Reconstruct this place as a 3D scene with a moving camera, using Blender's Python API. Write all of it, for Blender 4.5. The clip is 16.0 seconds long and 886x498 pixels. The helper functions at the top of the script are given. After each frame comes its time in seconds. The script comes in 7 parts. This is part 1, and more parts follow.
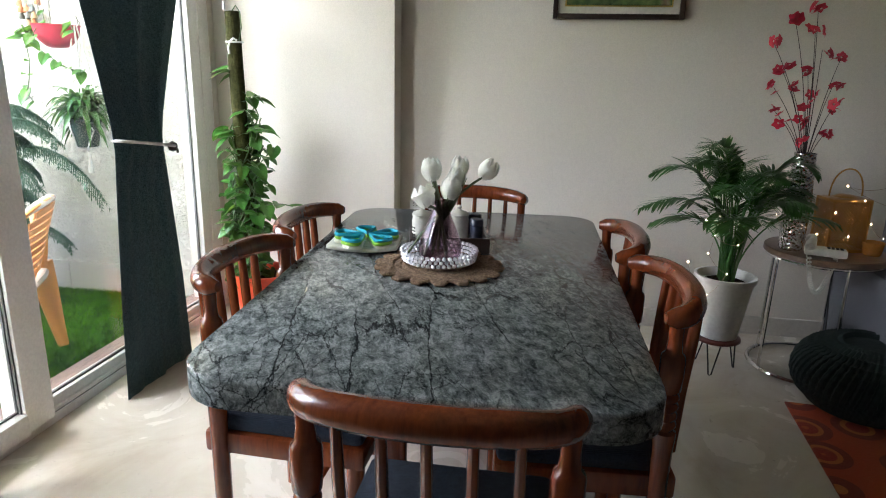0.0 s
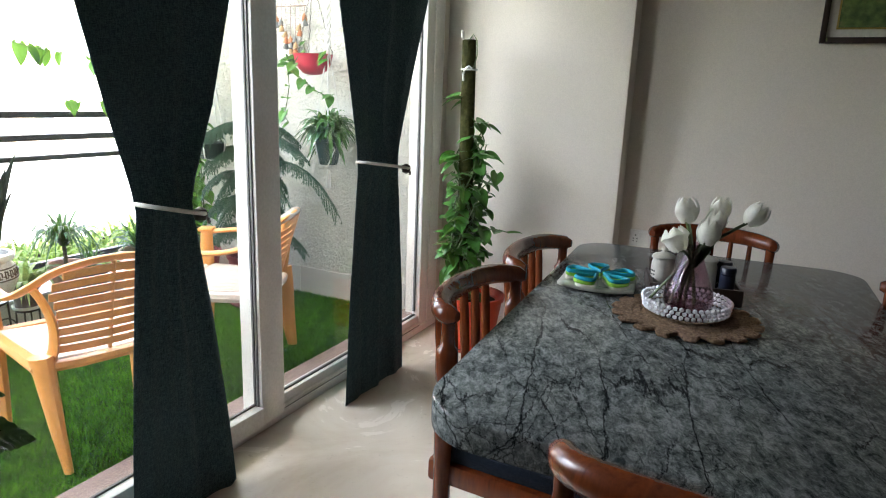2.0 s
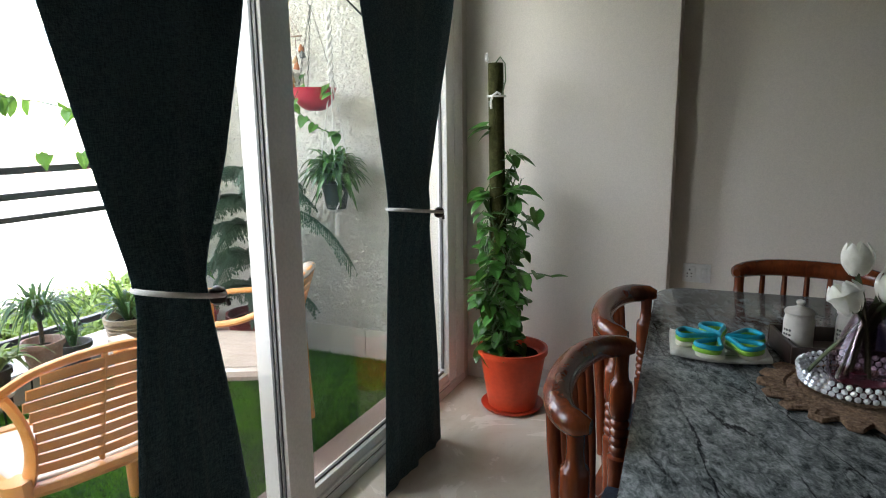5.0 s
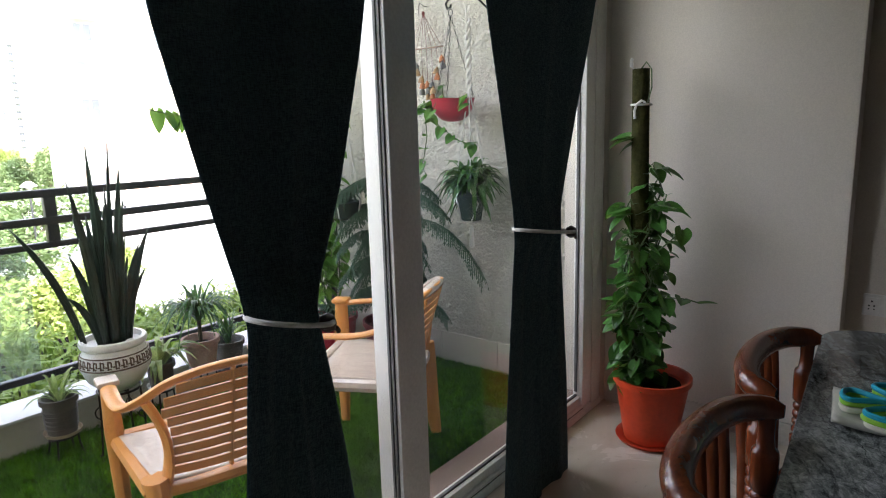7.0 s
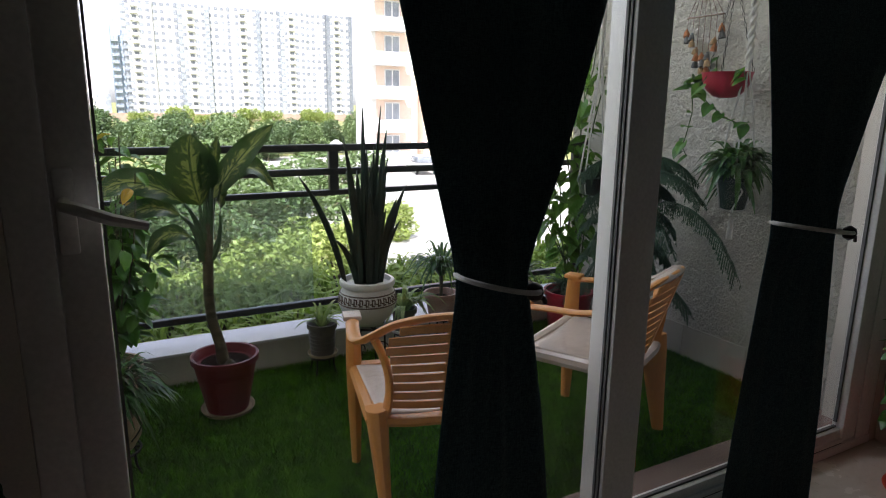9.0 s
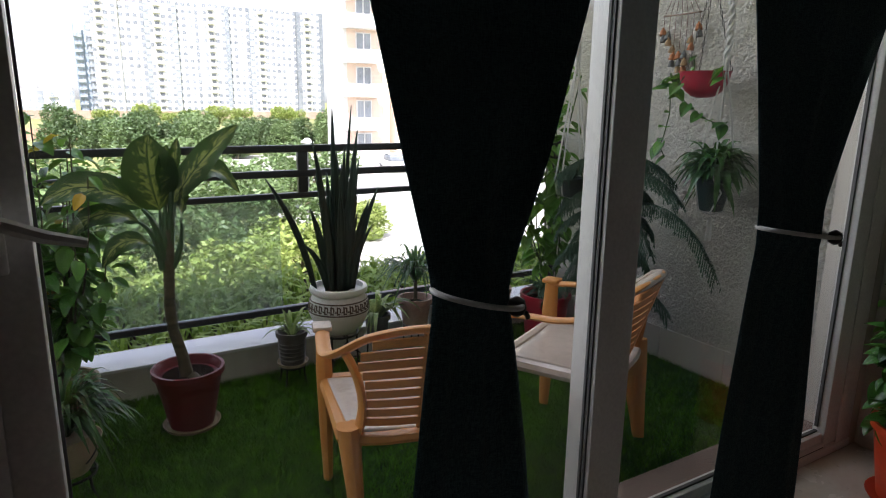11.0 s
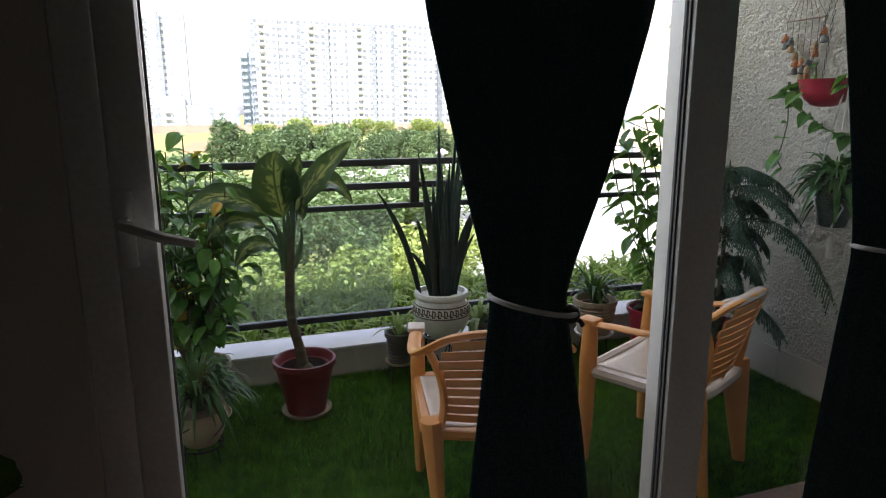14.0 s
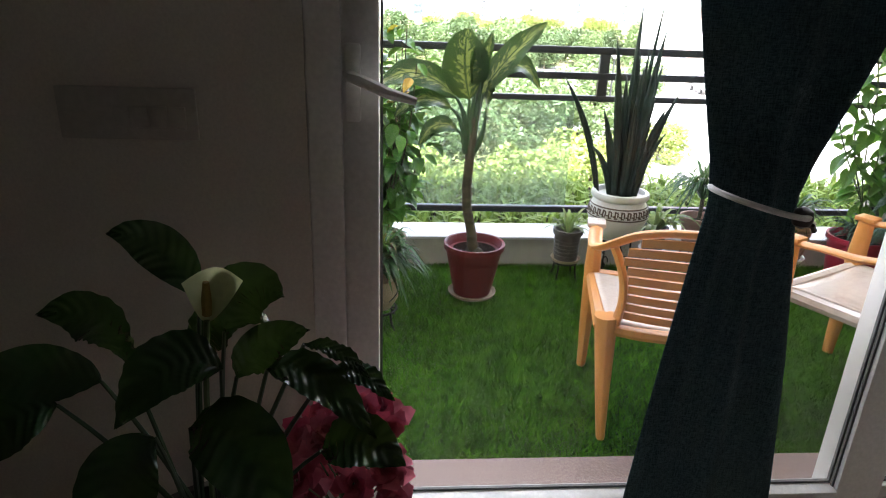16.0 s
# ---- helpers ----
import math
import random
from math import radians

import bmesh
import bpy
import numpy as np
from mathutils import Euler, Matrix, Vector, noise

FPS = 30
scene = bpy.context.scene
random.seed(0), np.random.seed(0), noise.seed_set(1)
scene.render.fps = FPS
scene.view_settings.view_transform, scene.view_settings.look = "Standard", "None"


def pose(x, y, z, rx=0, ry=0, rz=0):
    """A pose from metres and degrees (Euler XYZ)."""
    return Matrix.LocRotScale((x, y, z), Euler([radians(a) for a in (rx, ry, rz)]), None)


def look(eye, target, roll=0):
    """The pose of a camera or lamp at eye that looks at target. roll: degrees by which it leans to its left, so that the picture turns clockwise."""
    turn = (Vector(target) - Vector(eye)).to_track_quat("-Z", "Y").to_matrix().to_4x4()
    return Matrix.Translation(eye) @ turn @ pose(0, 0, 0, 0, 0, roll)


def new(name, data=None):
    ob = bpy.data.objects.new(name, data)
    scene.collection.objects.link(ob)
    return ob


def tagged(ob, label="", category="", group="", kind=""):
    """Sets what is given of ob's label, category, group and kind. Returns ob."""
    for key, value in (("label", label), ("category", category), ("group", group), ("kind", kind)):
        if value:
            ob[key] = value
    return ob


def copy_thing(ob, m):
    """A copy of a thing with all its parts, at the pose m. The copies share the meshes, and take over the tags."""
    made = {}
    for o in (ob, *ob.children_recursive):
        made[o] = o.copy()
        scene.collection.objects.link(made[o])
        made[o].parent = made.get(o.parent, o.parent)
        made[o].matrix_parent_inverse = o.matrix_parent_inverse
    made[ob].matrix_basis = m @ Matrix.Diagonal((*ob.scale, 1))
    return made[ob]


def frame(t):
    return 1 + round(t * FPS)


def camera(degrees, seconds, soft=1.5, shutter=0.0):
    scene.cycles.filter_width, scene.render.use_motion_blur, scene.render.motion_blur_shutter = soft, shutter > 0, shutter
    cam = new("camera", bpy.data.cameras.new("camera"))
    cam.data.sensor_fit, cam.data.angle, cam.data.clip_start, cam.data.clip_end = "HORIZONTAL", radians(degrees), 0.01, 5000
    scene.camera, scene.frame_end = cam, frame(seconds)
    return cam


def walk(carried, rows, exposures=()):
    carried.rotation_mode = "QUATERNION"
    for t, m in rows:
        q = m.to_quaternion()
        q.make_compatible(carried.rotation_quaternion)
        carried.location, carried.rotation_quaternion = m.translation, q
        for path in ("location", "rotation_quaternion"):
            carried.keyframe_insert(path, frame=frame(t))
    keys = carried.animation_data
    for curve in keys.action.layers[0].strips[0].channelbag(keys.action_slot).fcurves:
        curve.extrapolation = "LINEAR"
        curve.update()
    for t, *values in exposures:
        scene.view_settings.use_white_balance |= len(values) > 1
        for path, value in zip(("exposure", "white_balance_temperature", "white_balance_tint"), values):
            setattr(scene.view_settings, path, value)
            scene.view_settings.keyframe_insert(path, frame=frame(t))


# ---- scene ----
cam = camera(69.72, 16.0, soft=1.0)
# seconds, x, y, z, yaw, pitch, roll
PATH = [
    (0, 0.000, 0.000, 1.286, 9.17, -14.94, -1.34),
    (0.5, -0.003, -0.002, 1.294, 10.80, -14.48, -1.33),
    (1, -0.035, -0.016, 1.301, 14.73, -13.97, -0.97),
    (1.5, -0.076, -0.018, 1.308, 19.43, -13.09, -2.10),
    (2, -0.158, 0.047, 1.295, 26.62, -13.36, -2.17),
    (2.5, -0.229, 0.160, 1.301, 30.20, -13.57, -2.00),
    (3, -0.283, 0.206, 1.299, 32.44, -12.41, -2.20),
    (3.5, -0.372, 0.246, 1.298, 28.84, -11.87, -2.25),
    (4, -0.487, 0.285, 1.300, 25.56, -10.89, -0.46),
    (4.2, -0.505, 0.305, 1.282, 24.73, -10.60, 0.18),
    (6.5, -0.574, 0.293, 1.371, 24.41, -12.39, 1.65),
    (7, -0.522, 0.434, 1.363, 37.86, -10.75, 1.55),
    (7.5, -0.510, 0.499, 1.355, 49.30, -10.67, -0.68),
    (8, -0.505, 0.507, 1.345, 57.23, -11.34, -1.01),
    (8.5, -0.512, 0.508, 1.343, 61.59, -11.68, -0.02),
    (9, -0.475, 0.521, 1.344, 61.83, -12.69, -0.71),
    (9.2, -0.471, 0.522, 1.338, 59.20, -13.58, 0.13),
    (11.3, -0.611, 0.571, 1.352, 59.31, -12.49, -1.04),
    (11.5, -0.633, 0.573, 1.352, 58.65, -11.81, -0.92),
    (12, -0.607, 0.605, 1.400, 57.42, -8.90, 1.20),
    (12.5, -0.496, 0.650, 1.425, 59.55, -7.21, 0.09),
    (13, -0.456, 0.657, 1.408, 66.47, -8.48, -0.56),
    (13.5, -0.423, 0.656, 1.398, 69.90, -10.15, -0.19),
    (14, -0.397, 0.655, 1.375, 71.43, -12.04, 0.24),
    (14.5, -0.405, 0.640, 1.354, 73.62, -14.99, -0.15),
    (15, -0.416, 0.612, 1.336, 76.21, -16.62, -1.05),
    (15.5, -0.431, 0.584, 1.318, 81.23, -19.06, -1.46),
    (16, -0.437, 0.543, 1.307, 85.96, -20.92, -2.04),
]
EXPOSURES = [(0, 4.56), (0.5, 4.41), (1.0, 4.36), (2.0, 3.88), (3.0, 3.27), (3.5, 3.17), (4.2, 3.27), (6.5, 3.37), (7.0, 2.6), (7.5, 2.04), (8.0, 1.38), (9.2, 1.26),
             (11.3, 1.36), (12.5, 1.43), (13.0, 1.33), (13.5, 1.26), (14.0, 1.38), (14.5, 1.63), (15.0, 2.01), (16.0, 2.91)]
walk(cam, [(t, pose(x, y, z, 90 + pitch, roll, yaw)) for t, x, y, z, yaw, pitch, roll in PATH], [(t, stops, 6200, 16 if t < 7 else 21) for t, stops in EXPOSURES])

# ---- light: hazy morning sky, sun from behind the building ----
world = bpy.data.worlds.new("sky")
scene.world = world
world.use_nodes = True
wn = world.node_tree.nodes
sky = wn.new("ShaderNodeTexSky")
sky.sky_type, sky.sun_disc = "NISHITA", False
sky.sun_elevation, sky.sun_rotation = radians(48), radians(112)
sky.air_density, sky.dust_density, sky.ozone_density = 1.0, 1.8, 1.0
haze = wn.new("ShaderNodeHueSaturation")
haze.inputs["Saturation"].default_value, haze.inputs["Value"].default_value = 0.4, 1.12
world.node_tree.links.new(sky.outputs[0], haze.inputs["Color"])
world.node_tree.links.new(haze.outputs[0], wn["Background"].inputs[0])
wn["Background"].inputs[1].default_value = 0.15
sun = new("sun", bpy.data.lights.new("sun", "SUN"))
sun.data.energy, sun.data.angle, sun.data.color = 5.0, radians(0.6), (1.0, 0.95, 0.86)
sun.matrix_world = look((math.sin(radians(112)) * 20, math.cos(radians(112)) * 20, math.tan(radians(48)) * 20), (0, 0, 0))
# added area lamp above the view, stands in for sky light at the balcony front
day = new("daylight", bpy.data.lights.new("daylight", "AREA"))
day.data.shape, day.data.size, day.data.size_y, day.data.energy, day.data.color = "RECTANGLE", 7.6, 0.45, 24, (0.93, 0.97, 1.0)
day.matrix_world = look((-3.86, -0.6, 2.5), (0.5, -0.6, 2.2))


# ---- materials ----
def mat(name, rough=0.5, metal=0.0):
    m = bpy.data.materials.new(name)
    m.use_nodes = True
    b = m.node_tree.nodes["Principled BSDF"]
    b.inputs["Roughness"].default_value, b.inputs["Metallic"].default_value = rough, metal
    return m, m.node_tree.nodes, m.node_tree.links, b


def coords(nodes, links, scale=(1, 1, 1), generated=False, rot=(0, 0, 0)):
    tc, mp = nodes.new("ShaderNodeTexCoord"), nodes.new("ShaderNodeMapping")
    mp.inputs["Scale"].default_value, mp.inputs["Rotation"].default_value = scale, rot
    links.new(tc.outputs["Object"], mp.inputs[0])
    return mp.outputs[0]


def noise_tex(nodes, links, vec, scale, detail=4, rough=0.55, distort=0.0):
    n = nodes.new("ShaderNodeTexNoise")
    n.inputs["Scale"].default_value, n.inputs["Detail"].default_value = scale, detail
    n.inputs["Roughness"].default_value, n.inputs["Distortion"].default_value = rough, distort
    links.new(vec, n.inputs["Vector"])
    return n.outputs["Fac"]


def ramp(nodes, links, fac, stops):
    r = nodes.new("ShaderNodeValToRGB")
    e = r.color_ramp.elements
    while len(e) < len(stops):
        e.new(0.5)
    for el, (p, c) in zip(e, stops):
        el.position, el.color = p, (*c, 1)
    links.new(fac, r.inputs[0])
    return r.outputs[0]


def mix(nodes, links, fac, a, b, mode="MIX"):
    x = nodes.new("ShaderNodeMix")
    x.data_type, x.blend_type = "RGBA", mode
    for sock, v in ((x.inputs[0], fac), (x.inputs[6], a), (x.inputs[7], b)):
        if isinstance(v, (int, float)):
            sock.default_value = v
        elif isinstance(v, tuple):
            sock.default_value = (*v, 1)
        else:
            links.new(v, sock)
    return x.outputs[2]


def bump(nodes, links, b, height, strength=0.3, dist=0.01):
    n = nodes.new("ShaderNodeBump")
    n.inputs["Strength"].default_value, n.inputs["Distance"].default_value = strength, dist
    links.new(height, n.inputs["Height"])
    links.new(n.outputs[0], b.inputs["Normal"])


def mottled(name, c1, c2, scale=8, rough=0.5, metal=0.0, fine=60, relief=0.15, dist=0.003, coat=0.0, stretch=(1, 1, 1), vary=0.0, trans=0.0):
    """Two-scale colour variation, fine relief, roughness variation."""
    m, n, l, b = mat(name, rough, metal)
    v = coords(n, l, stretch)
    big, small = noise_tex(n, l, v, scale, 5), noise_tex(n, l, v, fine, 3)
    col = ramp(n, l, big, [(0.3, c1), (0.7, c2)])
    col = mix(n, l, 0.25, col, ramp(n, l, small, [(0.3, tuple(x * 0.7 for x in c1)), (0.7, tuple(min(1, x * 1.15) for x in c2))]))
    if vary:
        oi = n.new("ShaderNodeObjectInfo")
        hs = n.new("ShaderNodeHueSaturation")
        mr = n.new("ShaderNodeMapRange")
        mr.inputs[3].default_value, mr.inputs[4].default_value = 1 - vary, 1 + vary
        l.new(oi.outputs["Random"], mr.inputs[0])
        l.new(mr.outputs[0], hs.inputs["Value"])
        l.new(col, hs.inputs["Color"])
        col = hs.outputs[0]
    l.new(col, b.inputs["Base Color"])
    rr = n.new("ShaderNodeMapRange")
    rr.inputs[3].default_value, rr.inputs[4].default_value = max(0.03, rough - 0.07), min(1, rough + 0.07)
    l.new(small, rr.inputs[0])
    l.new(rr.outputs[0], b.inputs["Roughness"])
    b.inputs["Coat Weight"].default_value = coat
    b.inputs["Coat Roughness"].default_value = 0.12
    if relief:
        bump(n, l, b, small, relief, dist)
    if trans:
        t = n.new("ShaderNodeBsdfTranslucent")
        l.new(col, t.inputs[0])
        ms = n.new("ShaderNodeMixShader")
        ms.inputs[0].default_value = trans
        l.new(b.outputs[0], ms.inputs[1])
        l.new(t.outputs[0], ms.inputs[2])
        l.new(ms.outputs[0], n["Material Output"].inputs[0])
    return m


def turned(nodes, links, vec, angle, scale=(1, 1, 1)):
    """The coordinates turned about z first, stretched along the turned axes after."""
    a, b = nodes.new("ShaderNodeMapping"), nodes.new("ShaderNodeMapping")
    a.inputs["Rotation"].default_value, b.inputs["Scale"].default_value = (0, 0, angle), scale
    links.new(vec, a.inputs[0])
    links.new(a.outputs[0], b.inputs[0])
    return b.outputs[0]


def granite_mat():
    m, n, l, b = mat("green_grey_granite", 0.16)
    v = coords(n, l)
    lie = turned(n, l, v, -0.35, (1, 0.5, 1))
    # sharp-edged flakes in three greys, with a finer grain over them
    flake = noise_tex(n, l, lie, 52, 14, 0.80, 0.35)
    col = ramp(n, l, flake, [(0.38, (0.034, 0.042, 0.039)), (0.44, (0.068, 0.080, 0.075)), (0.452, (0.118, 0.132, 0.126)), (0.515, (0.142, 0.158, 0.150)), (0.528, (0.205, 0.222, 0.213)), (0.62, (0.29, 0.305, 0.295))])
    broad = noise_tex(n, l, lie, 6, 6, 0.65, 0.5)
    col = mix(n, l, 0.4, col, ramp(n, l, broad, [(0.36, (0.28, 0.28, 0.28)), (0.64, (0.70, 0.70, 0.70))]), "OVERLAY")
    grain = noise_tex(n, l, turned(n, l, v, 0.5, (1, 2.2, 1)), 170, 8, 0.8)
    col = mix(n, l, 0.5, col, ramp(n, l, grain, [(0.36, (0.1, 0.1, 0.1)), (0.64, (0.9, 0.9, 0.9))]), "OVERLAY")
    # thin dark veins, long ones along the slab and short ones across
    for sc, wd, rz, st, lo in ((5.0, 0.011, -0.30, 0.22, 0.44), (10.0, 0.013, -0.42, 0.24, 0.47), (17.0, 0.016, -0.15, 0.32, 0.50), (9.0, 0.011, 1.0, 0.28, 0.55), (30.0, 0.024, -0.5, 0.45, 0.55)):
        w = turned(n, l, v, rz, (1, st, 1))
        warp = n.new("ShaderNodeTexNoise")
        warp.inputs["Scale"].default_value, warp.inputs["Detail"].default_value, warp.inputs["Roughness"].default_value = sc * 1.8, 12, 0.72
        l.new(w, warp.inputs["Vector"])
        wv = n.new("ShaderNodeMix")
        wv.data_type = "VECTOR"
        wv.inputs[0].default_value = 0.9 / (sc + 8)
        l.new(w, wv.inputs[4])
        l.new(warp.outputs["Color"], wv.inputs[5])
        vo = n.new("ShaderNodeTexVoronoi")
        vo.feature = "DISTANCE_TO_EDGE"
        vo.inputs["Scale"].default_value = sc
        l.new(wv.outputs[1], vo.inputs["Vector"])
        br = noise_tex(n, l, w, 6, 4)
        edge = ramp(n, l, vo.outputs["Distance"], [(0.0, (1, 1, 1)), (wd * 0.5, (0.8, 0.8, 0.8)), (wd, (0, 0, 0))])
        gate = ramp(n, l, br, [(lo, (0, 0, 0)), (lo + 0.08, (0.97, 0.97, 0.97))])
        k = mix(n, l, 1.0, edge, gate, "MULTIPLY")
        col = mix(n, l, k, col, (0.005, 0.006, 0.007))
    l.new(col, b.inputs["Base Color"])
    rr = n.new("ShaderNodeMapRange")
    rr.inputs[3].default_value, rr.inputs[4].default_value = 0.08, 0.2
    l.new(grain, rr.inputs[0])
    l.new(rr.outputs[0], b.inputs["Roughness"])
    b.inputs["Specular IOR Level"].default_value = 0.14
    return m


def wood_mat(name, c1, c2, rough=0.3, coat=0.4, axis=(1, 1, 0.12), scale=28):
    m, n, l, b = mat(name, rough)
    v = coords(n, l, axis)
    g, f = noise_tex(n, l, v, scale, 5, 0.6, 1.2), noise_tex(n, l, v, scale * 5, 3)
    patch = noise_tex(n, l, coords(n, l), 5, 3)
    col = ramp(n, l, g, [(0.3, c1), (0.68, c2)])
    col = mix(n, l, 0.3, col, ramp(n, l, f, [(0.3, tuple(x * 0.5 for x in c1)), (0.7, c2)]))
    col = mix(n, l, 0.35, col, ramp(n, l, patch, [(0.35, c1), (0.65, c2)]))
    l.new(col, b.inputs["Base Color"])
    b.inputs["Coat Weight"].default_value, b.inputs["Coat Roughness"].default_value = coat, 0.1
    bump(n, l, b, f, 0.06, 0.002)
    return m


def floor_mat():
    m, n, l, b = mat("polished_cream_marble", 0.24)
    v = coords(n, l)
    cloud = noise_tex(n, l, v, 2.2, 8, 0.62, 1.2)
    col = ramp(n, l, cloud, [(0.3, (0.53, 0.455, 0.355)), (0.5, (0.63, 0.57, 0.475)), (0.72, (0.71, 0.665, 0.585))])
    pit = noise_tex(n, l, v, 38, 5, 0.7, 0.6)
    col = mix(n, l, ramp(n, l, pit, [(0.62, (0, 0, 0)), (0.72, (0.55, 0.55, 0.55))]), col, (0.34, 0.29, 0.23))
    l.new(col, b.inputs["Base Color"])
    rr = n.new("ShaderNodeMapRange")
    rr.inputs[3].default_value, rr.inputs[4].default_value = 0.16, 0.36
    l.new(cloud, rr.inputs[0])
    l.new(rr.outputs[0], b.inputs["Roughness"])
    return m


def stucco_mat():
    m, n, l, b = mat("cream_pebble_stucco", 0.85)
    v = coords(n, l)
    lump, fine = noise_tex(n, l, v, 75, 4, 0.6, 0.4), noise_tex(n, l, v, 260, 2)
    stain = noise_tex(n, l, coords(n, l, (1, 1, 0.35)), 1.6, 5)
    col = ramp(n, l, stain, [(0.3, (0.60, 0.555, 0.47)), (0.65, (0.72, 0.69, 0.62))])
    col = mix(n, l, 0.2, col, ramp(n, l, fine, [(0.3, (0.4, 0.37, 0.32)), (0.7, (0.8, 0.78, 0.72))]))
    l.new(col, b.inputs["Base Color"])
    bump(n, l, b, ramp(n, l, lump, [(0.4, (0, 0, 0)), (0.62, (1, 1, 1))]), 0.9, 0.012)
    return m


def cloth_mat(name, c1, c2, scale=220, trans=0.06):
    m, n, l, b = mat(name, 0.85)
    tc = n.new("ShaderNodeTexCoord")
    h = []
    for ax in ("Y", "Z"):
        w = n.new("ShaderNodeTexWave")
        w.bands_direction = ax
        w.inputs["Scale"].default_value, w.inputs["Distortion"].default_value, w.inputs["Detail"].default_value = scale, 1.5, 2
        l.new(tc.outputs["Object"], w.inputs["Vector"])
        h.append(w.outputs["Fac"])
    across, along = noise_tex(n, l, coords(n, l, (1, 1, 7)), 60, 4, 0.7), noise_tex(n, l, coords(n, l, (1, 6, 1)), 60, 4, 0.7)
    slub = mix(n, l, 0.5, across, along)
    col = mix(n, l, ramp(n, l, slub, [(0.40, (0, 0, 0)), (0.60, (1, 1, 1))]), c1, c2)
    weave = mix(n, l, 0.5, h[0], h[1])
    col = mix(n, l, 0.3, col, weave, "OVERLAY")
    l.new(col, b.inputs["Base Color"])
    b.inputs["Sheen Weight"].default_value = 0.06
    bump(n, l, b, mix(n, l, 0.7, weave, slub), 0.8, 0.006)
    if trans:
        t, ms = n.new("ShaderNodeBsdfTranslucent"), n.new("ShaderNodeMixShader")
        l.new(col, t.inputs[0])
        ms.inputs[0].default_value = trans
        l.new(b.outputs[0], ms.inputs[1])
        l.new(t.outputs[0], ms.inputs[2])
        l.new(ms.outputs[0], n["Material Output"].inputs[0])
    return m


def mirror_share(n, l):
    """How much a thin pane mirrors: little straight on, much at a grazing view, alike on both faces."""
    lw, pw, mr = n.new("ShaderNodeLayerWeight"), n.new("ShaderNodeMath"), n.new("ShaderNodeMapRange")
    lw.inputs[0].default_value = 0.5
    pw.operation, pw.inputs[1].default_value = "POWER", 4.0
    mr.inputs[3].default_value, mr.inputs[4].default_value = 0.03, 0.7
    l.new(lw.outputs["Facing"], pw.inputs[0])
    l.new(pw.outputs[0], mr.inputs[0])
    return mr.outputs[0]


def glass_mat(name, tint=(1, 1, 1), dirt=0.0, gloss=0.05):
    """Thin clear pane: mostly see-through with a weak mirror and, where dirty, a dusty film."""
    m, n, l, b = mat(name, 0.05)
    tr, gl, df = n.new("ShaderNodeBsdfTransparent"), n.new("ShaderNodeBsdfGlossy"), n.new("ShaderNodeBsdfDiffuse")
    tr.inputs[0].default_value = (*tint, 1)
    gl.inputs["Roughness"].default_value = 0.02
    s1, s2 = n.new("ShaderNodeMixShader"), n.new("ShaderNodeMixShader")
    l.new(mirror_share(n, l), s1.inputs[0])
    l.new(tr.outputs[0], s1.inputs[1])
    l.new(gl.outputs[0], s1.inputs[2])
    sp = noise_tex(n, l, coords(n, l), 90, 5, 0.7)
    dust = n.new("ShaderNodeMapRange")
    dust.inputs[1].default_value, dust.inputs[2].default_value = 0.35, 0.75
    dust.inputs[3].default_value, dust.inputs[4].default_value = dirt * 0.5, dirt * 1.6
    l.new(sp, dust.inputs[0])
    df.inputs[0].default_value = (0.75, 0.78, 0.78, 1)
    l.new(dust.outputs[0], s2.inputs[0])
    l.new(s1.outputs[0], s2.inputs[1])
    l.new(df.outputs[0], s2.inputs[2])
    l.new(s2.outputs[0], n["Material Output"].inputs[0])
    return m


def glow_mat(name, color, strength):
    m, n, l, b = mat(name, 0.4)
    b.inputs["Base Color"].default_value = (*color, 1)
    b.inputs["Emission Color"].default_value = (*color, 1)
    b.inputs["Emission Strength"].default_value = strength
    return m


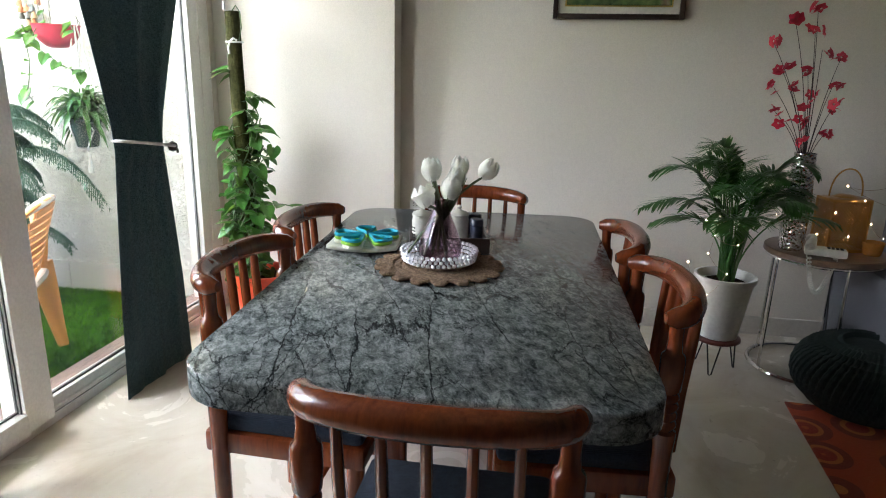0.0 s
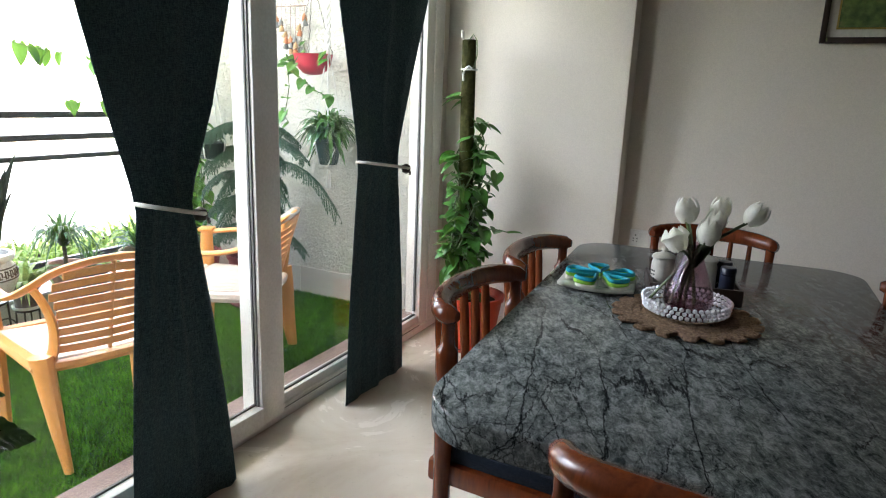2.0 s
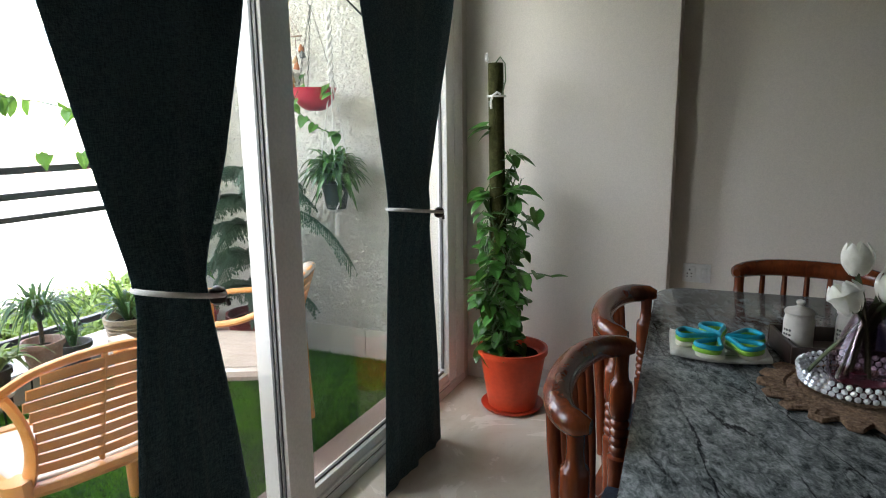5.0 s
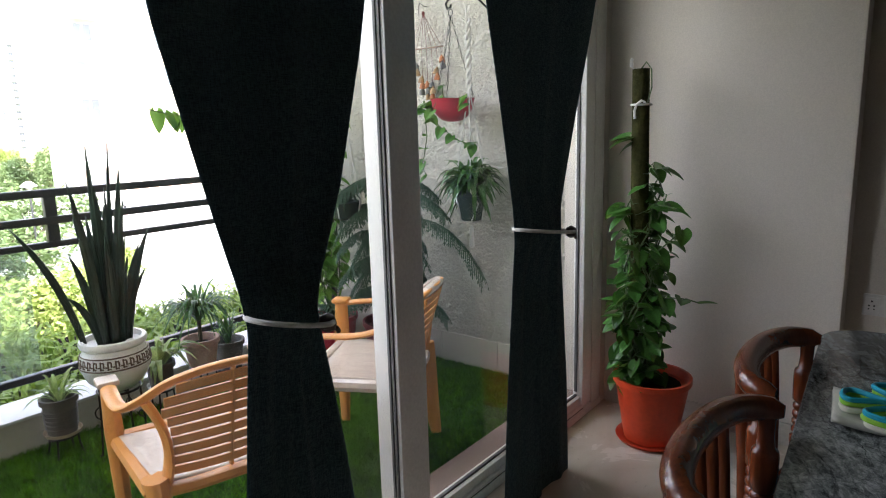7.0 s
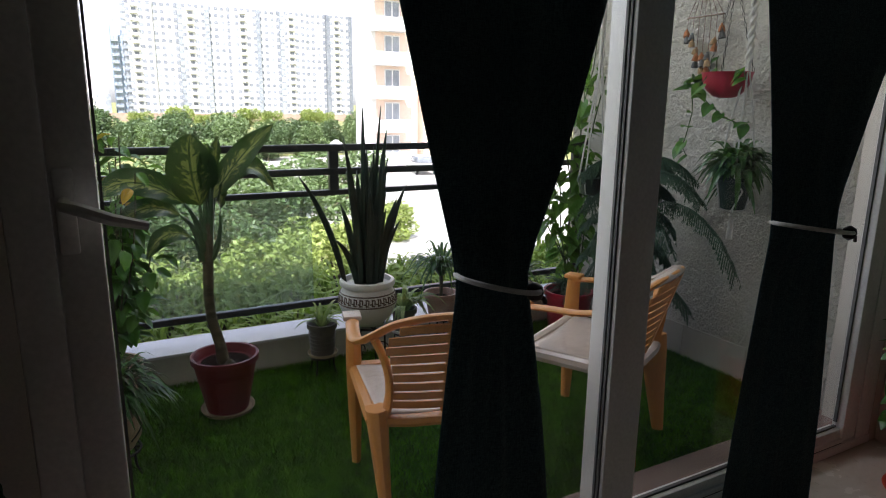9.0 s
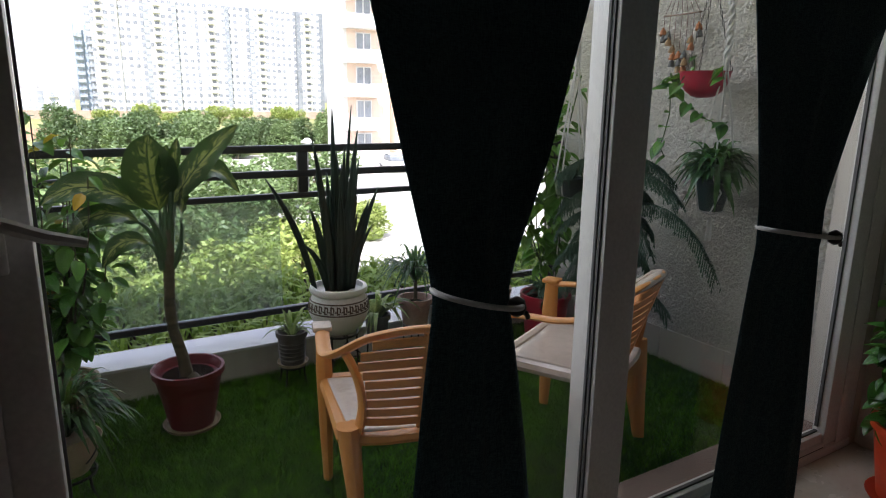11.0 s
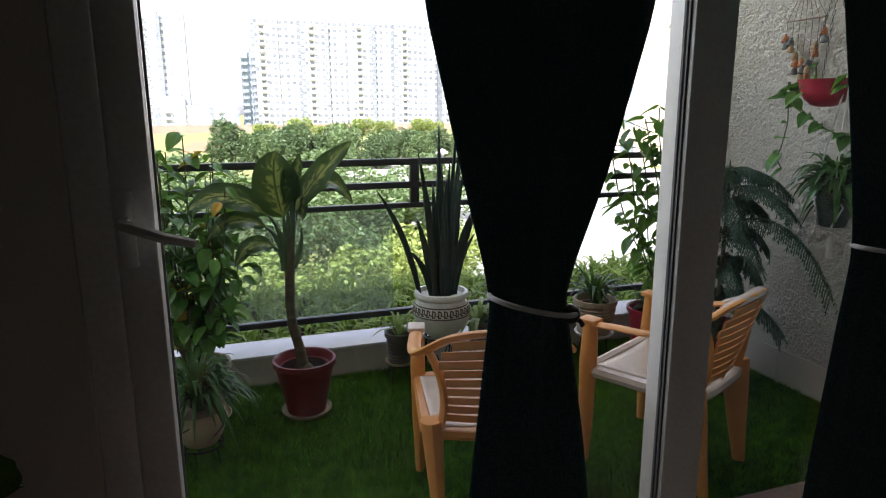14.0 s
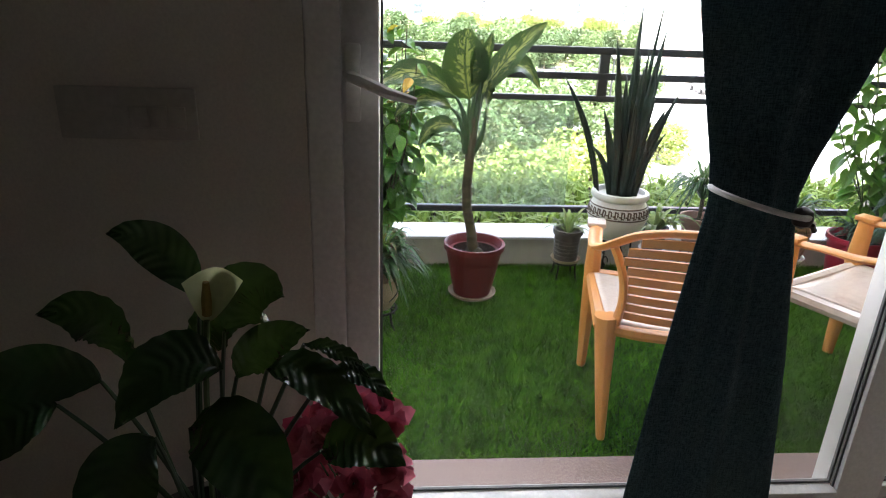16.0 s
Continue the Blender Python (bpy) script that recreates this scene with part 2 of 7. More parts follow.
def leaf_mat(name, c1, c2, rough=0.35, vary=0.3, trans=0.22, vein=0.0, vein_col=(0.4, 0.5, 0.2)):
    m, n, l, b = mat(name, rough)
    v = coords(n, l)
    big = noise_tex(n, l, v, 14, 4)
    col = ramp(n, l, big, [(0.3, c1), (0.7, c2)])
    if vein:
        # cream flecks that run along the middle of the blade and thin out to the margin
        tc, sx = n.new("ShaderNodeTexCoord"), n.new("ShaderNodeSeparateXYZ")
        l.new(tc.outputs["UV"], sx.inputs[0])
        ab = n.new("ShaderNodeMath")
        ab.operation = "ABSOLUTE"
        l.new(sx.outputs[0], ab.inputs[0])
        rib, cb, sl, ad2 = n.new("ShaderNodeTexNoise"), n.new("ShaderNodeCombineXYZ"), n.new("ShaderNodeMath"), n.new("ShaderNodeMath")
        rib.inputs["Scale"].default_value, rib.inputs["Detail"].default_value, rib.inputs["Roughness"].default_value = 1.0, 5, 0.7
        # side veins slant towards the tip
        sl.operation, sl.inputs[1].default_value = "MULTIPLY_ADD", -0.22
        l.new(ab.outputs[0], sl.inputs[0])
        l.new(sx.outputs[1], sl.inputs[2])
        ad2.operation, ad2.inputs[1].default_value = "MULTIPLY", 14
        l.new(sl.outputs[0], ad2.inputs[0])
        m3 = n.new("ShaderNodeMath")
        m3.operation, m3.inputs[1].default_value = "MULTIPLY", 2.4
        l.new(sx.outputs[0], m3.inputs[0])
        l.new(m3.outputs[0], cb.inputs[0])
        l.new(ad2.outputs[0], cb.inputs[1])
        l.new(cb.outputs[0], rib.inputs["Vector"])
        bias = n.new("ShaderNodeMath")
        bias.operation, bias.inputs[1].default_value = "MULTIPLY_ADD", -0.30
        l.new(ab.outputs[0], bias.inputs[0])
        l.new(rib.outputs["Fac"], bias.inputs[2])
        fac = ramp(n, l, bias.outputs[0], [(0.405, (0, 0, 0)), (0.435, (vein, vein, vein))])
        midrib = ramp(n, l, ab.outputs[0], [(0.03, (0, 0, 0)), (0.07, (1, 1, 1))])
        fac = mix(n, l, 1.0, fac, midrib, "MULTIPLY")
        col = mix(n, l, fac, col, vein_col)
    oi, hs, mr = n.new("ShaderNodeObjectInfo"), n.new("ShaderNodeHueSaturation"), n.new("ShaderNodeMapRange")
    mr.inputs[3].default_value, mr.inputs[4].default_value = 1 - vary, 1 + vary
    geo = n.new("ShaderNodeNewGeometry")
    ad, fr = n.new("ShaderNodeMath"), n.new("ShaderNodeMath")
    ad.operation, fr.operation = "ADD", "FRACT"
    l.new(oi.outputs["Random"], ad.inputs[0])
    l.new(geo.outputs["Random Per Island"], ad.inputs[1])
    l.new(ad.outputs[0], fr.inputs[0])
    l.new(fr.outputs[0], mr.inputs[0])
    l.new(mr.outputs[0], hs.inputs["Value"])
    l.new(col, hs.inputs["Color"])
    col = hs.outputs[0]
    l.new(col, b.inputs["Base Color"])
    t, ms = n.new("ShaderNodeBsdfTranslucent"), n.new("ShaderNodeMixShader")
    l.new(mix(n, l, 0.5, col, (0.25, 0.4, 0.04)), t.inputs[0])
    ms.inputs[0].default_value = trans
    l.new(b.outputs[0], ms.inputs[1])
    l.new(t.outputs[0], ms.inputs[2])
    l.new(ms.outputs[0], n["Material Output"].inputs[0])
    return m


GRANITE, FLOOR, STUCCO = granite_mat(), floor_mat(), stucco_mat()
WALL = mottled("greige_wall_paint", (0.67, 0.61, 0.53), (0.70, 0.645, 0.565), 1.5, 0.6, fine=180, relief=0.08, dist=0.002)
CEIL = mottled("white_ceiling_paint", (0.80, 0.79, 0.76), (0.84, 0.83, 0.81), 2, 0.7, fine=150)
SKIRT = mottled("cream_marble_skirting", (0.50, 0.46, 0.40), (0.58, 0.545, 0.48), 5, 0.3, fine=60, relief=0.0)
WOOD = wood_mat("polished_red_brown_wood", (0.060, 0.011, 0.004), (0.23, 0.050, 0.012), 0.27, 0.25)
DARKWOOD = wood_mat("dark_tray_wood", (0.014, 0.008, 0.006), (0.045, 0.025, 0.018), 0.35, 0.2)
TABLEWOOD = wood_mat("grey_brown_table_wood", (0.10, 0.06, 0.035), (0.24, 0.15, 0.09), 0.4, 0.2, (0.12, 1, 1))
UPVC = mottled("white_upvc", (0.77, 0.75, 0.70), (0.83, 0.81, 0.77), 3, 0.35, fine=90, relief=0.04, dist=0.001)
GASKET = mottled("black_rubber", (0.015, 0.015, 0.015), (0.03, 0.03, 0.03), 20, 0.7)
SEAL = mottled("grey_door_seal", (0.10, 0.098, 0.092), (0.16, 0.155, 0.145), 20, 0.7)
PINKGRAN = mottled("pink_speckled_granite", (0.16, 0.10, 0.085), (0.40, 0.29, 0.25), 140, 0.7, fine=300, relief=0.05)
CURTAIN = cloth_mat("dark_teal_woven_curtain", (0.018, 0.048, 0.056), (0.100, 0.172, 0.188))
CORD = mottled("white_cotton_cord", (0.55, 0.54, 0.50), (0.72, 0.71, 0.68), 60, 0.9, fine=400, relief=0.5)
SEAT = cloth_mat("navy_textured_seat_cloth", (0.008, 0.012, 0.02), (0.02, 0.03, 0.045), 160, 0)
TERRA = mottled("orange_plastic_pot", (0.56, 0.050, 0.012), (0.64, 0.070, 0.020), 6, 0.38, fine=50, relief=0.06)
SOIL = mottled("dark_soil", (0.010, 0.007, 0.005), (0.035, 0.023, 0.016), 60, 0.95, fine=160, relief=1.0, dist=0.02)
MOSS = mottled("mossy_coir_pole", (0.030, 0.034, 0.010), (0.09, 0.085, 0.03), 40, 0.95, fine=220, relief=1.0, dist=0.02)
YELLOWCH = mottled("amber_plastic", (0.70, 0.30, 0.075), (0.78, 0.37, 0.11), 3, 0.34, fine=70, relief=0.05, trans=0.18)
IRON = mottled("black_wrought_iron", (0.012, 0.012, 0.012), (0.035, 0.033, 0.03), 30, 0.5, 0.6, fine=120)
RAILM = mottled("dark_grey_painted_steel", (0.030, 0.032, 0.033), (0.055, 0.058, 0.058), 12, 0.42, 0.2, fine=150, relief=0.1)
CHROME = mottled("chrome", (0.75, 0.75, 0.75), (0.85, 0.85, 0.85), 10, 0.12, 1.0, fine=60, relief=0.0)
WHITECER = mottled("white_ceramic", (0.66, 0.65, 0.62), (0.74, 0.73, 0.70), 6, 0.3, fine=60, relief=0.05)
MAROON = mottled("maroon_plastic_pot", (0.10, 0.011, 0.014), (0.18, 0.021, 0.025), 8, 0.45, fine=60, relief=0.12)
PINKPL = mottled("red_plastic_planter", (0.36, 0.016, 0.040), (0.46, 0.030, 0.060), 8, 0.4, fine=60)
GREYCLAY = mottled("grey_clay_pot", (0.050, 0.044, 0.036), (0.115, 0.10, 0.085), 20, 0.7, fine=120, relief=0.3)
TANCLAY = mottled("tan_ribbed_clay", (0.30, 0.22, 0.14), (0.45, 0.35, 0.24), 18, 0.7, fine=120, relief=0.3)
CURB = mottled("dusty_white_plaster", (0.42, 0.40, 0.36), (0.60, 0.58, 0.53), 7, 0.8, fine=120, relief=0.3)
COPING = mottled("grey_stone_coping", (0.60, 0.60, 0.63), (0.72, 0.72, 0.75), 10, 0.45, fine=160, relief=0.1)
TURF = leaf_mat("artificial_turf", (0.016, 0.075, 0.003), (0.092, 0.235, 0.011), 0.5, 0.9, 0.15)
TURFBASE = mottled("turf_backing", (0.005, 0.024, 0.004), (0.014, 0.05, 0.008), 60, 0.9, fine=300, relief=0.8, dist=0.01)
PANE, RAILGLASS = glass_mat("door_glass", (0.97, 0.985, 0.98), 0.012), glass_mat("dusty_rail_glass", (0.88, 0.94, 0.94), 0.19)
LEAF_DARK = leaf_mat("glossy_dark_leaf", (0.016, 0.06, 0.016), (0.04, 0.12, 0.028), 0.28)
LEAF_POTHOS = leaf_mat("pothos_leaf", (0.025, 0.10, 0.018), (0.07, 0.20, 0.035), 0.3)
LEAF_BRIGHT = leaf_mat("bright_leaf", (0.06, 0.19, 0.03), (0.14, 0.32, 0.06), 0.4, 0.3, 0.35)
LEAF_DIEF = leaf_mat("dieffenbachia_leaf", (0.011, 0.045, 0.013), (0.024, 0.078, 0.020), 0.3, 0.15, 0.12, 0.85, (0.38, 0.42, 0.13))
LEAF_SNAKE = leaf_mat("snake_plant_leaf", (0.008, 0.024, 0.018), (0.026, 0.058, 0.040), 0.35, 0.2, 0.08)
LEAF_PINE = leaf_mat("norfolk_pine_needles", (0.012, 0.045, 0.025), (0.03, 0.085, 0.045), 0.5, 0.25, 0.1)
LEAF_VARIEG = leaf_mat("variegated_leaf", (0.10, 0.20, 0.06), (0.42, 0.46, 0.20), 0.4, 0.35, 0.3)
STEM = mottled("green_stem", (0.05, 0.09, 0.03), (0.11, 0.16, 0.06), 30, 0.5, fine=120)
BARK = mottled("ringed_cane", (0.036, 0.034, 0.018), (0.13, 0.11, 0.065), 30, 0.8, fine=90, relief=0.5, stretch=(0.3, 0.3, 2.5))

# matt things with hardly any gloss
for m in (SOIL, TURF, TURFBASE, CURTAIN, SEAT, MOSS):
    m.node_tree.nodes["Principled BSDF"].inputs["Specular IOR Level"].default_value = 0.08


# ---- mesh helpers ----
class Build:
    """Collects points and faces of one mesh."""

    def __init__(self):
        self.v, self.f, self.uv = [], [], []

    def add(self, pts, faces, m=None):
        k = len(self.v)
        self.v += [tuple(m @ Vector(p)) if m else tuple(p) for p in pts]
        self.f += [tuple(i + k for i in q) for q in faces]
        return self

    def box(self, c, s, m=None, bevel=0.0):
        bm = bmesh.new()
        bmesh.ops.create_cube(bm, size=1.0)
        bmesh.ops.scale(bm, vec=s, verts=bm.verts)
        if bevel:
            bmesh.ops.bevel(bm, geom=bm.edges[:], offset=bevel, segments=2, affect="EDGES", profile=0.5)
        bmesh.ops.translate(bm, vec=c, verts=bm.verts)
        bm.verts.index_update()
        self.add([v.co.copy() for v in bm.verts], [[v.index for v in f.verts] for f in bm.faces], m)
        bm.free()
        return self

    def lathe(self, prof, c=(0, 0, 0), seg=24, m=None, squash=None):
        """prof: rows of radius, height."""
        pts, faces, n = [], [], len(prof)
        for r, z in prof:
            for k in range(seg):
                a = 2 * math.pi * k / seg
                w = squash(a) if squash else 1.0
                pts.append((c[0] + r * w * math.cos(a), c[1] + r * w * math.sin(a), c[2] + z))
        for i in range(n - 1):
            for k in range(seg):
                k2 = (k + 1) % seg
                faces.append((i * seg + k, i * seg + k2, (i + 1) * seg + k2, (i + 1) * seg + k))
        faces.append(tuple(range(seg - 1, -1, -1)))
        faces.append(tuple((n - 1) * seg + k for k in range(seg)))
        return self.add(pts, faces, m)

    def tube(self, path, rad, seg=8, m=None, flat=1.0, closed=False):
        """A round bar along points; rad a number or one for each point."""
        path = [Vector(p) for p in path]
        n = len(path)
        rads = rad if isinstance(rad, (list, tuple)) else [rad] * n
        pts, faces = [], []
        up = None
        for i, p in enumerate(path):
            a, b = path[(i - 1) % n if closed else max(0, i - 1)], path[(i + 1) % n if closed else min(n - 1, i + 1)]
            d = (b - a).normalized()
            if up is None:
                up = Vector((0, 0, 1)) if abs(d.z) < 0.9 else Vector((1, 0, 0))
            s = d.cross(up)
            s = s.normalized() if s.length > 1e-6 else Vector((1, 0, 0))
            up = s.cross(d).normalized()
            for k in range(seg):
                t = 2 * math.pi * k / seg
                pts.append(p + s * (math.cos(t) * rads[i]) + up * (math.sin(t) * rads[i] * flat))
        for i in range(n if closed else n - 1):
            j = (i + 1) % n
            for k in range(seg):
                k2 = (k + 1) % seg
                faces.append((i * seg + k, i * seg + k2, j * seg + k2, j * seg + k))
        if not closed:
            faces.append(tuple(range(seg - 1, -1, -1)))
            faces.append(tuple((n - 1) * seg + k for k in range(seg)))
        return self.add(pts, faces, m)

    def blade(self, path, widths, up=(0, 0, 1), fold=0.15):
        """A leaf blade along points, folded along its midrib."""
        path = [Vector(p) for p in path]
        n, k = len(path), len(self.v)
        for i, p in enumerate(path):
            d = (path[min(n - 1, i + 1)] - path[max(0, i - 1)]).normalized()
            s = d.cross(Vector(up))
            s = s.normalized() if s.length > 1e-4 else Vector((1, 0, 0))
            nn = s.cross(d)
            w = widths[i]
            self.v += [tuple(p - s * w + nn * w * fold), tuple(p), tuple(p + s * w + nn * w * fold)]
        for i in range(n - 1):
            a = k + i * 3
            self.f += [(a, a + 1, a + 4, a + 3), (a + 1, a + 2, a + 5, a + 4)]
        return self

    def mesh(self, name, material, smooth=True, flat_angle=40):
        me = bpy.data.meshes.new(name)
        me.from_pydata(self.v, [], self.f)
        if material:
            me.materials.append(material)
        if smooth:
            me.polygons.foreach_set("use_smooth", [True] * len(me.polygons))
            me.set_sharp_from_angle(angle=radians(flat_angle))
        me.update()
        return me


def part(name, build, material, parent=None, label="", smooth=True, m=None):
    ob = new(name, build.mesh(name, material, smooth) if isinstance(build, Build) else build)
    if parent:
        ob.parent = parent
    if m:
        ob.matrix_basis = m
    if label:
        tagged(ob, label)
    return ob


def thing(name, at, label, category, group="", rz=0):
    ob = new(name)
    ob.matrix_basis = pose(*at, 0, 0, rz)
    return tagged(ob, label, category, group)


def structure(name, build, material, label="", smooth=False):
    return tagged(part(name, build, material, None, label, smooth), kind="structure")


def B():
    return Build()


def rnd(a, b):
    return random.uniform(a, b)


# ---- the room and the balcony ----
XD, YW, YC, HC = -1.745, 3.43, 3.285, 2.75
structure("floor", B().box((2.9, -1.6, -0.06), (9.5, 10.1, 0.12)), FLOOR, "polished cream marble floor with cloudy stains")
structure("ceiling", B().box((2.9, -1.6, HC + 0.06), (9.5, 10.1, 0.12)), CEIL, "plain white painted ceiling")
structure("wall_north", B().box((3.44, YW + 0.1, HC / 2), (8.44, 0.2, HC)), WALL, "greige painted dining room wall")
structure("column", B().box((-1.27, YC + 0.17, HC / 2), (0.98, 0.34, HC), bevel=0.004), WALL, "shallow painted column beside the window")
# unseen closing walls, placed far off so less light bounces back
structure("wall_east", B().box((7.55, -1.6, HC / 2), (0.2, 10.1, HC)), WALL, "unseen greige side wall, set back to cut bounced light")
structure("wall_south", B().box((2.9, -6.55, HC / 2), (9.5, 0.2, HC)), WALL, "unseen greige rear wall, set back to cut bounced light")
structure("wall_west", B().box((-1.83, -3.035, HC / 2), (0.22, 6.81, HC)).box((-1.86, 1.86, (HC + 2.32) / 2), (0.2, 2.98, HC - 2.32))
          .box((-1.86, 3.33, 1.16), (0.2, 0.18, 2.32)), WALL, "greige painted wall around the balcony door")
structure("baseboard", B().box((3.34, YW - 0.006, 0.05), (8.2, 0.012, 0.1), bevel=0.002).box((-1.26, YC - 0.006, 0.05), (0.96, 0.012, 0.1), bevel=0.002)
          .box((-0.774, 3.355, 0.05), (0.012, 0.14, 0.1)).box((-1.714, -3.05, 0.05), (0.012, 6.7, 0.1), bevel=0.002), SKIRT, "low cream marble skirting")
structure("balcony_floor", B().box((-2.9, -0.6, -0.07), (1.98, 8.4, 0.12)), TURFBASE, "balcony slab under the artificial turf")


def pebbled_wall():
    """Wall core with a thrown-pebble render on the balcony side."""
    bld = B().box((-2.9, 3.403, 1.2), (1.88, 0.194, 3.4))
    r = np.random.RandomState(3)
    nx, nz = 330, 500
    h = r.rand(nz + 1, nx + 1)
    for _ in range(2):
        h = (h + np.roll(h, 1, 0) + np.roll(h, -1, 0) + np.roll(h, 1, 1) + np.roll(h, -1, 1)) / 5
    h = np.clip((h - 0.46) / 0.14, 0, 1) * 0.0058
    xs, zs = np.linspace(-3.84, -1.96, nx + 1), np.linspace(-0.08, 2.75, nz + 1)
    k = len(bld.v)
    bld.v += [(float(xs[i]), 3.3035 - float(h[j, i]), float(zs[j])) for j in range(nz + 1) for i in range(nx + 1)]
    w = nx + 1
    bld.f += [(k + j * w + i, k + j * w + i + 1, k + (j + 1) * w + i + 1, k + (j + 1) * w + i) for j in range(nz) for i in range(nx)]
    return bld


structure("balcony_wall_north", pebbled_wall(), STUCCO, "cream pebble-textured balcony end wall", True)
# unseen end wall, set far south so more sky light reaches wall_north
structure("balcony_wall_south", B().box((-2.9, -4.7, 1.2), (1.88, 0.2, 3.4)), STUCCO, "cream pebble-textured balcony end wall")
# unseen soffit, added to close the balcony off from the sun
structure("balcony_ceiling", B().box((-2.85, -0.6, HC + 0.08), (2.1, 8.4, 0.16)), CEIL, "white balcony soffit")
structure("outer_wall", B().box((-2.0, -2.15, 1.38), (0.1, 5.0, 2.76)), STUCCO, "cream textured outer wall")
structure("kerb", B().box((-3.74, -0.65, -0.0725), (0.26, 7.9, 0.455), bevel=0.004), CURB, "low dusty plastered kerb under the railing")
structure("coping", B().box((-3.702, -0.65, 0.1625), (0.232, 7.9, 0.015), bevel=0.003), COPING, "grey stone coping on the kerb")
structure("threshold", B().box((-1.925, 1.86, 0.0), (0.15, 2.96, 0.056), bevel=0.004), PINKGRAN, "pink speckled granite threshold")
band = structure("skirting_balcony", B().box((-2.88, 3.293, 0.085), (1.8, 0.010, 0.17)), CURB, "smooth stone band at the foot of the wall")
tile = B().box((0, 0, 0), (0.397, 0.008, 0.178), bevel=0.002).mesh("tile", SKIRT, False)
for k in range(4):
    part("tile", tile, None, band, m=pose(-2.19 - 0.4 * k, 3.2855, 0.09))
# unseen slab, added to block the sun from room and balcony
structure("building_roof", B().box((1.9, -0.9, 3.3), (11.8, 12.6, 0.8)), CEIL, "unseen slab added overhead to keep the sun off")

# ---- sliding door ----
door = thing("door_1", (0, 0, 0), "white framed glazed balcony sliding door, closed, two panes", "door")
tagged(door, kind="structure")
part("jamb", B().box((-1.77, 0.405, 1.16), (0.09, 0.07, 2.32), bevel=0.006), UPVC, door)
part("jamb", B().box((-1.81, 3.19, 1.16), (0.1, 0.1, 2.32), bevel=0.006).box((-1.79, 3.1, 1.16), (0.05, 0.09, 2.24), bevel=0.006), UPVC, door)
part("head", B().box((-1.80, 1.84, 2.28), (0.1, 2.8, 0.08), bevel=0.005), UPVC, door)
part("sill", B().box((-1.80, 1.84, 0.018), (0.09, 2.8, 0.036), bevel=0.004), UPVC, door)
s1 = part("sash", B().box((-1.755, 0.477, 1.14), (0.06, 0.074, 2.2), bevel=0.006).box((-1.785, 1.815, 1.14), (0.1, 0.13, 2.2), bevel=0.007)
          .box((-1.755, 1.13, 0.077), (0.06, 1.24, 0.082), bevel=0.006).box((-1.755, 1.13, 2.2), (0.06, 1.24, 0.08), bevel=0.006), UPVC, door)
s2 = part("sash", B().box((-1.80, 2.47, 0.064), (0.05, 1.18, 0.056), bevel=0.006).box((-1.80, 2.47, 2.2), (0.05, 1.18, 0.08), bevel=0.006)
          .box((-1.778, 2.47, 0.045), (0.03, 1.18, 0.018), bevel=0.004), UPVC, door)
part("gasket", B().box((-1.768, 1.747, 1.14), (0.008, 0.006, 2.05)).box((-1.752, 1.747, 1.14), (0.006, 0.006, 2.05)).box((-1.768, 1.13, 0.121), (0.008, 1.23, 0.008))
     .box((-1.762, 0.518, 1.14), (0.008, 0.005, 2.05)), SEAL, door)
part("gasket", B().box((-1.80, 2.47, 0.095), (0.012, 1.17, 0.008)).box((-1.80, 3.052, 1.14), (0.012, 0.008, 2.05)).box((-1.765, 2.47, 0.037), (0.006, 1.17, 0.004)), SEAL, door)
for y0, y1, xx in ((0.515, 1.75, -1.765), (1.88, 3.055, -1.805)):
    p = part("pane", B().box((xx, (y0 + y1) / 2, 1.14), (0.006, y1 - y0, 2.04)), PANE, door, "clear glass pane")
    p.visible_shadow = False
hb = part("handle", B().box((-1.722, 0.462, 1.16), (0.012, 0.032, 0.15), bevel=0.005)
          .tube([(-1.72, 0.462, 1.176), (-1.675, 0.462, 1.176), (-1.668, 0.478, 1.172), (-1.666, 0.53, 1.15), (-1.668, 0.585, 1.135)], [0.011, 0.011, 0.012, 0.011, 0.008], 8), UPVC, door, "white lever handle")

# ---- balcony railing ----
rail = thing("railing", (0, 0, 0), "dark grey steel balcony railing with a dusty glass panel", "railing")
for z0, z1 in ((1.107, 1.142), (0.984, 1.018), (0.877, 0.905), (0.281, 0.313)):
    part("rail", B().box((-3.70, -0.65, (z0 + z1) / 2), (0.04, 7.9, z1 - z0), bevel=0.004), RAILM, rail)
for y in (-3.4, -0.9, 1.60, 3.22):
    part("post", B().box((-3.705, y, 1.0), (0.03, 0.05, 0.24), bevel=0.003), RAILM, rail)
for y in (-4.5, -1.2, 3.26):
    part("post", B().box((-3.705, y, 0.65), (0.03, 0.05, 0.96), bevel=0.003), RAILM, rail)
g = part("pane", B().box((-3.70, 0.12, 0.595), (0.01, 2.7, 0.56)), RAILGLASS, rail, "dusty toughened glass panel")
g.visible_shadow = False

# ---- dining table ----
table = thing("dining_table", (0, 0, 0), "dining table with a thick grey-green granite top and rounded corners", "table")


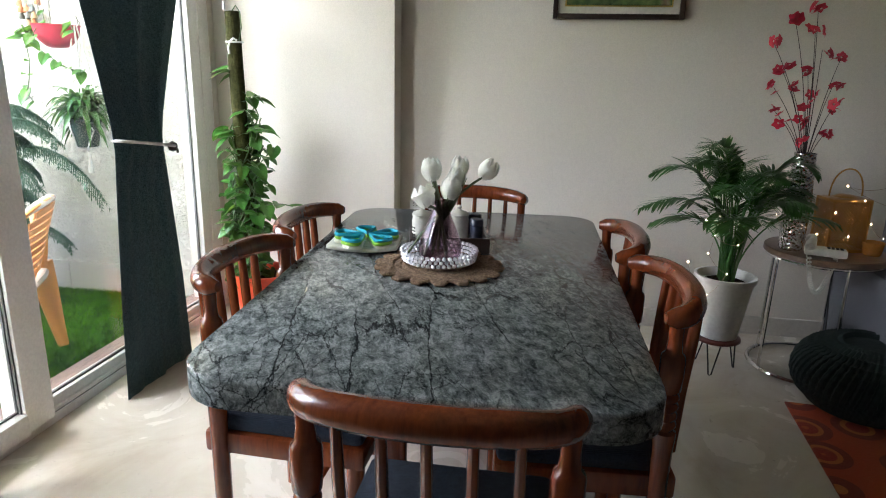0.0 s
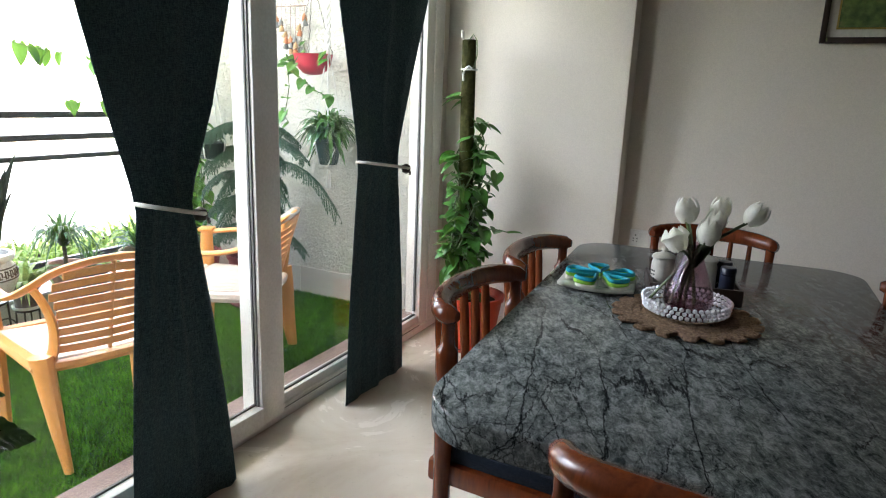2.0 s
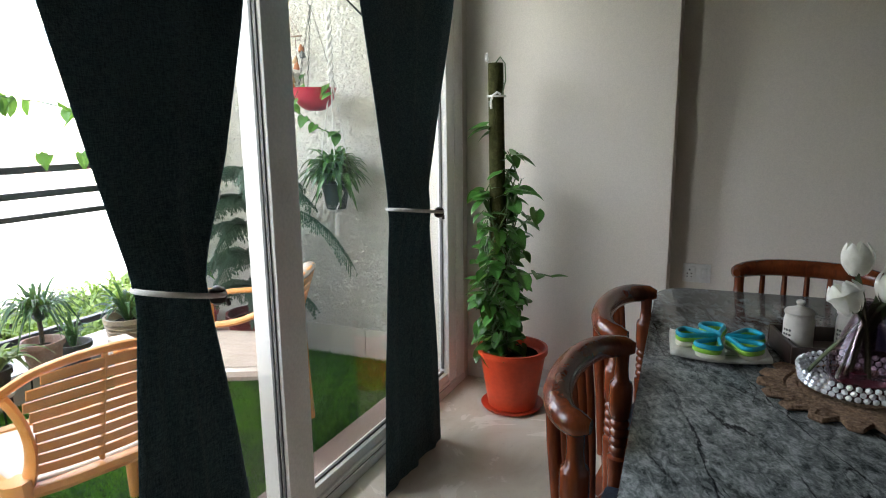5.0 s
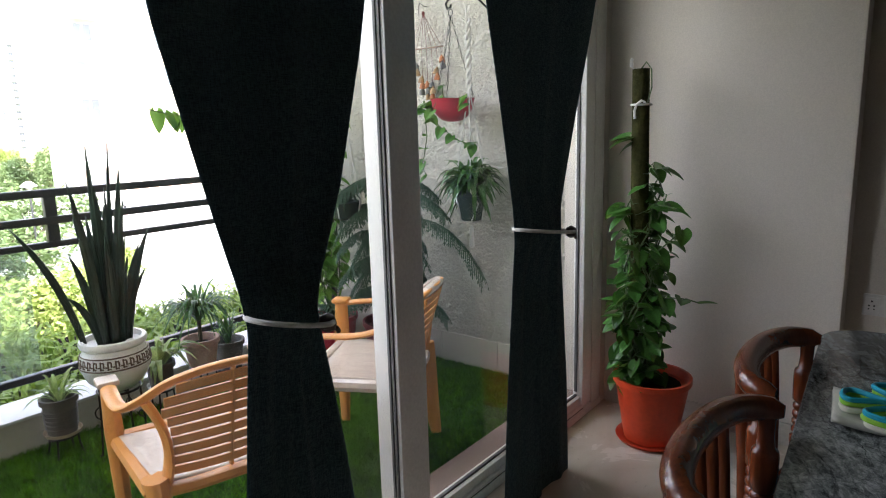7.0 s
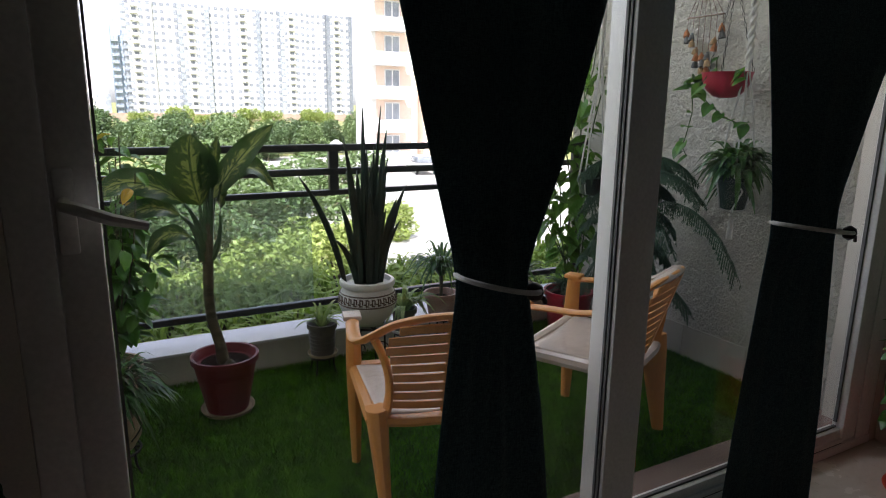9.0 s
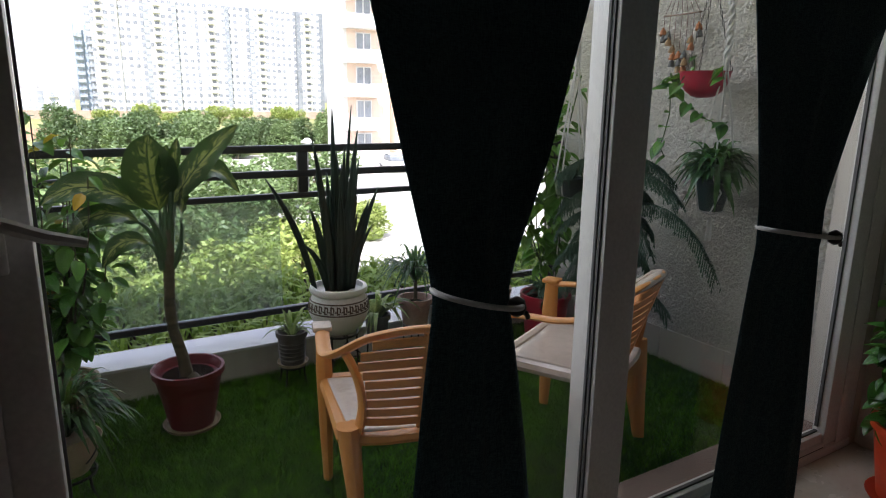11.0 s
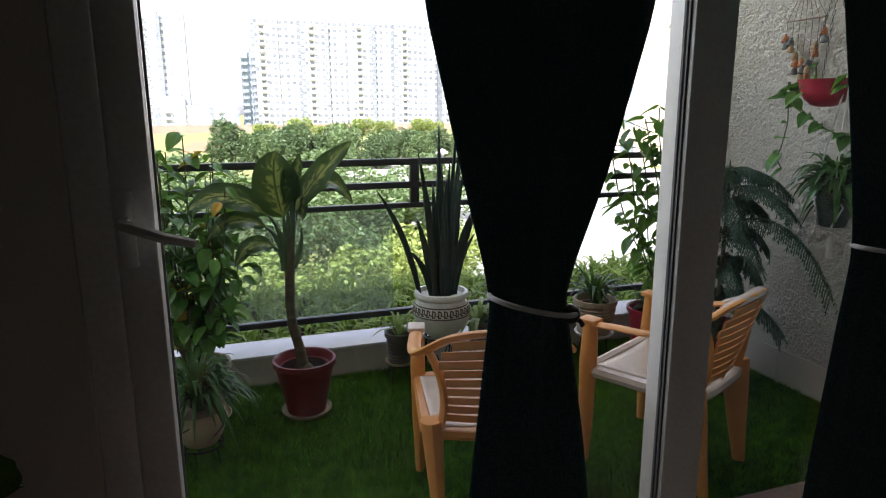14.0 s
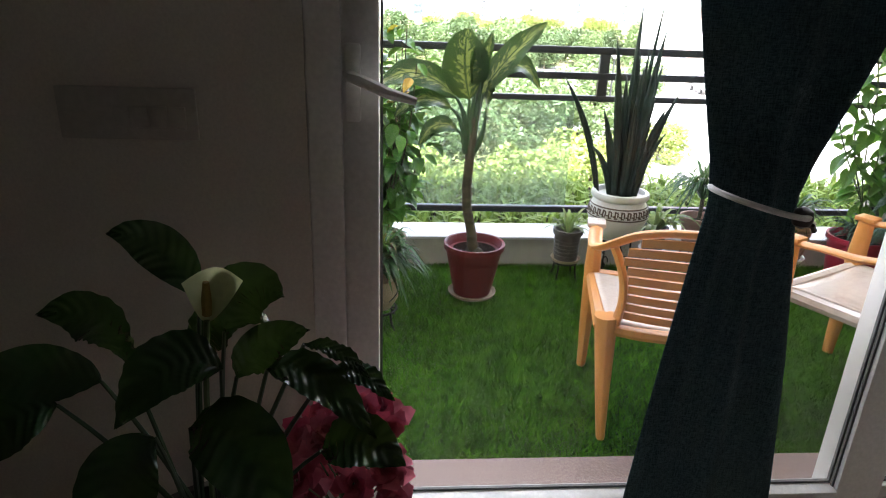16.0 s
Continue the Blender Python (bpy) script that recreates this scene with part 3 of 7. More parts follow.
def rounded_slab(corners, r, z0, z1, seg=8):
    pts = []
    n = len(corners)
    for i, c in enumerate(corners):
        c, a, b = Vector(c), Vector(corners[i - 1]), Vector(corners[(i + 1) % n])
        u, w = (a - c).normalized(), (b - c).normalized()
        p, q = c + u * r, c + w * r
        o = c + u * r + w * r
        for k in range(seg + 1):
            t = k / seg
            d = ((p - o) * math.cos(t * math.pi / 2) + (q - o) * math.sin(t * math.pi / 2))
            pts.append(o + d)
    bld, k = B(), len(pts)
    e = 0.006
    cen = sum(pts, Vector((0, 0))) / k
    rings = [(z0, 0), (z1 - e, 0), (z1 - e * 0.3, e * 0.4), (z1, e)]
    for z, ins in rings:
        for p in pts:
            q = p + (cen - p).normalized() * ins
            bld.v.append((q.x, q.y, z))
    for i in range(len(rings) - 1):
        for j in range(k):
            j2 = (j + 1) % k
            bld.f.append((i * k + j, i * k + j2, (i + 1) * k + j2, (i + 1) * k + j))
    bld.f.append(tuple(range(k - 1, -1, -1)))
    bld.f.append(tuple((len(rings) - 1) * k + j for j in range(k)))
    return bld


TOP = [(-0.655, 0.955), (0.245, 0.975), (0.205, 2.60), (-0.755, 2.545)]
part("tabletop", rounded_slab(TOP, 0.12, 0.702, 0.76), GRANITE, table, "polished grey-green granite slab with dark veins")
for x, y in ((-0.36, 1.50), (0.0, 1.50), (-0.42, 2.12), (-0.02, 2.12)):
    part("leg", B().lathe([(0.034, 0), (0.038, 0.02), (0.034, 0.05), (0.042, 0.3), (0.045, 0.62), (0.052, 0.64), (0.052, 0.703)], (x, y, 0), 16), WOOD, table)
part("apron", B().box((-0.18, 1.50, 0.657), (0.3, 0.03, 0.09), bevel=0.004), WOOD, table)
part("apron", B().box((-0.22, 2.12, 0.657), (0.34, 0.03, 0.09), bevel=0.004), WOOD, table)


# ---- dining chairs ----
def turned_post(bld, x, y, z0, z1, lean=0.0):
    prof = [(0.021, 0), (0.022, 0.40), (0.024, 0.50), (0.026, 0.52), (0.026, 0.535), (0.017, 0.540)]
    z = 0.545
    for _ in range(4):
        prof += [(0.0235, z + 0.006), (0.0235, z + 0.014), (0.0185, z + 0.020)]
        z += 0.022
    prof += [(0.025, z + 0.006), (0.027, z + 0.04), (0.027, z + 0.078), (0.025, z + 0.088), (0.018, z + 0.095), (0.0155, z + 0.12), (0.017, z1 - z0)]
    m = Matrix.Translation((x, y, z0)) @ Matrix.Rotation(lean, 4, "X")
    return bld.lathe(prof, (0, 0, 0), 16, m)


def crest_path(w, d, z):
    """U-shaped rail: ends forward (+y), middle back (-y)."""
    out = []
    for k in range(25):
        a = math.pi * (k / 24)
        x = -math.cos(a) * w
        y = -d * (math.sin(a) ** 0.75)
        out.append((x, y, z - 0.012 * (abs(math.cos(a)) ** 3)))
    return out


def dining_chair():
    ch = thing("dining_chair", (0, 0, 0), "polished red-brown wooden chair with curved crest rail and dark cushioned seat", "chair", "chairs round the table")
    # local frame: sitter looks to +y; the ends of the crest rail lie at y = 0
    path = crest_path(0.215, 0.098, 0.818)
    n = len(path)
    rads = [0.020 + 0.008 * math.sin(math.pi * i / (n - 1)) ** 0.5 for i in range(n)]
    rads[0] = rads[-1] = 0.012
    rads[1] = rads[-2] = 0.023
    part("crest_rail", B().tube(path, rads, 14, flat=1.05), WOOD, ch)
    for x in (-0.207, 0.207):
        part("back_post", turned_post(B(), x, -0.028, 0.0, 0.806), WOOD, ch)
    for k in range(5):
        x = (k - 2) * 0.066
        part("spindle", B().tube([(x, -0.072, 0.44), (x, -0.078, 0.6), (x * 1.02, -0.087, 0.72), (x * 1.02, -0.093, 0.81)], [0.011, 0.013, 0.014, 0.012], 10, flat=0.7), WOOD, ch)
    part("lower_rail", B().tube([(-0.2, -0.035, 0.44), (-0.1, -0.066, 0.44), (0, -0.074, 0.44), (0.1, -0.066, 0.44), (0.2, -0.035, 0.44)], 0.017, 10), WOOD, ch)
    part("seat_frame", B().box((0, 0.14, 0.39), (0.42, 0.42, 0.06), bevel=0.01), WOOD, ch)
    part("seat", B().box((0, 0.145, 0.442), (0.405, 0.40, 0.048), bevel=0.018), SEAT, ch, "navy woven seat cushion")
    for x in (-0.185, 0.185):
        part("leg", B().lathe([(0.017, 0), (0.02, 0.02), (0.022, 0.2), (0.025, 0.37)], (x, 0.32, 0), 12), WOOD, ch)
        part("stretcher", B().tube([(x, -0.03, 0.16), (x, 0.32, 0.16)], 0.011, 8), WOOD, ch)
    part("stretcher", B().tube([(-0.185, 0.14, 0.16), (0.185, 0.14, 0.16)], 0.011, 8), WOOD, ch)
    return ch


chair = dining_chair()
chair.matrix_basis = pose(-0.140, 0.885, 0, 0, 0, 0)
for x, y, rz in ((-0.725, 1.525, -92), (-0.735, 2.03, -93), (-0.29, 2.625, 178), (0.262, 1.545, 94), (0.212, 2.02, 92)):
    copy_thing(chair, pose(x, y, 0, 0, 0, rz))


# ---- curtains ----
def curtain(rows, x0, folds, tie_z, seed):
    cu = thing("curtain", (0, 0, 0), "dark teal-grey woven curtain tied back with white cord", "curtain", "curtains at the balcony door")
    bld, nu = B(), 150
    zs = [r[0] for r in rows]
    nz = 70
    rng = random.Random(seed)
    ph = [rng.uniform(0, 6.28) for _ in range(4)]
    for i in range(nz + 1):
        z = zs[0] + (zs[-1] - zs[0]) * i / nz
        y0, y1, dep = (float(np.interp(z, zs, [r[k] for r in rows])) for k in (1, 2, 3))
        near = math.exp(-((z - tie_z) / 0.10) ** 2)
        for j in range(nu + 1):
            u = j / nu
            s = u + 0.010 * math.sin(9 * u + ph[0]) + 0.006 * math.sin(23 * u + ph[1])
            a = 2 * math.pi * folds * s + 0.5 * math.sin(z * 1.7 + ph[2]) * (1 - near)
            wob = 0.6 + 0.4 * math.sin(5.3 * u + ph[3])
            x = x0 + dep * wob * math.sin(a) + dep * 0.3 * math.sin(2.3 * a + 1.0) * (1 if z < tie_z else 0.4) + (0.028 + dep) * math.sin(math.pi * u) * near
            bld.v.append((x, y0 + (y1 - y0) * u, z))
    for i in range(nz):
        for j in range(nu):
            a = i * (nu + 1) + j
            bld.f.append((a, a + 1, a + nu + 2, a + nu + 1))
    cloth = part("cloth", bld, CURTAIN, cu)
    cloth.data.set_sharp_from_angle(angle=3.1)
    so = cloth.modifiers.new("thick", "SOLIDIFY")
    so.thickness, so.use_rim = 0.004, False
    y0, y1 = (float(np.interp(tie_z, zs, [r[k] for r in rows])) for k in (1, 2))
    ym, hw = (y0 + y1) / 2, (y1 - y0) / 2 + 0.006
    ring = [(x0 + 0.025 + 0.075 * math.sin(t), ym - hw * math.cos(t), tie_z - 0.024 * -math.cos(t) * 1.0) for t in np.linspace(0, 2 * math.pi, 28, endpoint=False)]
    part("tieback", B().tube(ring, 0.0062, 8, closed=True), CORD, cu, "white twisted cotton tieback")
    part("knot", B().lathe([(0.004, -0.022), (0.017, -0.014), (0.021, 0), (0.017, 0.014), (0.004, 0.022)], (x0 + 0.050, y1 - 0.012, tie_z - 0.024), 10)
         .tube([(x0 + 0.05, y1 - 0.012, tie_z - 0.03), (x0 + 0.06, y1 + 0.005, tie_z - 0.038), (x0 + 0.055, y1 + 0.014, tie_z - 0.05)], 0.006, 6), DARKWOOD, cu, "brown bead fastener")
    return cu


curtain([(0.0, 1.085, 1.485, 0.010), (0.25, 1.10, 1.462, 0.011), (0.6, 1.130, 1.415, 0.012), (0.97, 1.168, 1.352, 0.010), (1.05, 1.155, 1.372, 0.008), (1.25, 1.105, 1.445, 0.009),
         (1.55, 1.035, 1.528, 0.009), (1.75, 1.005, 1.57, 0.010), (2.36, 0.93, 1.68, 0.016)], -1.615, 2.4, 0.97, 3)
curtain([(0.0, 2.105, 2.585, 0.009), (0.4, 2.13, 2.565, 0.011), (1.01, 2.185, 2.50, 0.012), (1.10, 2.178, 2.515, 0.01), (1.4, 2.115, 2.62, 0.011),
         (1.7, 2.045, 2.735, 0.010), (2.36, 1.95, 2.95, 0.017)], -1.60, 2.6, 1.01, 8)
rod = thing("curtain_rod", (0, 0, 0), "dark metal curtain rod above the door", "curtain rod")
part("pole", B().tube([(-1.61, 0.3, 2.40), (-1.61, 3.2, 2.40)], 0.013, 12), IRON, rod)
for y in (0.36, 3.14):
    part("bracket", B().tube([(-1.61, y, 2.40), (-1.7, y, 2.42), (-1.765, y, 2.42)], 0.008, 8), IRON, rod)


# ---- leaves, shared by the plants ----
def heart_leaf(l=1.0, w=0.62, droop=0.25, n=9, nw=5, notch=0.16):
    """Unit heart-shaped leaf along +y from its stalk, curved down at the tip."""
    bld = B()
    for i in range(n + 1):
        t = i / n
        half = w * 0.5 * (math.sin(math.pi * min(1, t * 0.97 + 0.03) ** 0.62)) ** 0.8
        for j in range(-nw, nw + 1):
            u = j / nw
            x = u * half
            y = t * l - notch * abs(u) ** 1.5 * (1 - t) ** 3
            z = -droop * t * t * l + 0.16 * abs(u) * half - 0.05 * math.cos(u * 3.1) * (1 - t)
            bld.v.append((x, y, z))
    k = 2 * nw + 1
    for i in range(n):
        for j in range(k - 1):
            a = i * k + j
            bld.f.append((a, a + 1, a + k + 1, a + k))
    return bld


def lance_leaf(l=1.0, w=0.3, droop=0.35, n=14, nw=4, wave=0.02, ribs=0.0):
    bld = B()
    uv = []
    for i in range(n + 1):
        t = i / n
        half = w * 0.5 * max(0.02, math.sin(math.pi * (t ** 0.8))) ** 0.75
        for j in range(-nw, nw + 1):
            u = j / nw
            z = -droop * t * t * l + 0.35 * abs(u) * half + wave * math.sin(t * 14 + 2 * u) * abs(u) + ribs * math.sin((t * 1.3 - abs(u) * 0.25) * 60) * 0.006
            bld.v.append((u * half, t * l - droop * 0.35 * t ** 3 * l, z))
            uv.append((u, t))
    k = 2 * nw + 1
    for i in range(n):
        for j in range(k - 1):
            a = i * k + j
            bld.f.append((a, a + 1, a + k + 1, a + k))
    bld.uv = uv
    return bld


def with_uv(me, uv):
    lay = me.uv_layers.new(name="blade")
    for lp in me.loops:
        lay.data[lp.index].uv = uv[lp.vertex_index]
    return me


def aim(at, direction, size, roll=0.0, up=(0, 0, 1)):
    """Pose of a unit leaf: stalk at a point, +y along direction, its face turned up."""
    d = Vector(direction).normalized()
    s = d.cross(Vector(up))
    s = s.normalized() if s.length > 1e-4 else Vector((1, 0, 0))
    nn = s.cross(d)
    m = Matrix((s, d, nn)).transposed().to_4x4()
    return Matrix.Translation(at) @ m @ Matrix.Rotation(roll, 4, "Y") @ Matrix.Scale(size, 4)


HEARTS = [heart_leaf(1, 0.80, 0.22).mesh("leaf", LEAF_POTHOS), heart_leaf(1, 0.86, 0.42).mesh("leaf", LEAF_POTHOS), heart_leaf(1, 0.72, 0.12).mesh("leaf", LEAF_POTHOS)]
POT_PROF = lambda r0, r1, h, lip=0.012: [(r0 * 0.9, 0), (r0, 0.004), (r1 - 0.004, h - lip * 2.2), (r1 + lip * 0.5, h - lip * 2), (r1 + lip * 0.5, h), (r1 - lip * 0.5, h), (r1 - lip, h - lip), (r1 - lip * 1.6, h - 0.035)]


def potted(name, at, label, r0, r1, h, material, saucer=None, category="potted plant", group=""):
    p = thing(name, at, label, category, group)
    z = 0.0
    if saucer:
        part("saucer", B().lathe([(r0 * 0.95, 0), (r0 * 1.22, 0.004), (r0 * 1.32, 0.02), (r0 * 1.28, 0.02), (r0 * 1.15, 0.008)], (0, 0, 0), 28), saucer, p)
        z = 0.009
    part("pot", B().lathe(POT_PROF(r0, r1, h), (0, 0, z), 32), material, p)
    part("soil", B().lathe([(r1 - 0.02, 0), (r1 * 0.6, 0.012), (0.01, 0.016)], (0, 0, z + h - 0.04), 20), SOIL, p)
    return p


def bez(a, b, c, t):
    a, b, c = Vector(a), Vector(b), Vector(c)
    return a * (1 - t) ** 2 + b * 2 * t * (1 - t) + c * t * t


def curved_leaf(a, b, c, width, facing=(0, 0, 1), n=14, nw=4, cup=0.3, peak=0.8, ribs=0.0, wave=0.0, sharp=False, belly=None):
    """A broad blade from its stalk a to its tip c by way of b, its upper face towards facing."""
    bld, uv, k = B(), [], 2 * nw + 1
    for i in range(n + 1):
        t = i / n
        p = bez(a, b, c, t)
        d = (bez(a, b, c, min(1, t + 0.02)) - bez(a, b, c, max(0, t - 0.02))).normalized()
        s = d.cross(Vector(facing))
        s = s.normalized() if s.length > 1e-4 else Vector((1, 0, 0))
        nn = s.cross(d)
        half = width * 0.5 * (max(0.03, math.sin(math.pi * t ** peak)) ** 0.8 if not sharp else max(0.02, 2.5 * t ** 0.55 * (1 - t) ** 0.8))
        if belly:
            e, g = belly
            half = width * 0.5 * max(0.02, (t * (e + g) / e) ** e * ((1 - t) * (e + g) / g) ** g)
        for j in range(-nw, nw + 1):
            u = j / nw
            lift = cup * abs(u) * half + wave * math.sin(t * 17 + 3 * u) * abs(u) + ribs * math.sin((t - abs(u) * 0.16) * 62)
            bld.v.append(tuple(p + s * (u * half) + nn * lift))
            uv.append((u, t))
    for i in range(n):
        for j in range(k - 1):
            q = i * k + j
            bld.f.append((q, q + 1, q + k + 1, q + k))
    bld.uv = uv
    return bld


def add_leaf(parent, a, b, c, width, material, label="", **kw):
    bld = curved_leaf(a, b, c, width, **kw)
    me = with_uv(bld.mesh("leaf", material, True, 80), bld.uv)
    return part("leaf", me, material, parent, label)


def small_leaves(parent, spots, meshes):
    """One object for each leaf: rows of stalk point, direction, size."""
    for at, d, size in spots:
        part("leaf", random.choice(meshes), None, parent, m=aim(at, d, size, rnd(-0.5, 0.5)))


def out_dir(a, up=0.0):
    return Vector((math.cos(a), math.sin(a), up))


# ---- climbing plant on a moss pole ----
px, py = -1.425, 3.02
climber = potted("climbing_plant", (px, py, 0), "tall climber with heart-shaped leaves on a mossy pole, orange pot", 0.112, 0.158, 0.285, TERRA, TERRA)
part("moss_pole", B().tube([(-0.06, 0, 0.2), (-0.065, 0, 0.6), (-0.075, -0.01, 1.05), (-0.085, -0.01, 1.575)], [0.036, 0.037, 0.036, 0.034], 18), MOSS, climber, "mossy coir pole")
part("ribbon", B().tube([(-0.08 + 0.039 * math.cos(a), -0.01 + 0.039 * math.sin(a), 1.435) for a in np.linspace(0, 6.28, 18)], 0.005, 6)
     .tube([(-0.085, -0.05, 1.435), (-0.09, -0.056, 1.41), (-0.088, -0.054, 1.38)], 0.005, 6).tube([(-0.085, -0.05, 1.435), (-0.06, -0.06, 1.45), (-0.045, -0.055, 1.44)], 0.005, 6), CORD, climber, "white tied ribbon")
part("wire", B().tube([(-0.085, -0.02, 1.57), (-0.06, -0.02, 1.60), (-0.035, -0.03, 1.57), (-0.032, -0.03, 1.50), (-0.05, -0.03, 1.43)], 0.003, 6), STEM, climber)
part("bottle", B().lathe([(0.007, 0), (0.008, 0.012), (0.005, 0.022), (0.007, 0.03), (0.003, 0.036)], (-0.125, -0.01, 1.585), 10)
     .tube([(-0.125, -0.01, 1.585), (-0.105, -0.01, 1.57), (-0.09, -0.01, 1.56)], 0.002, 5), WHITECER, climber)
vine = B()
spots = []
for s in range(21):
    a0, hgt = rnd(0, 6.28), rnd(0.45, 1.14)
    pts = []
    for k in range(12):
        z = 0.26 + (hgt - 0.2) * k / 11
        a = a0 + 0.45 * k * (1 if s % 2 else -1)
        r = 0.045 + 0.035 * math.sin(k * 1.3 + s) ** 2
        pts.append((-0.065 + r * math.cos(a), r * math.sin(a), z))
    vine.tube(pts, 0.0035, 5)
    for p in pts + pts[1::2]:
        if rnd(0, 1) < 0.9:
            a = rnd(-2.9, 0.7)
            q = Vector(p) + out_dir(a, rnd(-0.1, 0.5)) * rnd(0.012, 0.045)
            vine.tube([p, (Vector(p) + q) / 2 + Vector((0, 0, 0.02)), q], 0.0022, 4)
            spots.append((q, out_dir(a + rnd(-1.2, 1.2), rnd(-0.8, 0.6)), rnd(0.045, 0.088)))
for p, q, r in (((-0.05, 0, 1.02), (0.03, -0.05, 1.05), (0.10, -0.06, 1.02)), ((-0.05, 0, 0.80), (0.05, -0.08, 0.86), (0.13, -0.09, 0.95)),
                ((-0.03, -0.02, 0.62), (0.10, -0.05, 0.68), (0.20, -0.07, 0.66)), ((-0.05, -0.02, 1.15), (0.0, -0.02, 1.20), (0.03, -0.05, 1.19)),
                ((-0.1, 0, 1.25), (-0.11, -0.02, 1.30), (-0.12, -0.04, 1.31)), ((-0.08, 0, 0.95), (-0.12, -0.04, 1.04), (-0.14, -0.06, 1.02)),
                ((-0.08, 0, 0.5), (-0.12, -0.05, 0.55), (-0.14, -0.07, 0.52)), ((-0.03, 0, 0.9), (0.02, -0.02, 1.0), (0.05, -0.05, 1.08))):
    pts = [bez(p, q, r, t / 6) for t in range(7)]
    vine.tube(pts, 0.003, 5)
    for i in (2, 4, 6):
        spots.append((pts[i], out_dir(rnd(-1.6, 0.8) if r[0] > 0 else rnd(-3.4, -2.0), rnd(-0.7, 0.2)), rnd(0.06, 0.105)))
part("vine", vine, STEM, climber)
small_leaves(climber, spots, HEARTS)

# ---- picture and socket ----
PAPER = mottled("cream_picture_mount", (0.60, 0.57, 0.50), (0.66, 0.63, 0.56), 6, 0.8)
GILT = mottled("gold_slip", (0.55, 0.38, 0.10), (0.65, 0.48, 0.16), 20, 0.35, 0.8)


def painting_mat():
    m, n, l, b = mat("painted_green_garden", 0.5)
    v = coords(n, l)
    a, c = noise_tex(n, l, v, 7, 5, 0.6, 0.8), noise_tex(n, l, v, 30, 4)
    col = ramp(n, l, a, [(0.28, (0.012, 0.035, 0.012)), (0.45, (0.05, 0.10, 0.025)), (0.58, (0.11, 0.17, 0.04)), (0.68, (0.30, 0.16, 0.11)), (0.8, (0.42, 0.38, 0.33))])
    col = mix(n, l, 0.4, col, ramp(n, l, c, [(0.35, (0.01, 0.03, 0.01)), (0.65, (0.2, 0.26, 0.1))]))
    l.new(col, b.inputs["Base Color"])
    bump(n, l, b, c, 0.4, 0.003)
    return m


pic = thing("picture", (0.312, 3.412, 1.592), "black framed garden painting with a cream mount on the wall", "picture")
W2, H2 = 0.315, 0.48
for c, s in (((-W2 + 0.012, 0, H2 / 2), (0.024, 0.03, H2)), ((W2 - 0.012, 0, H2 / 2), (0.024, 0.03, H2)), ((0, 0, 0.012), (W2 * 2 - 0.048, 0.03, 0.024)), ((0, 0, H2 - 0.012), (W2 * 2 - 0.048, 0.03, 0.024))):
    part("frame", B().box(c, s, bevel=0.003), DARKWOOD, pic)
part("mount", B().box((0, 0.006, H2 / 2), (W2 * 2 - 0.05, 0.008, H2 - 0.05)), PAPER, pic)
part("slip", B().box((0, 0.001, H2 / 2), (W2 * 2 - 0.115, 0.006, H2 - 0.115)), GILT, pic)
part("canvas", B().box((0, -0.003, H2 / 2), (W2 * 2 - 0.130, 0.006, H2 - 0.130)), painting_mat(), pic, "loosely painted green garden")
part("backing", B().box((0, 0.0135, H2 / 2), (W2 * 2 - 0.06, 0.007, H2 - 0.06)), DARKWOOD, pic)

SWITCHW = mottled("white_switch_plastic", (0.68, 0.67, 0.63), (0.74, 0.73, 0.70), 8, 0.35)
sock = thing("wall_socket", (-0.662, 3.425, 0.621), "white wall socket plate with one switch", "socket")
part("plate", B().box((0, 0, 0), (0.122, 0.01, 0.088), bevel=0.003), SWITCHW, sock)
part("socket", B().box((-0.03, -0.006, 0), (0.052, 0.006, 0.064), bevel=0.002), SWITCHW, sock)
part("switch", B().box((0.033, -0.007, 0), (0.022, 0.01, 0.05), m=Matrix.Rotation(0.1, 4, "X"), bevel=0.002), SWITCHW, sock)
part("pin_holes", B().box((-0.03, -0.0095, 0.016), (0.007, 0.002, 0.007)).box((-0.039, -0.0095, -0.002), (0.006, 0.002, 0.006)).box((-0.021, -0.0095, -0.002), (0.006, 0.002, 0.006))
     .box((-0.039, -0.0095, -0.016), (0.005, 0.002, 0.005)).box((-0.021, -0.0095, -0.016), (0.005, 0.002, 0.005)), GASKET, sock)
sw = thing("switch_plate", (-1.716, 0.032, 1.092), "wide cream switch plate with small rockers", "switch")
PLATEB = mottled("beige_switch_plate", (0.50, 0.465, 0.41), (0.55, 0.515, 0.455), 8, 0.4)
part("plate", B().box((0, 0, 0), (0.008, 0.26, 0.1), bevel=0.003), PLATEB, sw)
for y in (-0.01, 0.025, 0.06, 0.095):
    part("rocker", B().box((0.006, y, -0.005), (0.006, 0.028, 0.04), bevel=0.001).box((0.0075, y, -0.0265), (0.004, 0.026, 0.003)), PLATEB, sw)

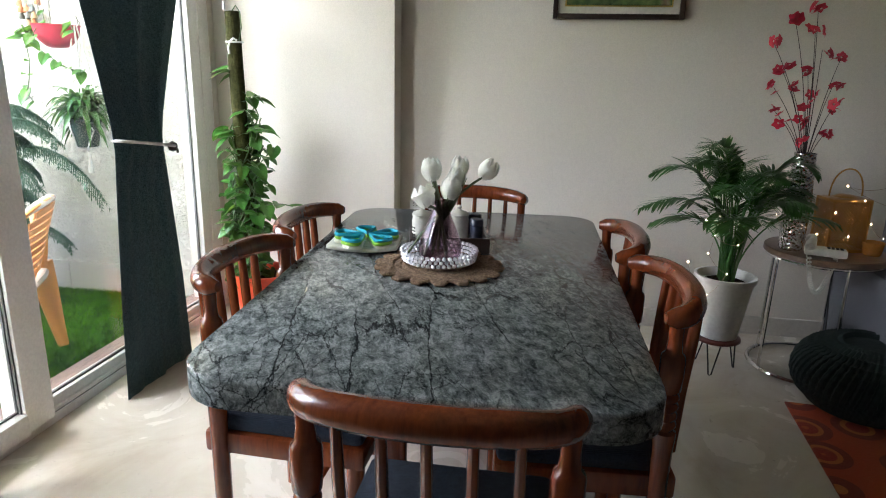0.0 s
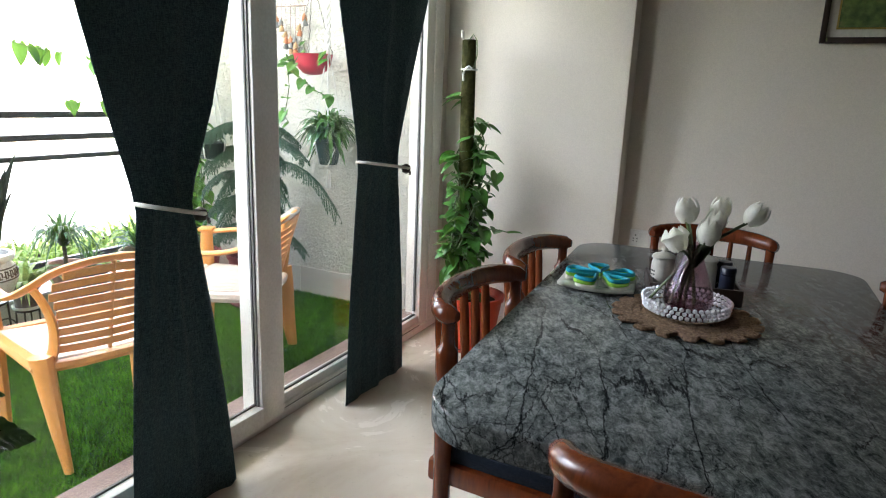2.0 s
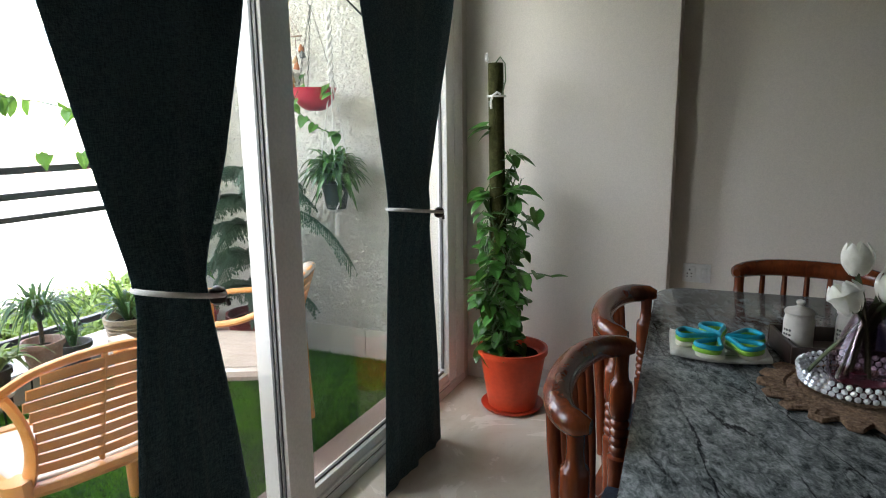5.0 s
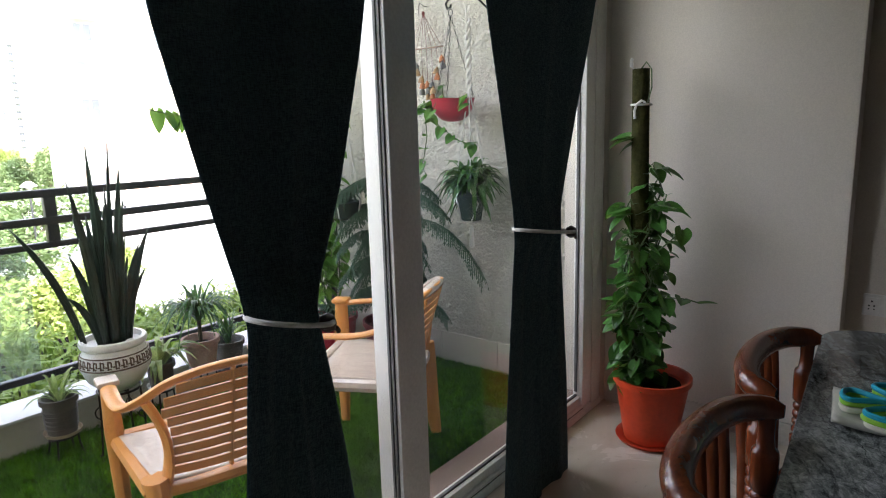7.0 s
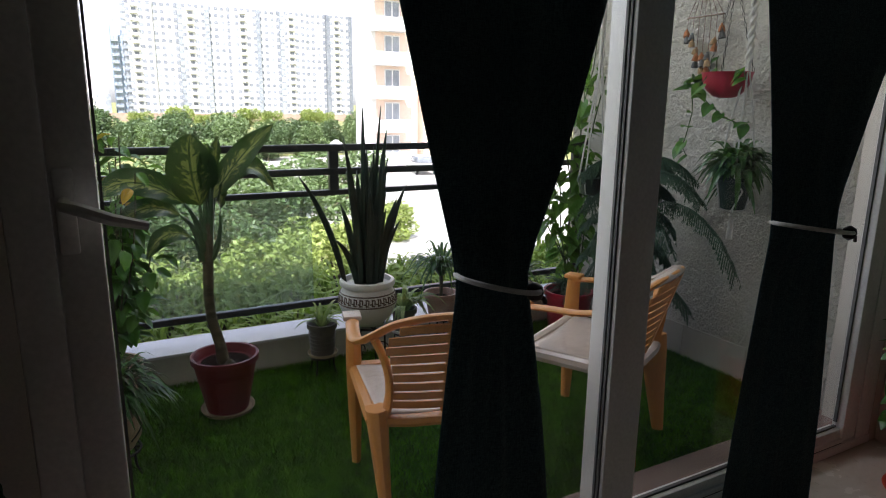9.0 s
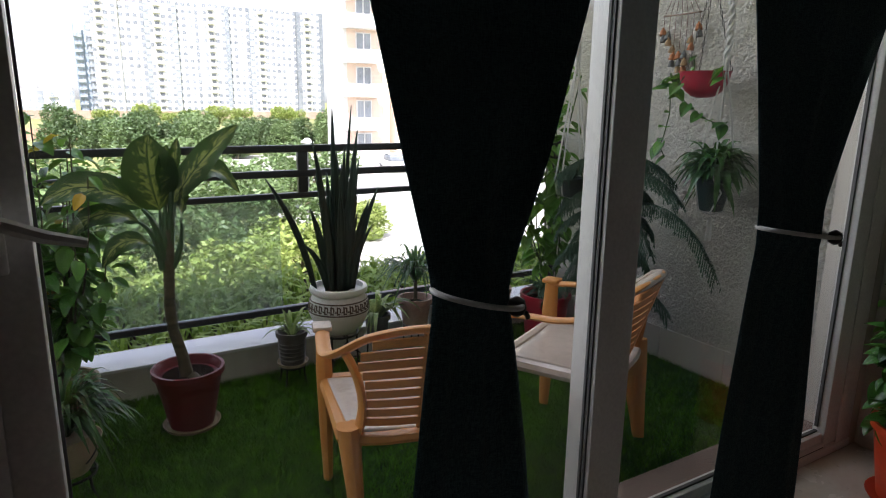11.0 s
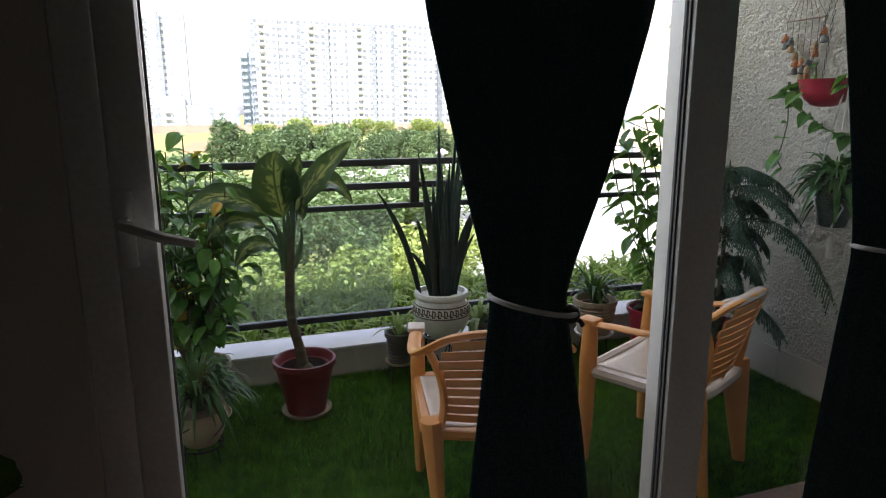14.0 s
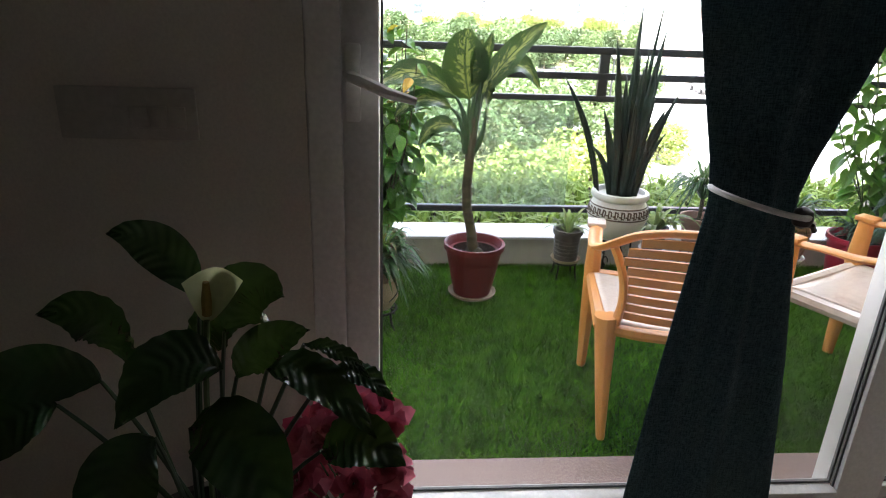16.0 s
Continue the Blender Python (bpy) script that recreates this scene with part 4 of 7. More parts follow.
# ---- on the table: mat, beaded tray, vase of tulips ----
TZ = 0.76
JUTE = mottled("braided_jute", (0.10, 0.050, 0.024), (0.46, 0.30, 0.17), 150, 0.95, fine=420, relief=1.0, dist=0.012)
jm = thing("table_mat", (-0.280, 1.742, TZ), "round braided jute mat with a scalloped edge", "table mat")
for k in range(6):
    r = 0.03 + 0.0225 * k
    part("braid", B().tube([(r * math.cos(a), r * math.sin(a), 0.006 + 0.0015 * math.sin(a * 30 + k)) for a in np.linspace(0, 6.2832, 72, endpoint=False)], 0.012, 6, flat=0.5, closed=True), JUTE, jm)
for k in range(18):
    a = 2 * math.pi * k / 18
    c = Vector((0.160 * math.cos(a), 0.160 * math.sin(a), 0.007))
    o, q = out_dir(a), out_dir(a + math.pi / 2)
    tab = B().tube([c - o * 0.014 - q * 0.022, c + o * 0.004 - q * 0.014, c + o * 0.019 - q * 0.010, c + o * 0.021 + q * 0.008, c + o * 0.004 + q * 0.014, c - o * 0.014 + q * 0.022], 0.0085, 6, flat=0.7)
    tab.tube([c - o * 0.016, c + o * 0.012], 0.0105, 6, flat=0.55)
    part("scallop", tab, JUTE, jm)
CRYSTAL = mottled("faceted_crystal", (0.80, 0.82, 0.84), (0.92, 0.93, 0.94), 80, 0.06, 0.35, fine=200, relief=0.0)
MIRRORM = mottled("mirror_silver", (0.78, 0.78, 0.78), (0.86, 0.86, 0.86), 10, 0.06, 1.0, relief=0.0)
tray = thing("beaded_tray", (-0.283, 1.757, TZ + 0.0135), "round mirrored tray with a crystal beaded rim", "tray")
part("base", B().lathe([(0.098, 0), (0.103, 0.002), (0.103, 0.007), (0.098, 0.008)], (0, 0, 0), 40), MIRRORM, tray)
bead = B()
bm = bmesh.new()
bmesh.ops.create_icosphere(bm, subdivisions=1, radius=0.0066)
bead.add([v.co.copy() for v in bm.verts], [[v.index for v in f.verts] for f in bm.faces])
bm.free()
bead_me = bead.mesh("bead", CRYSTAL, False)
for row in range(3):
    for k in range(44):
        a = 2 * math.pi * (k + 0.5 * (row % 2)) / 44
        r = 0.1035 + 0.0025 * row
        part("bead", bead_me, None, tray, m=pose(r * math.cos(a), r * math.sin(a), 0.0135 + 0.0112 * row, k * 40, k * 70, k * 33))
vase = thing("glass_vase", (-0.280, 1.752, TZ + 0.0225), "smoky pink glass vase holding white tulips", "vase")


def smoke_glass():
    m, n, l, b = mat("smoky_pink_glass", 0.03)
    tr, gl, ms = n.new("ShaderNodeBsdfTransparent"), n.new("ShaderNodeBsdfGlossy"), n.new("ShaderNodeMixShader")
    col = ramp(n, l, noise_tex(n, l, coords(n, l), 12, 3), [(0.3, (0.78, 0.69, 0.73)), (0.7, (0.87, 0.80, 0.83))])
    l.new(col, tr.inputs[0])
    gl.inputs["Roughness"].default_value, gl.inputs[0].default_value = 0.03, (0.9, 0.85, 0.88, 1)
    l.new(mirror_share(n, l), ms.inputs[0])
    l.new(tr.outputs[0], ms.inputs[1])
    l.new(gl.outputs[0], ms.inputs[2])
    l.new(ms.outputs[0], n["Material Output"].inputs[0])
    return m


VG = smoke_glass()
part("glass", B().lathe([(0.042, 0), (0.054, 0.005), (0.061, 0.020), (0.0625, 0.036), (0.058, 0.058), (0.046, 0.090), (0.033, 0.122), (0.0225, 0.150), (0.019, 0.163), (0.022, 0.177), (0.0205, 0.177), (0.0175, 0.163),
                         (0.0208, 0.150), (0.031, 0.122), (0.044, 0.090), (0.056, 0.058), (0.0605, 0.036), (0.059, 0.020), (0.052, 0.011)], (0, 0, 0), 40), VG, vase)
part("foot", B().lathe([(0.044, 0.0105), (0.051, 0.0125), (0.052, 0.015), (0.01, 0.0155)], (0, 0, 0), 36), mottled("plum_glass_foot", (0.10, 0.025, 0.035), (0.17, 0.05, 0.06), 20, 0.15, relief=0.0), vase)
tulips = thing("tulips", (-0.280, 1.752, TZ + 0.034), "bunch of white artificial tulips standing in the vase", "flowers")
PETAL = mottled("white_tulip_petal", (0.80, 0.78, 0.66), (0.86, 0.85, 0.78), 14, 0.6, fine=90, relief=0.15, trans=0.25)
TSTEM = mottled("dark_tulip_stem", (0.05, 0.075, 0.025), (0.10, 0.13, 0.045), 40, 0.5)
for i, (x, y, z, tx, s) in enumerate(((-0.026, -0.005, 0.238, -0.1, 1.35), (0.046, 0.025, 0.250, 0.1, 1.2), (0.112, 0.01, 0.250, 0.6, 1.25), (0.026, -0.03, 0.192, 0.15, 1.35), (-0.030, -0.035, 0.168, -0.45, 1.3), (0.040, -0.005, 0.225, 0.1, 1.15))):
    bx, by = -x * 0.9 + rnd(-0.012, 0.012), -y + rnd(-0.012, 0.012)
    part("stem", B().tube([bez((bx * 0.9, by * 0.9, 0.0), (x * 0.02, y * 0.1, 0.155), (x, y, z - 0.02), t / 9) for t in range(10)], 0.004, 6), TSTEM, tulips)
    head = Matrix.Translation((x, y, z - 0.022)) @ Matrix.Rotation(tx, 4, "Y") @ Matrix.Rotation(y * 6, 4, "X")
    for k in range(6):
        a, lay = k * math.pi / 3 + i, k % 2
        bl, uu = B(), 5
        for r in range(9):
            t = r / 8
            rad = (0.0225 - 0.002 * lay) * s * math.sin(math.pi * (0.12 + 0.72 * t)) ** 0.7 * (1.25 if i == 4 and t > 0.6 else 1)
            wd = 0.62 * math.sin(math.pi * (0.1 + 0.83 * t)) ** 0.6
            for j in range(-uu, uu + 1):
                aa = a + wd * j / uu
                bl.v.append((rad * math.cos(aa), rad * math.sin(aa), 0.049 * s * t - 0.004 * abs(j / uu) * t))
        for r in range(8):
            for j in range(2 * uu):
                q = r * (2 * uu + 1) + j
                bl.f.append((q, q + 1, q + 2 * uu + 2, q + 2 * uu + 1))
        part("petal", bl, PETAL, tulips, m=head)
for x, y in ((0.055, 0.02), (0.03, 0.03), (-0.02, 0.02)):
    add_leaf(tulips, (x * 0.15, y * 0.1, 0.1), (x * 0.6, y, 0.16), (x * 1.25, y * 1.4, 0.225), 0.016, TSTEM, facing=(0, -1, 0.3))

# ---- condiment tray with jars ----
ct = thing("condiment_tray", (-0.292, 1.985, TZ), "dark wooden condiment tray with raised sides", "tray", rz=13)
part("base", B().box((0, 0, 0.006), (0.25, 0.17, 0.012), bevel=0.002), DARKWOOD, ct)
for c, s in (((0, -0.085, 0.024), (0.25, 0.010, 0.048)), ((0, 0.085, 0.024), (0.25, 0.010, 0.048)), ((-0.12, 0, 0.024), (0.010, 0.16, 0.048)), ((0.12, 0, 0.024), (0.010, 0.16, 0.048))):
    part("side", B().box(c, s, bevel=0.002), DARKWOOD, ct)
JAR = mottled("cream_glazed_stoneware", (0.50, 0.47, 0.40), (0.60, 0.57, 0.50), 10, 0.3, fine=70)
HOLE = mottled("dark_glaze_dots", (0.05, 0.045, 0.04), (0.08, 0.07, 0.06), 20, 0.4)


def jar(x, y):
    j = thing("jar", (x, y, TZ + 0.012), "cream stoneware jar with a knobbed lid and dotted side", "jar", "jars in the condiment tray")
    part("body", B().lathe([(0.029, 0), (0.033, 0.004), (0.033, 0.075), (0.030, 0.084), (0.031, 0.088), (0.029, 0.09)], (0, 0, 0), 28), JAR, j)
    part("lid", B().lathe([(0.033, 0.09), (0.034, 0.094), (0.030, 0.10), (0.012, 0.106), (0.006, 0.110), (0.010, 0.116), (0.009, 0.121), (0.002, 0.124)], (0, 0, 0), 28), JAR, j)
    for r in range(4):
        for c in range(3):
            a = math.radians(205 + 14 * c)
            part("dot", B().lathe([(0.003, 0), (0.0032, 0.001), (0.002, 0.0018)], (0, 0, 0), 8,
                 Matrix.Translation((0.0325 * math.cos(a), 0.0325 * math.sin(a), 0.02 + 0.011 * r)) @ Matrix.Rotation(a, 4, "Z") @ Matrix.Rotation(math.pi / 2, 4, "Y")), HOLE, j)
    return j


jar(-0.375, 1.97)
jar(-0.262, 2.005)
BLUEBLK = mottled("dark_blue_printed_tin", (0.008, 0.010, 0.022), (0.02, 0.025, 0.05), 30, 0.3)
for x, y in ((-0.198, 1.962), (-0.212, 2.035)):
    sh = thing("spice_pot", (x, y, TZ + 0.012), "small dark blue patterned spice pot", "pot", "spice pots in the condiment tray")
    part("body", B().lathe([(0.02, 0), (0.021, 0.003), (0.021, 0.068), (0.018, 0.071)], (0, 0, 0), 20), BLUEBLK, sh)
    part("lid", B().lathe([(0.0215, 0.071), (0.0215, 0.087), (0.019, 0.090), (0.003, 0.091)], (0, 0, 0), 20), BLUEBLK, sh)
    part("scrolls", B().tube([(0.0215 * math.cos(a), 0.0215 * math.sin(a), 0.022 + 0.006 * math.sin(a * 8)) for a in np.linspace(0, 6.2832, 80, endpoint=False)], 0.0009, 4, closed=True), PAPER, sh)

# ---- flower-shaped coasters on a tile ----
AQUA = mottled("turquoise_silicone", (0.004, 0.27, 0.38), (0.008, 0.36, 0.48), 10, 0.35, relief=0.03)
LIME = mottled("lime_green_silicone", (0.22, 0.48, 0.03), (0.30, 0.58, 0.06), 10, 0.4, relief=0.03)
CREAMS = mottled("cream_silicone", (0.62, 0.60, 0.46), (0.70, 0.68, 0.56), 10, 0.4, relief=0.03)
TILE = mottled("painted_cream_tile", (0.50, 0.50, 0.42), (0.58, 0.58, 0.50), 8, 0.3)
tl = thing("ceramic_tile", (-0.548, 1.912, TZ), "cream ceramic trivet tile painted with leaves", "trivet", rz=6)
bld = B()
for i in range(13):
    for j in range(9):
        u, w = i / 12 - 0.5, j / 8 - 0.5
        bld.v.append((u * 0.215, w * 0.165, 0.012 + 0.010 * (2 * u) ** 2 + 0.004 * (2 * w) ** 2))
for i in range(12):
    for j in range(8):
        q = i * 9 + j
        bld.f.append((q, q + 9, q + 10, q + 1))
tile_ob = part("tile", bld, TILE, tl)
tile_ob.modifiers.new("thick", "SOLIDIFY").thickness = 0.012
for k in range(9):
    part("painted_leaf", B().blade([(-0.062 + 0.014 * k, -0.076, 0.0262 - 0.0012 * min(k, 5)), (-0.054 + 0.014 * k, -0.068, 0.0245 - 0.0012 * min(k, 5)), (-0.046 + 0.014 * k, -0.062, 0.0235 - 0.0012 * min(k, 5))], [0.0004, 0.003, 0.0003]), LEAF_DARK, tl)
cz = 0.0245
for nm, mt, lb in (("coaster", CREAMS, "cream flower-shaped trivet under two others"), ("coaster", LIME, "lime green flower-shaped trivet in a stack"), ("coaster", AQUA, "turquoise flower-shaped trivet on top of a stack")):
    co = thing(nm, (-0.540, 1.900, TZ + cz), lb, "trivet", "stacked flower trivets", rz=(3, -2, 0)[int((cz - 0.0245) / 0.0105)])
    for k in range(5):
        a = 2 * math.pi * k / 5 + radians(107)
        loop = []
        for t in np.linspace(0, 1, 26, endpoint=False):
            th = 2 * math.pi * t
            rr = 0.014 + 0.086 * math.sin(th / 2) ** 0.9
            wd = 0.034 * math.sin(th) * (0.35 + 0.65 * math.sin(th / 2))
            loop.append((rr * math.cos(a) - wd * math.sin(a), rr * math.sin(a) + wd * math.cos(a), 0))
        part("petal", B().tube(loop, 0.0050, 8, flat=1.2, closed=True), mt, co)
    cz += 0.0108

# ---- palm corner ----
STOOLTOP = wood_mat("red_brown_stool_wood", (0.09, 0.018, 0.014), (0.16, 0.035, 0.025), 0.35, 0.2)
stool = thing("plant_stool", (0.845, 2.93, 0), "low round stool with a red-brown top and wire hairpin legs", "stool")
part("top", B().lathe([(0.098, 0.148), (0.104, 0.152), (0.104, 0.162), (0.098, 0.166)], (0, 0, 0), 32), STOOLTOP, stool)
for k in range(3):
    a = math.radians(250 + 120 * k)
    c, s = out_dir(a), out_dir(a + math.pi / 2)
    pts = [c * 0.075 + s * 0.03 + Vector((0, 0, 0.15)), c * 0.098 + s * 0.006 + Vector((0, 0, 0.006)), c * 0.1 + Vector((0, 0, 0.003)), c * 0.098 - s * 0.006 + Vector((0, 0, 0.006)), c * 0.075 - s * 0.03 + Vector((0, 0, 0.15))]
    part("leg", B().tube(pts, 0.0035, 6), IRON, stool)
palm = potted("potted_palm", (0.845, 2.93, 0.1665), "leafy green parlour palm in a white tapered pot", 0.085, 0.128, 0.295, WHITECER)
LEAF_PALM = leaf_mat("palm_frond", (0.018, 0.072, 0.018), (0.045, 0.135, 0.030), 0.35, 0.25, 0.2)
for k in range(30):
    a = 2 * math.pi * k * 0.382 + 0.3
    reach, top = rnd(0.12, 0.38), rnd(0.60, 0.92)
    if k < 4:
        reach, top = (0.46, 0.40, 0.32, 0.34)[k], 0.70
        a = (math.pi + 0.25, math.pi - 0.4, 0.1, -0.9)[k]
    if math.sin(a) > 0.3:
        reach *= 0.6
    b0 = Vector((rnd(-0.03, 0.03), rnd(-0.03, 0.03), 0.27))
    mid, tip = b0 + out_dir(a) * reach * 0.25 + Vector((0, 0, top - 0.2)), b0 + out_dir(a) * reach + Vector((0, 0, (top - 0.27) * rnd(0.65, 0.95)))
    fr = B()
    path = [bez(b0, mid, tip, t / 14) for t in range(15)]
    fr.tube(path, [0.0045 - 0.0002 * i for i in range(15)], 5)
    for t in np.linspace(0.42, 0.985, 22):
        p, d = bez(b0, mid, tip, t), (bez(b0, mid, tip, min(1, t + 0.02)) - bez(b0, mid, tip, t - 0.02)).normalized()
        sd = d.cross(Vector((0, 0, 1))).normalized()
        ln = 0.145 * math.sin(math.pi * (0.22 + 0.70 * (t - 0.4) / 0.6)) * rnd(0.85, 1.1)
        for sg in (-1, 1):
            e = p + d * ln * 0.65 + sd * sg * ln * 0.72 + Vector((0, 0, -ln * rnd(0.05, 0.35)))
            m2 = (p + e) / 2 + Vector((0, 0, 0.012))
            fr.blade([p, bez(p, m2, e, 0.35), bez(p, m2, e, 0.7), e], [0.003, 0.0068, 0.0055, 0.0008])
    part("frond", fr, LEAF_PALM, palm)
for k in range(9):
    a = rnd(0, 6.28)
    part("cane", B().tube([(0.03 * math.cos(a), 0.03 * math.sin(a), 0.25), (0.045 * math.cos(a), 0.045 * math.sin(a), 0.36), (0.07 * math.cos(a), 0.07 * math.sin(a), 0.5)], [0.006, 0.005, 0.003], 6), STEM, palm)

BULB = glow_mat("warm_fairy_bulb", (1.0, 0.78, 0.45), 3.0)
WIRE = mottled("fine_copper_wire", (0.3, 0.2, 0.12), (0.4, 0.28, 0.18), 20, 0.4, 0.7)
fairy = thing("fairy_lights", (0.845, 2.93, 0.1665), "string of tiny warm fairy lights wound through palm and lantern", "string lights")
fp = [(-0.19, -0.10, 0.37), (-0.17, -0.12, 0.30), (-0.10, -0.12, 0.23), (-0.03, -0.12, 0.33), (-0.12, -0.13, 0.42), (-0.10, -0.12, 0.50), (0.0, -0.12, 0.46), (0.06, -0.11, 0.56), (-0.14, -0.11, 0.56),
      (0.14, -0.1, 0.60), (0.22, -0.06, 0.52), (0.30, 0.0, 0.58), (0.36, 0.02, 0.50), (0.42, 0.02, 0.60), (0.48, 0.0, 0.50), (0.52, 0.0, 0.66), (0.56, 0.0, 0.56), (0.62, 0.0, 0.50), (0.66, 0.02, 0.66),
      (0.70, 0.0, 0.62), (0.44, 0.0, 0.72), (0.60, 0.0, 0.72)]
part("wire", B().tube([bez(fp[i], ((Vector(fp[i]) + Vector(fp[i + 1])) / 2 + Vector((0, 0, -0.03))), fp[i + 1], t / 4) for i in range(len(fp) - 1) for t in range(4)] + [fp[-1]], 0.0008, 4), WIRE, fairy)
bl = B().lathe([(0.001, -0.0022), (0.0022, 0), (0.0017, 0.002), (0.0005, 0.003)], (0, 0, 0), 8).mesh("bulb", BULB)
for p in fp:
    part("bulb", bl, None, fairy, m=Matrix.Translation(p))

# ---- side table with vase, lantern, telephone, candle ----
SX, SY, SH = 1.285, 3.03, 0.585
side = thing("side_table", (SX, SY, 0), "round wooden side table on a chrome wire base", "table")
part("tabletop", B().lathe([(0.245, SH - 0.028), (0.252, SH - 0.024), (0.252, SH - 0.004), (0.248, SH)], (0, 0, 0), 48), TABLEWOOD, side)
part("base_ring", B().tube([(0.25 * math.cos(a), 0.25 * math.sin(a), 0.014) for a in np.linspace(0, 6.2832, 56, endpoint=False)], 0.011, 8, closed=True), CHROME, side)
part("top_ring", B().tube([(0.238 * math.cos(a), 0.238 * math.sin(a), SH - 0.036) for a in np.linspace(0, 6.2832, 56, endpoint=False)], 0.007, 8, closed=True), CHROME, side)
for k in range(5):
    a = math.radians(200 + 72 * k)
    part("leg", B().tube([(0.25 * math.cos(a), 0.25 * math.sin(a), 0.014), (0.238 * math.cos(a), 0.238 * math.sin(a), SH - 0.03)], 0.0075, 8), CHROME, side)


def hammered():
    m, n, l, b = mat("hammered_silver", 0.18, 1.0)
    v = n.new("ShaderNodeTexVoronoi")
    v.inputs["Scale"].default_value = 70
    l.new(coords(n, l), v.inputs["Vector"])
    l.new(ramp(n, l, noise_tex(n, l, coords(n, l), 9, 3), [(0.3, (0.45, 0.45, 0.45)), (0.7, (0.72, 0.72, 0.71))]), b.inputs["Base Color"])
    bump(n, l, b, v.outputs["Distance"], 0.7, 0.01)
    return m


sv = thing("silver_vase", (1.115, 2.98, SH), "tall hammered silver vase with red orchid stems", "vase")
part("body", B().lathe([(0.040, 0), (0.048, 0.006), (0.054, 0.10), (0.056, 0.18), (0.050, 0.31), (0.043, 0.42), (0.045, 0.430), (0.040, 0.430), (0.037, 0.38)], (0, 0, 0), 32), hammered(), sv)
REDP = mottled("red_orchid_petal", (0.42, 0.008, 0.028), (0.60, 0.018, 0.05), 20, 0.5, fine=80, relief=0.1, trans=0.2, vary=0.25)
orchid = thing("orchid_stems", (1.115, 2.98, SH + 0.05), "red artificial orchid branches standing in the vase", "flowers")
pet = B()
for k in range(5):
    a = 2 * math.pi * k / 5
    pet.blade([out_dir(a) * 0.004, out_dir(a) * 0.016 + Vector((0, 0, 0.006)), out_dir(a) * 0.028 + Vector((0, 0, 0.004))], [0.004, 0.0125, 0.003], (0, 0, 1), 0.2)
pet_me = pet.mesh("blossom", REDP)
for x, z, n in ((1.055, 1.609, 3), (0.984, 1.547, 3), (1.07, 1.53, 3), (0.932, 1.469, 3), (1.10, 1.44, 2), (0.975, 1.363, 4), (1.209, 1.41, 3), (1.05, 1.36, 2), (1.198, 1.31, 3), (0.935, 1.285, 3), (0.99, 1.30, 2),
                (1.10, 1.27, 2), (0.955, 1.192, 3), (1.171, 1.215, 4), (1.069, 1.219, 3), (1.181, 1.105, 4), (1.085, 1.077, 3), (1.005, 1.146, 3), (1.075, 1.145, 4)):
    tip = Vector((x - 1.115, rnd(-0.06, 0.05), z - SH - 0.05))
    pts = [bez((0, 0, 0.28), (tip.x * 0.25, tip.y * 0.3, 0.36 + (tip.z - 0.4) * 0.55), tip, t / 10) for t in range(11)]
    part("stem", B().tube(pts, [0.0022 - 0.0001 * i for i in range(11)], 5), DARKWOOD, orchid)
    for i in range(n):
        q = tip + Vector((rnd(-0.024, 0.024), rnd(-0.03, 0.02), rnd(-0.018, 0.018)))
        part("blossom", pet_me, None, orchid, m=aim(q, out_dir(rnd(3.4, 6.0), rnd(-0.4, 0.7)), rnd(0.7, 1.05), rnd(0, 6)))
GOLD = mottled("gold_pierced_metal", (0.45, 0.22, 0.06), (0.62, 0.34, 0.10), 30, 0.3, 0.9, fine=120)
lan = thing("lantern", (1.322, 3.02, SH), "gold pierced-metal lantern with an arched handle", "lantern", rz=12)
part("base", B().box((0, 0, 0.008), (0.175, 0.12, 0.016), bevel=0.003), GOLD, lan)
part("top", B().box((0, 0, 0.232), (0.18, 0.125, 0.014), bevel=0.003).lathe([(0.04, 0), (0.05, 0.004), (0.03, 0.014)], (0, 0, 0.238), 20), GOLD, lan)
for fx, fy, ang, w in ((0, -0.058, 0, 0.168), (0, 0.058, 0, 0.168), (-0.085, 0, 90, 0.112), (0.085, 0, 90, 0.112)):
    lat = B()
    n = int(w / 0.016)
    for sgn in (-1, 1):
        for i in range(-14, n + 1):
            x0, x1 = -w / 2 + i * 0.016, -w / 2 + i * 0.016 + 0.21
            c0, c1 = max(x0, -w / 2), min(x1, w / 2)
            if c1 > c0:
                z0, z1 = 0.016 + (c0 - x0), 0.016 + (c1 - x0)
                lat.tube([(sgn * c0, 0, z0), (sgn * c1, 0, z1)], 0.0022, 4)
    part("lattice", lat, GOLD, lan, m=pose(fx, fy, 0, 0, 0, ang))
for x in (-0.085, 0.085):
    for y in (-0.058, 0.058):
        part("corner_post", B().box((x, y, 0.12), (0.008, 0.008, 0.215)), GOLD, lan)
part("handle", B().tube([(-0.075 * math.cos(a), 0, 0.24 + 0.125 * math.sin(a) ** 0.8) for a in np.linspace(0.02, 3.12, 22)], 0.0035, 6), GOLD, lan)
PHONE = mottled("ivory_telephone_plastic", (0.52, 0.50, 0.43), (0.60, 0.58, 0.51), 10, 0.4)
ph = thing("telephone", (1.225, 2.885, SH), "ivory corded telephone with its coiled cord hanging down", "telephone", rz=-20)
part("body", B().box((0, 0, 0.02), (0.16, 0.12, 0.034), m=Matrix.Rotation(-0.12, 4, "X"), bevel=0.008), PHONE, ph)
for r in range(3):
    for c in range(4):
        part("key", B().box((0.01 + c * 0.016, -0.035 + r * 0.02, 0.042 - r * 0.002), (0.011, 0.011, 0.006), bevel=0.001), GASKET, ph)
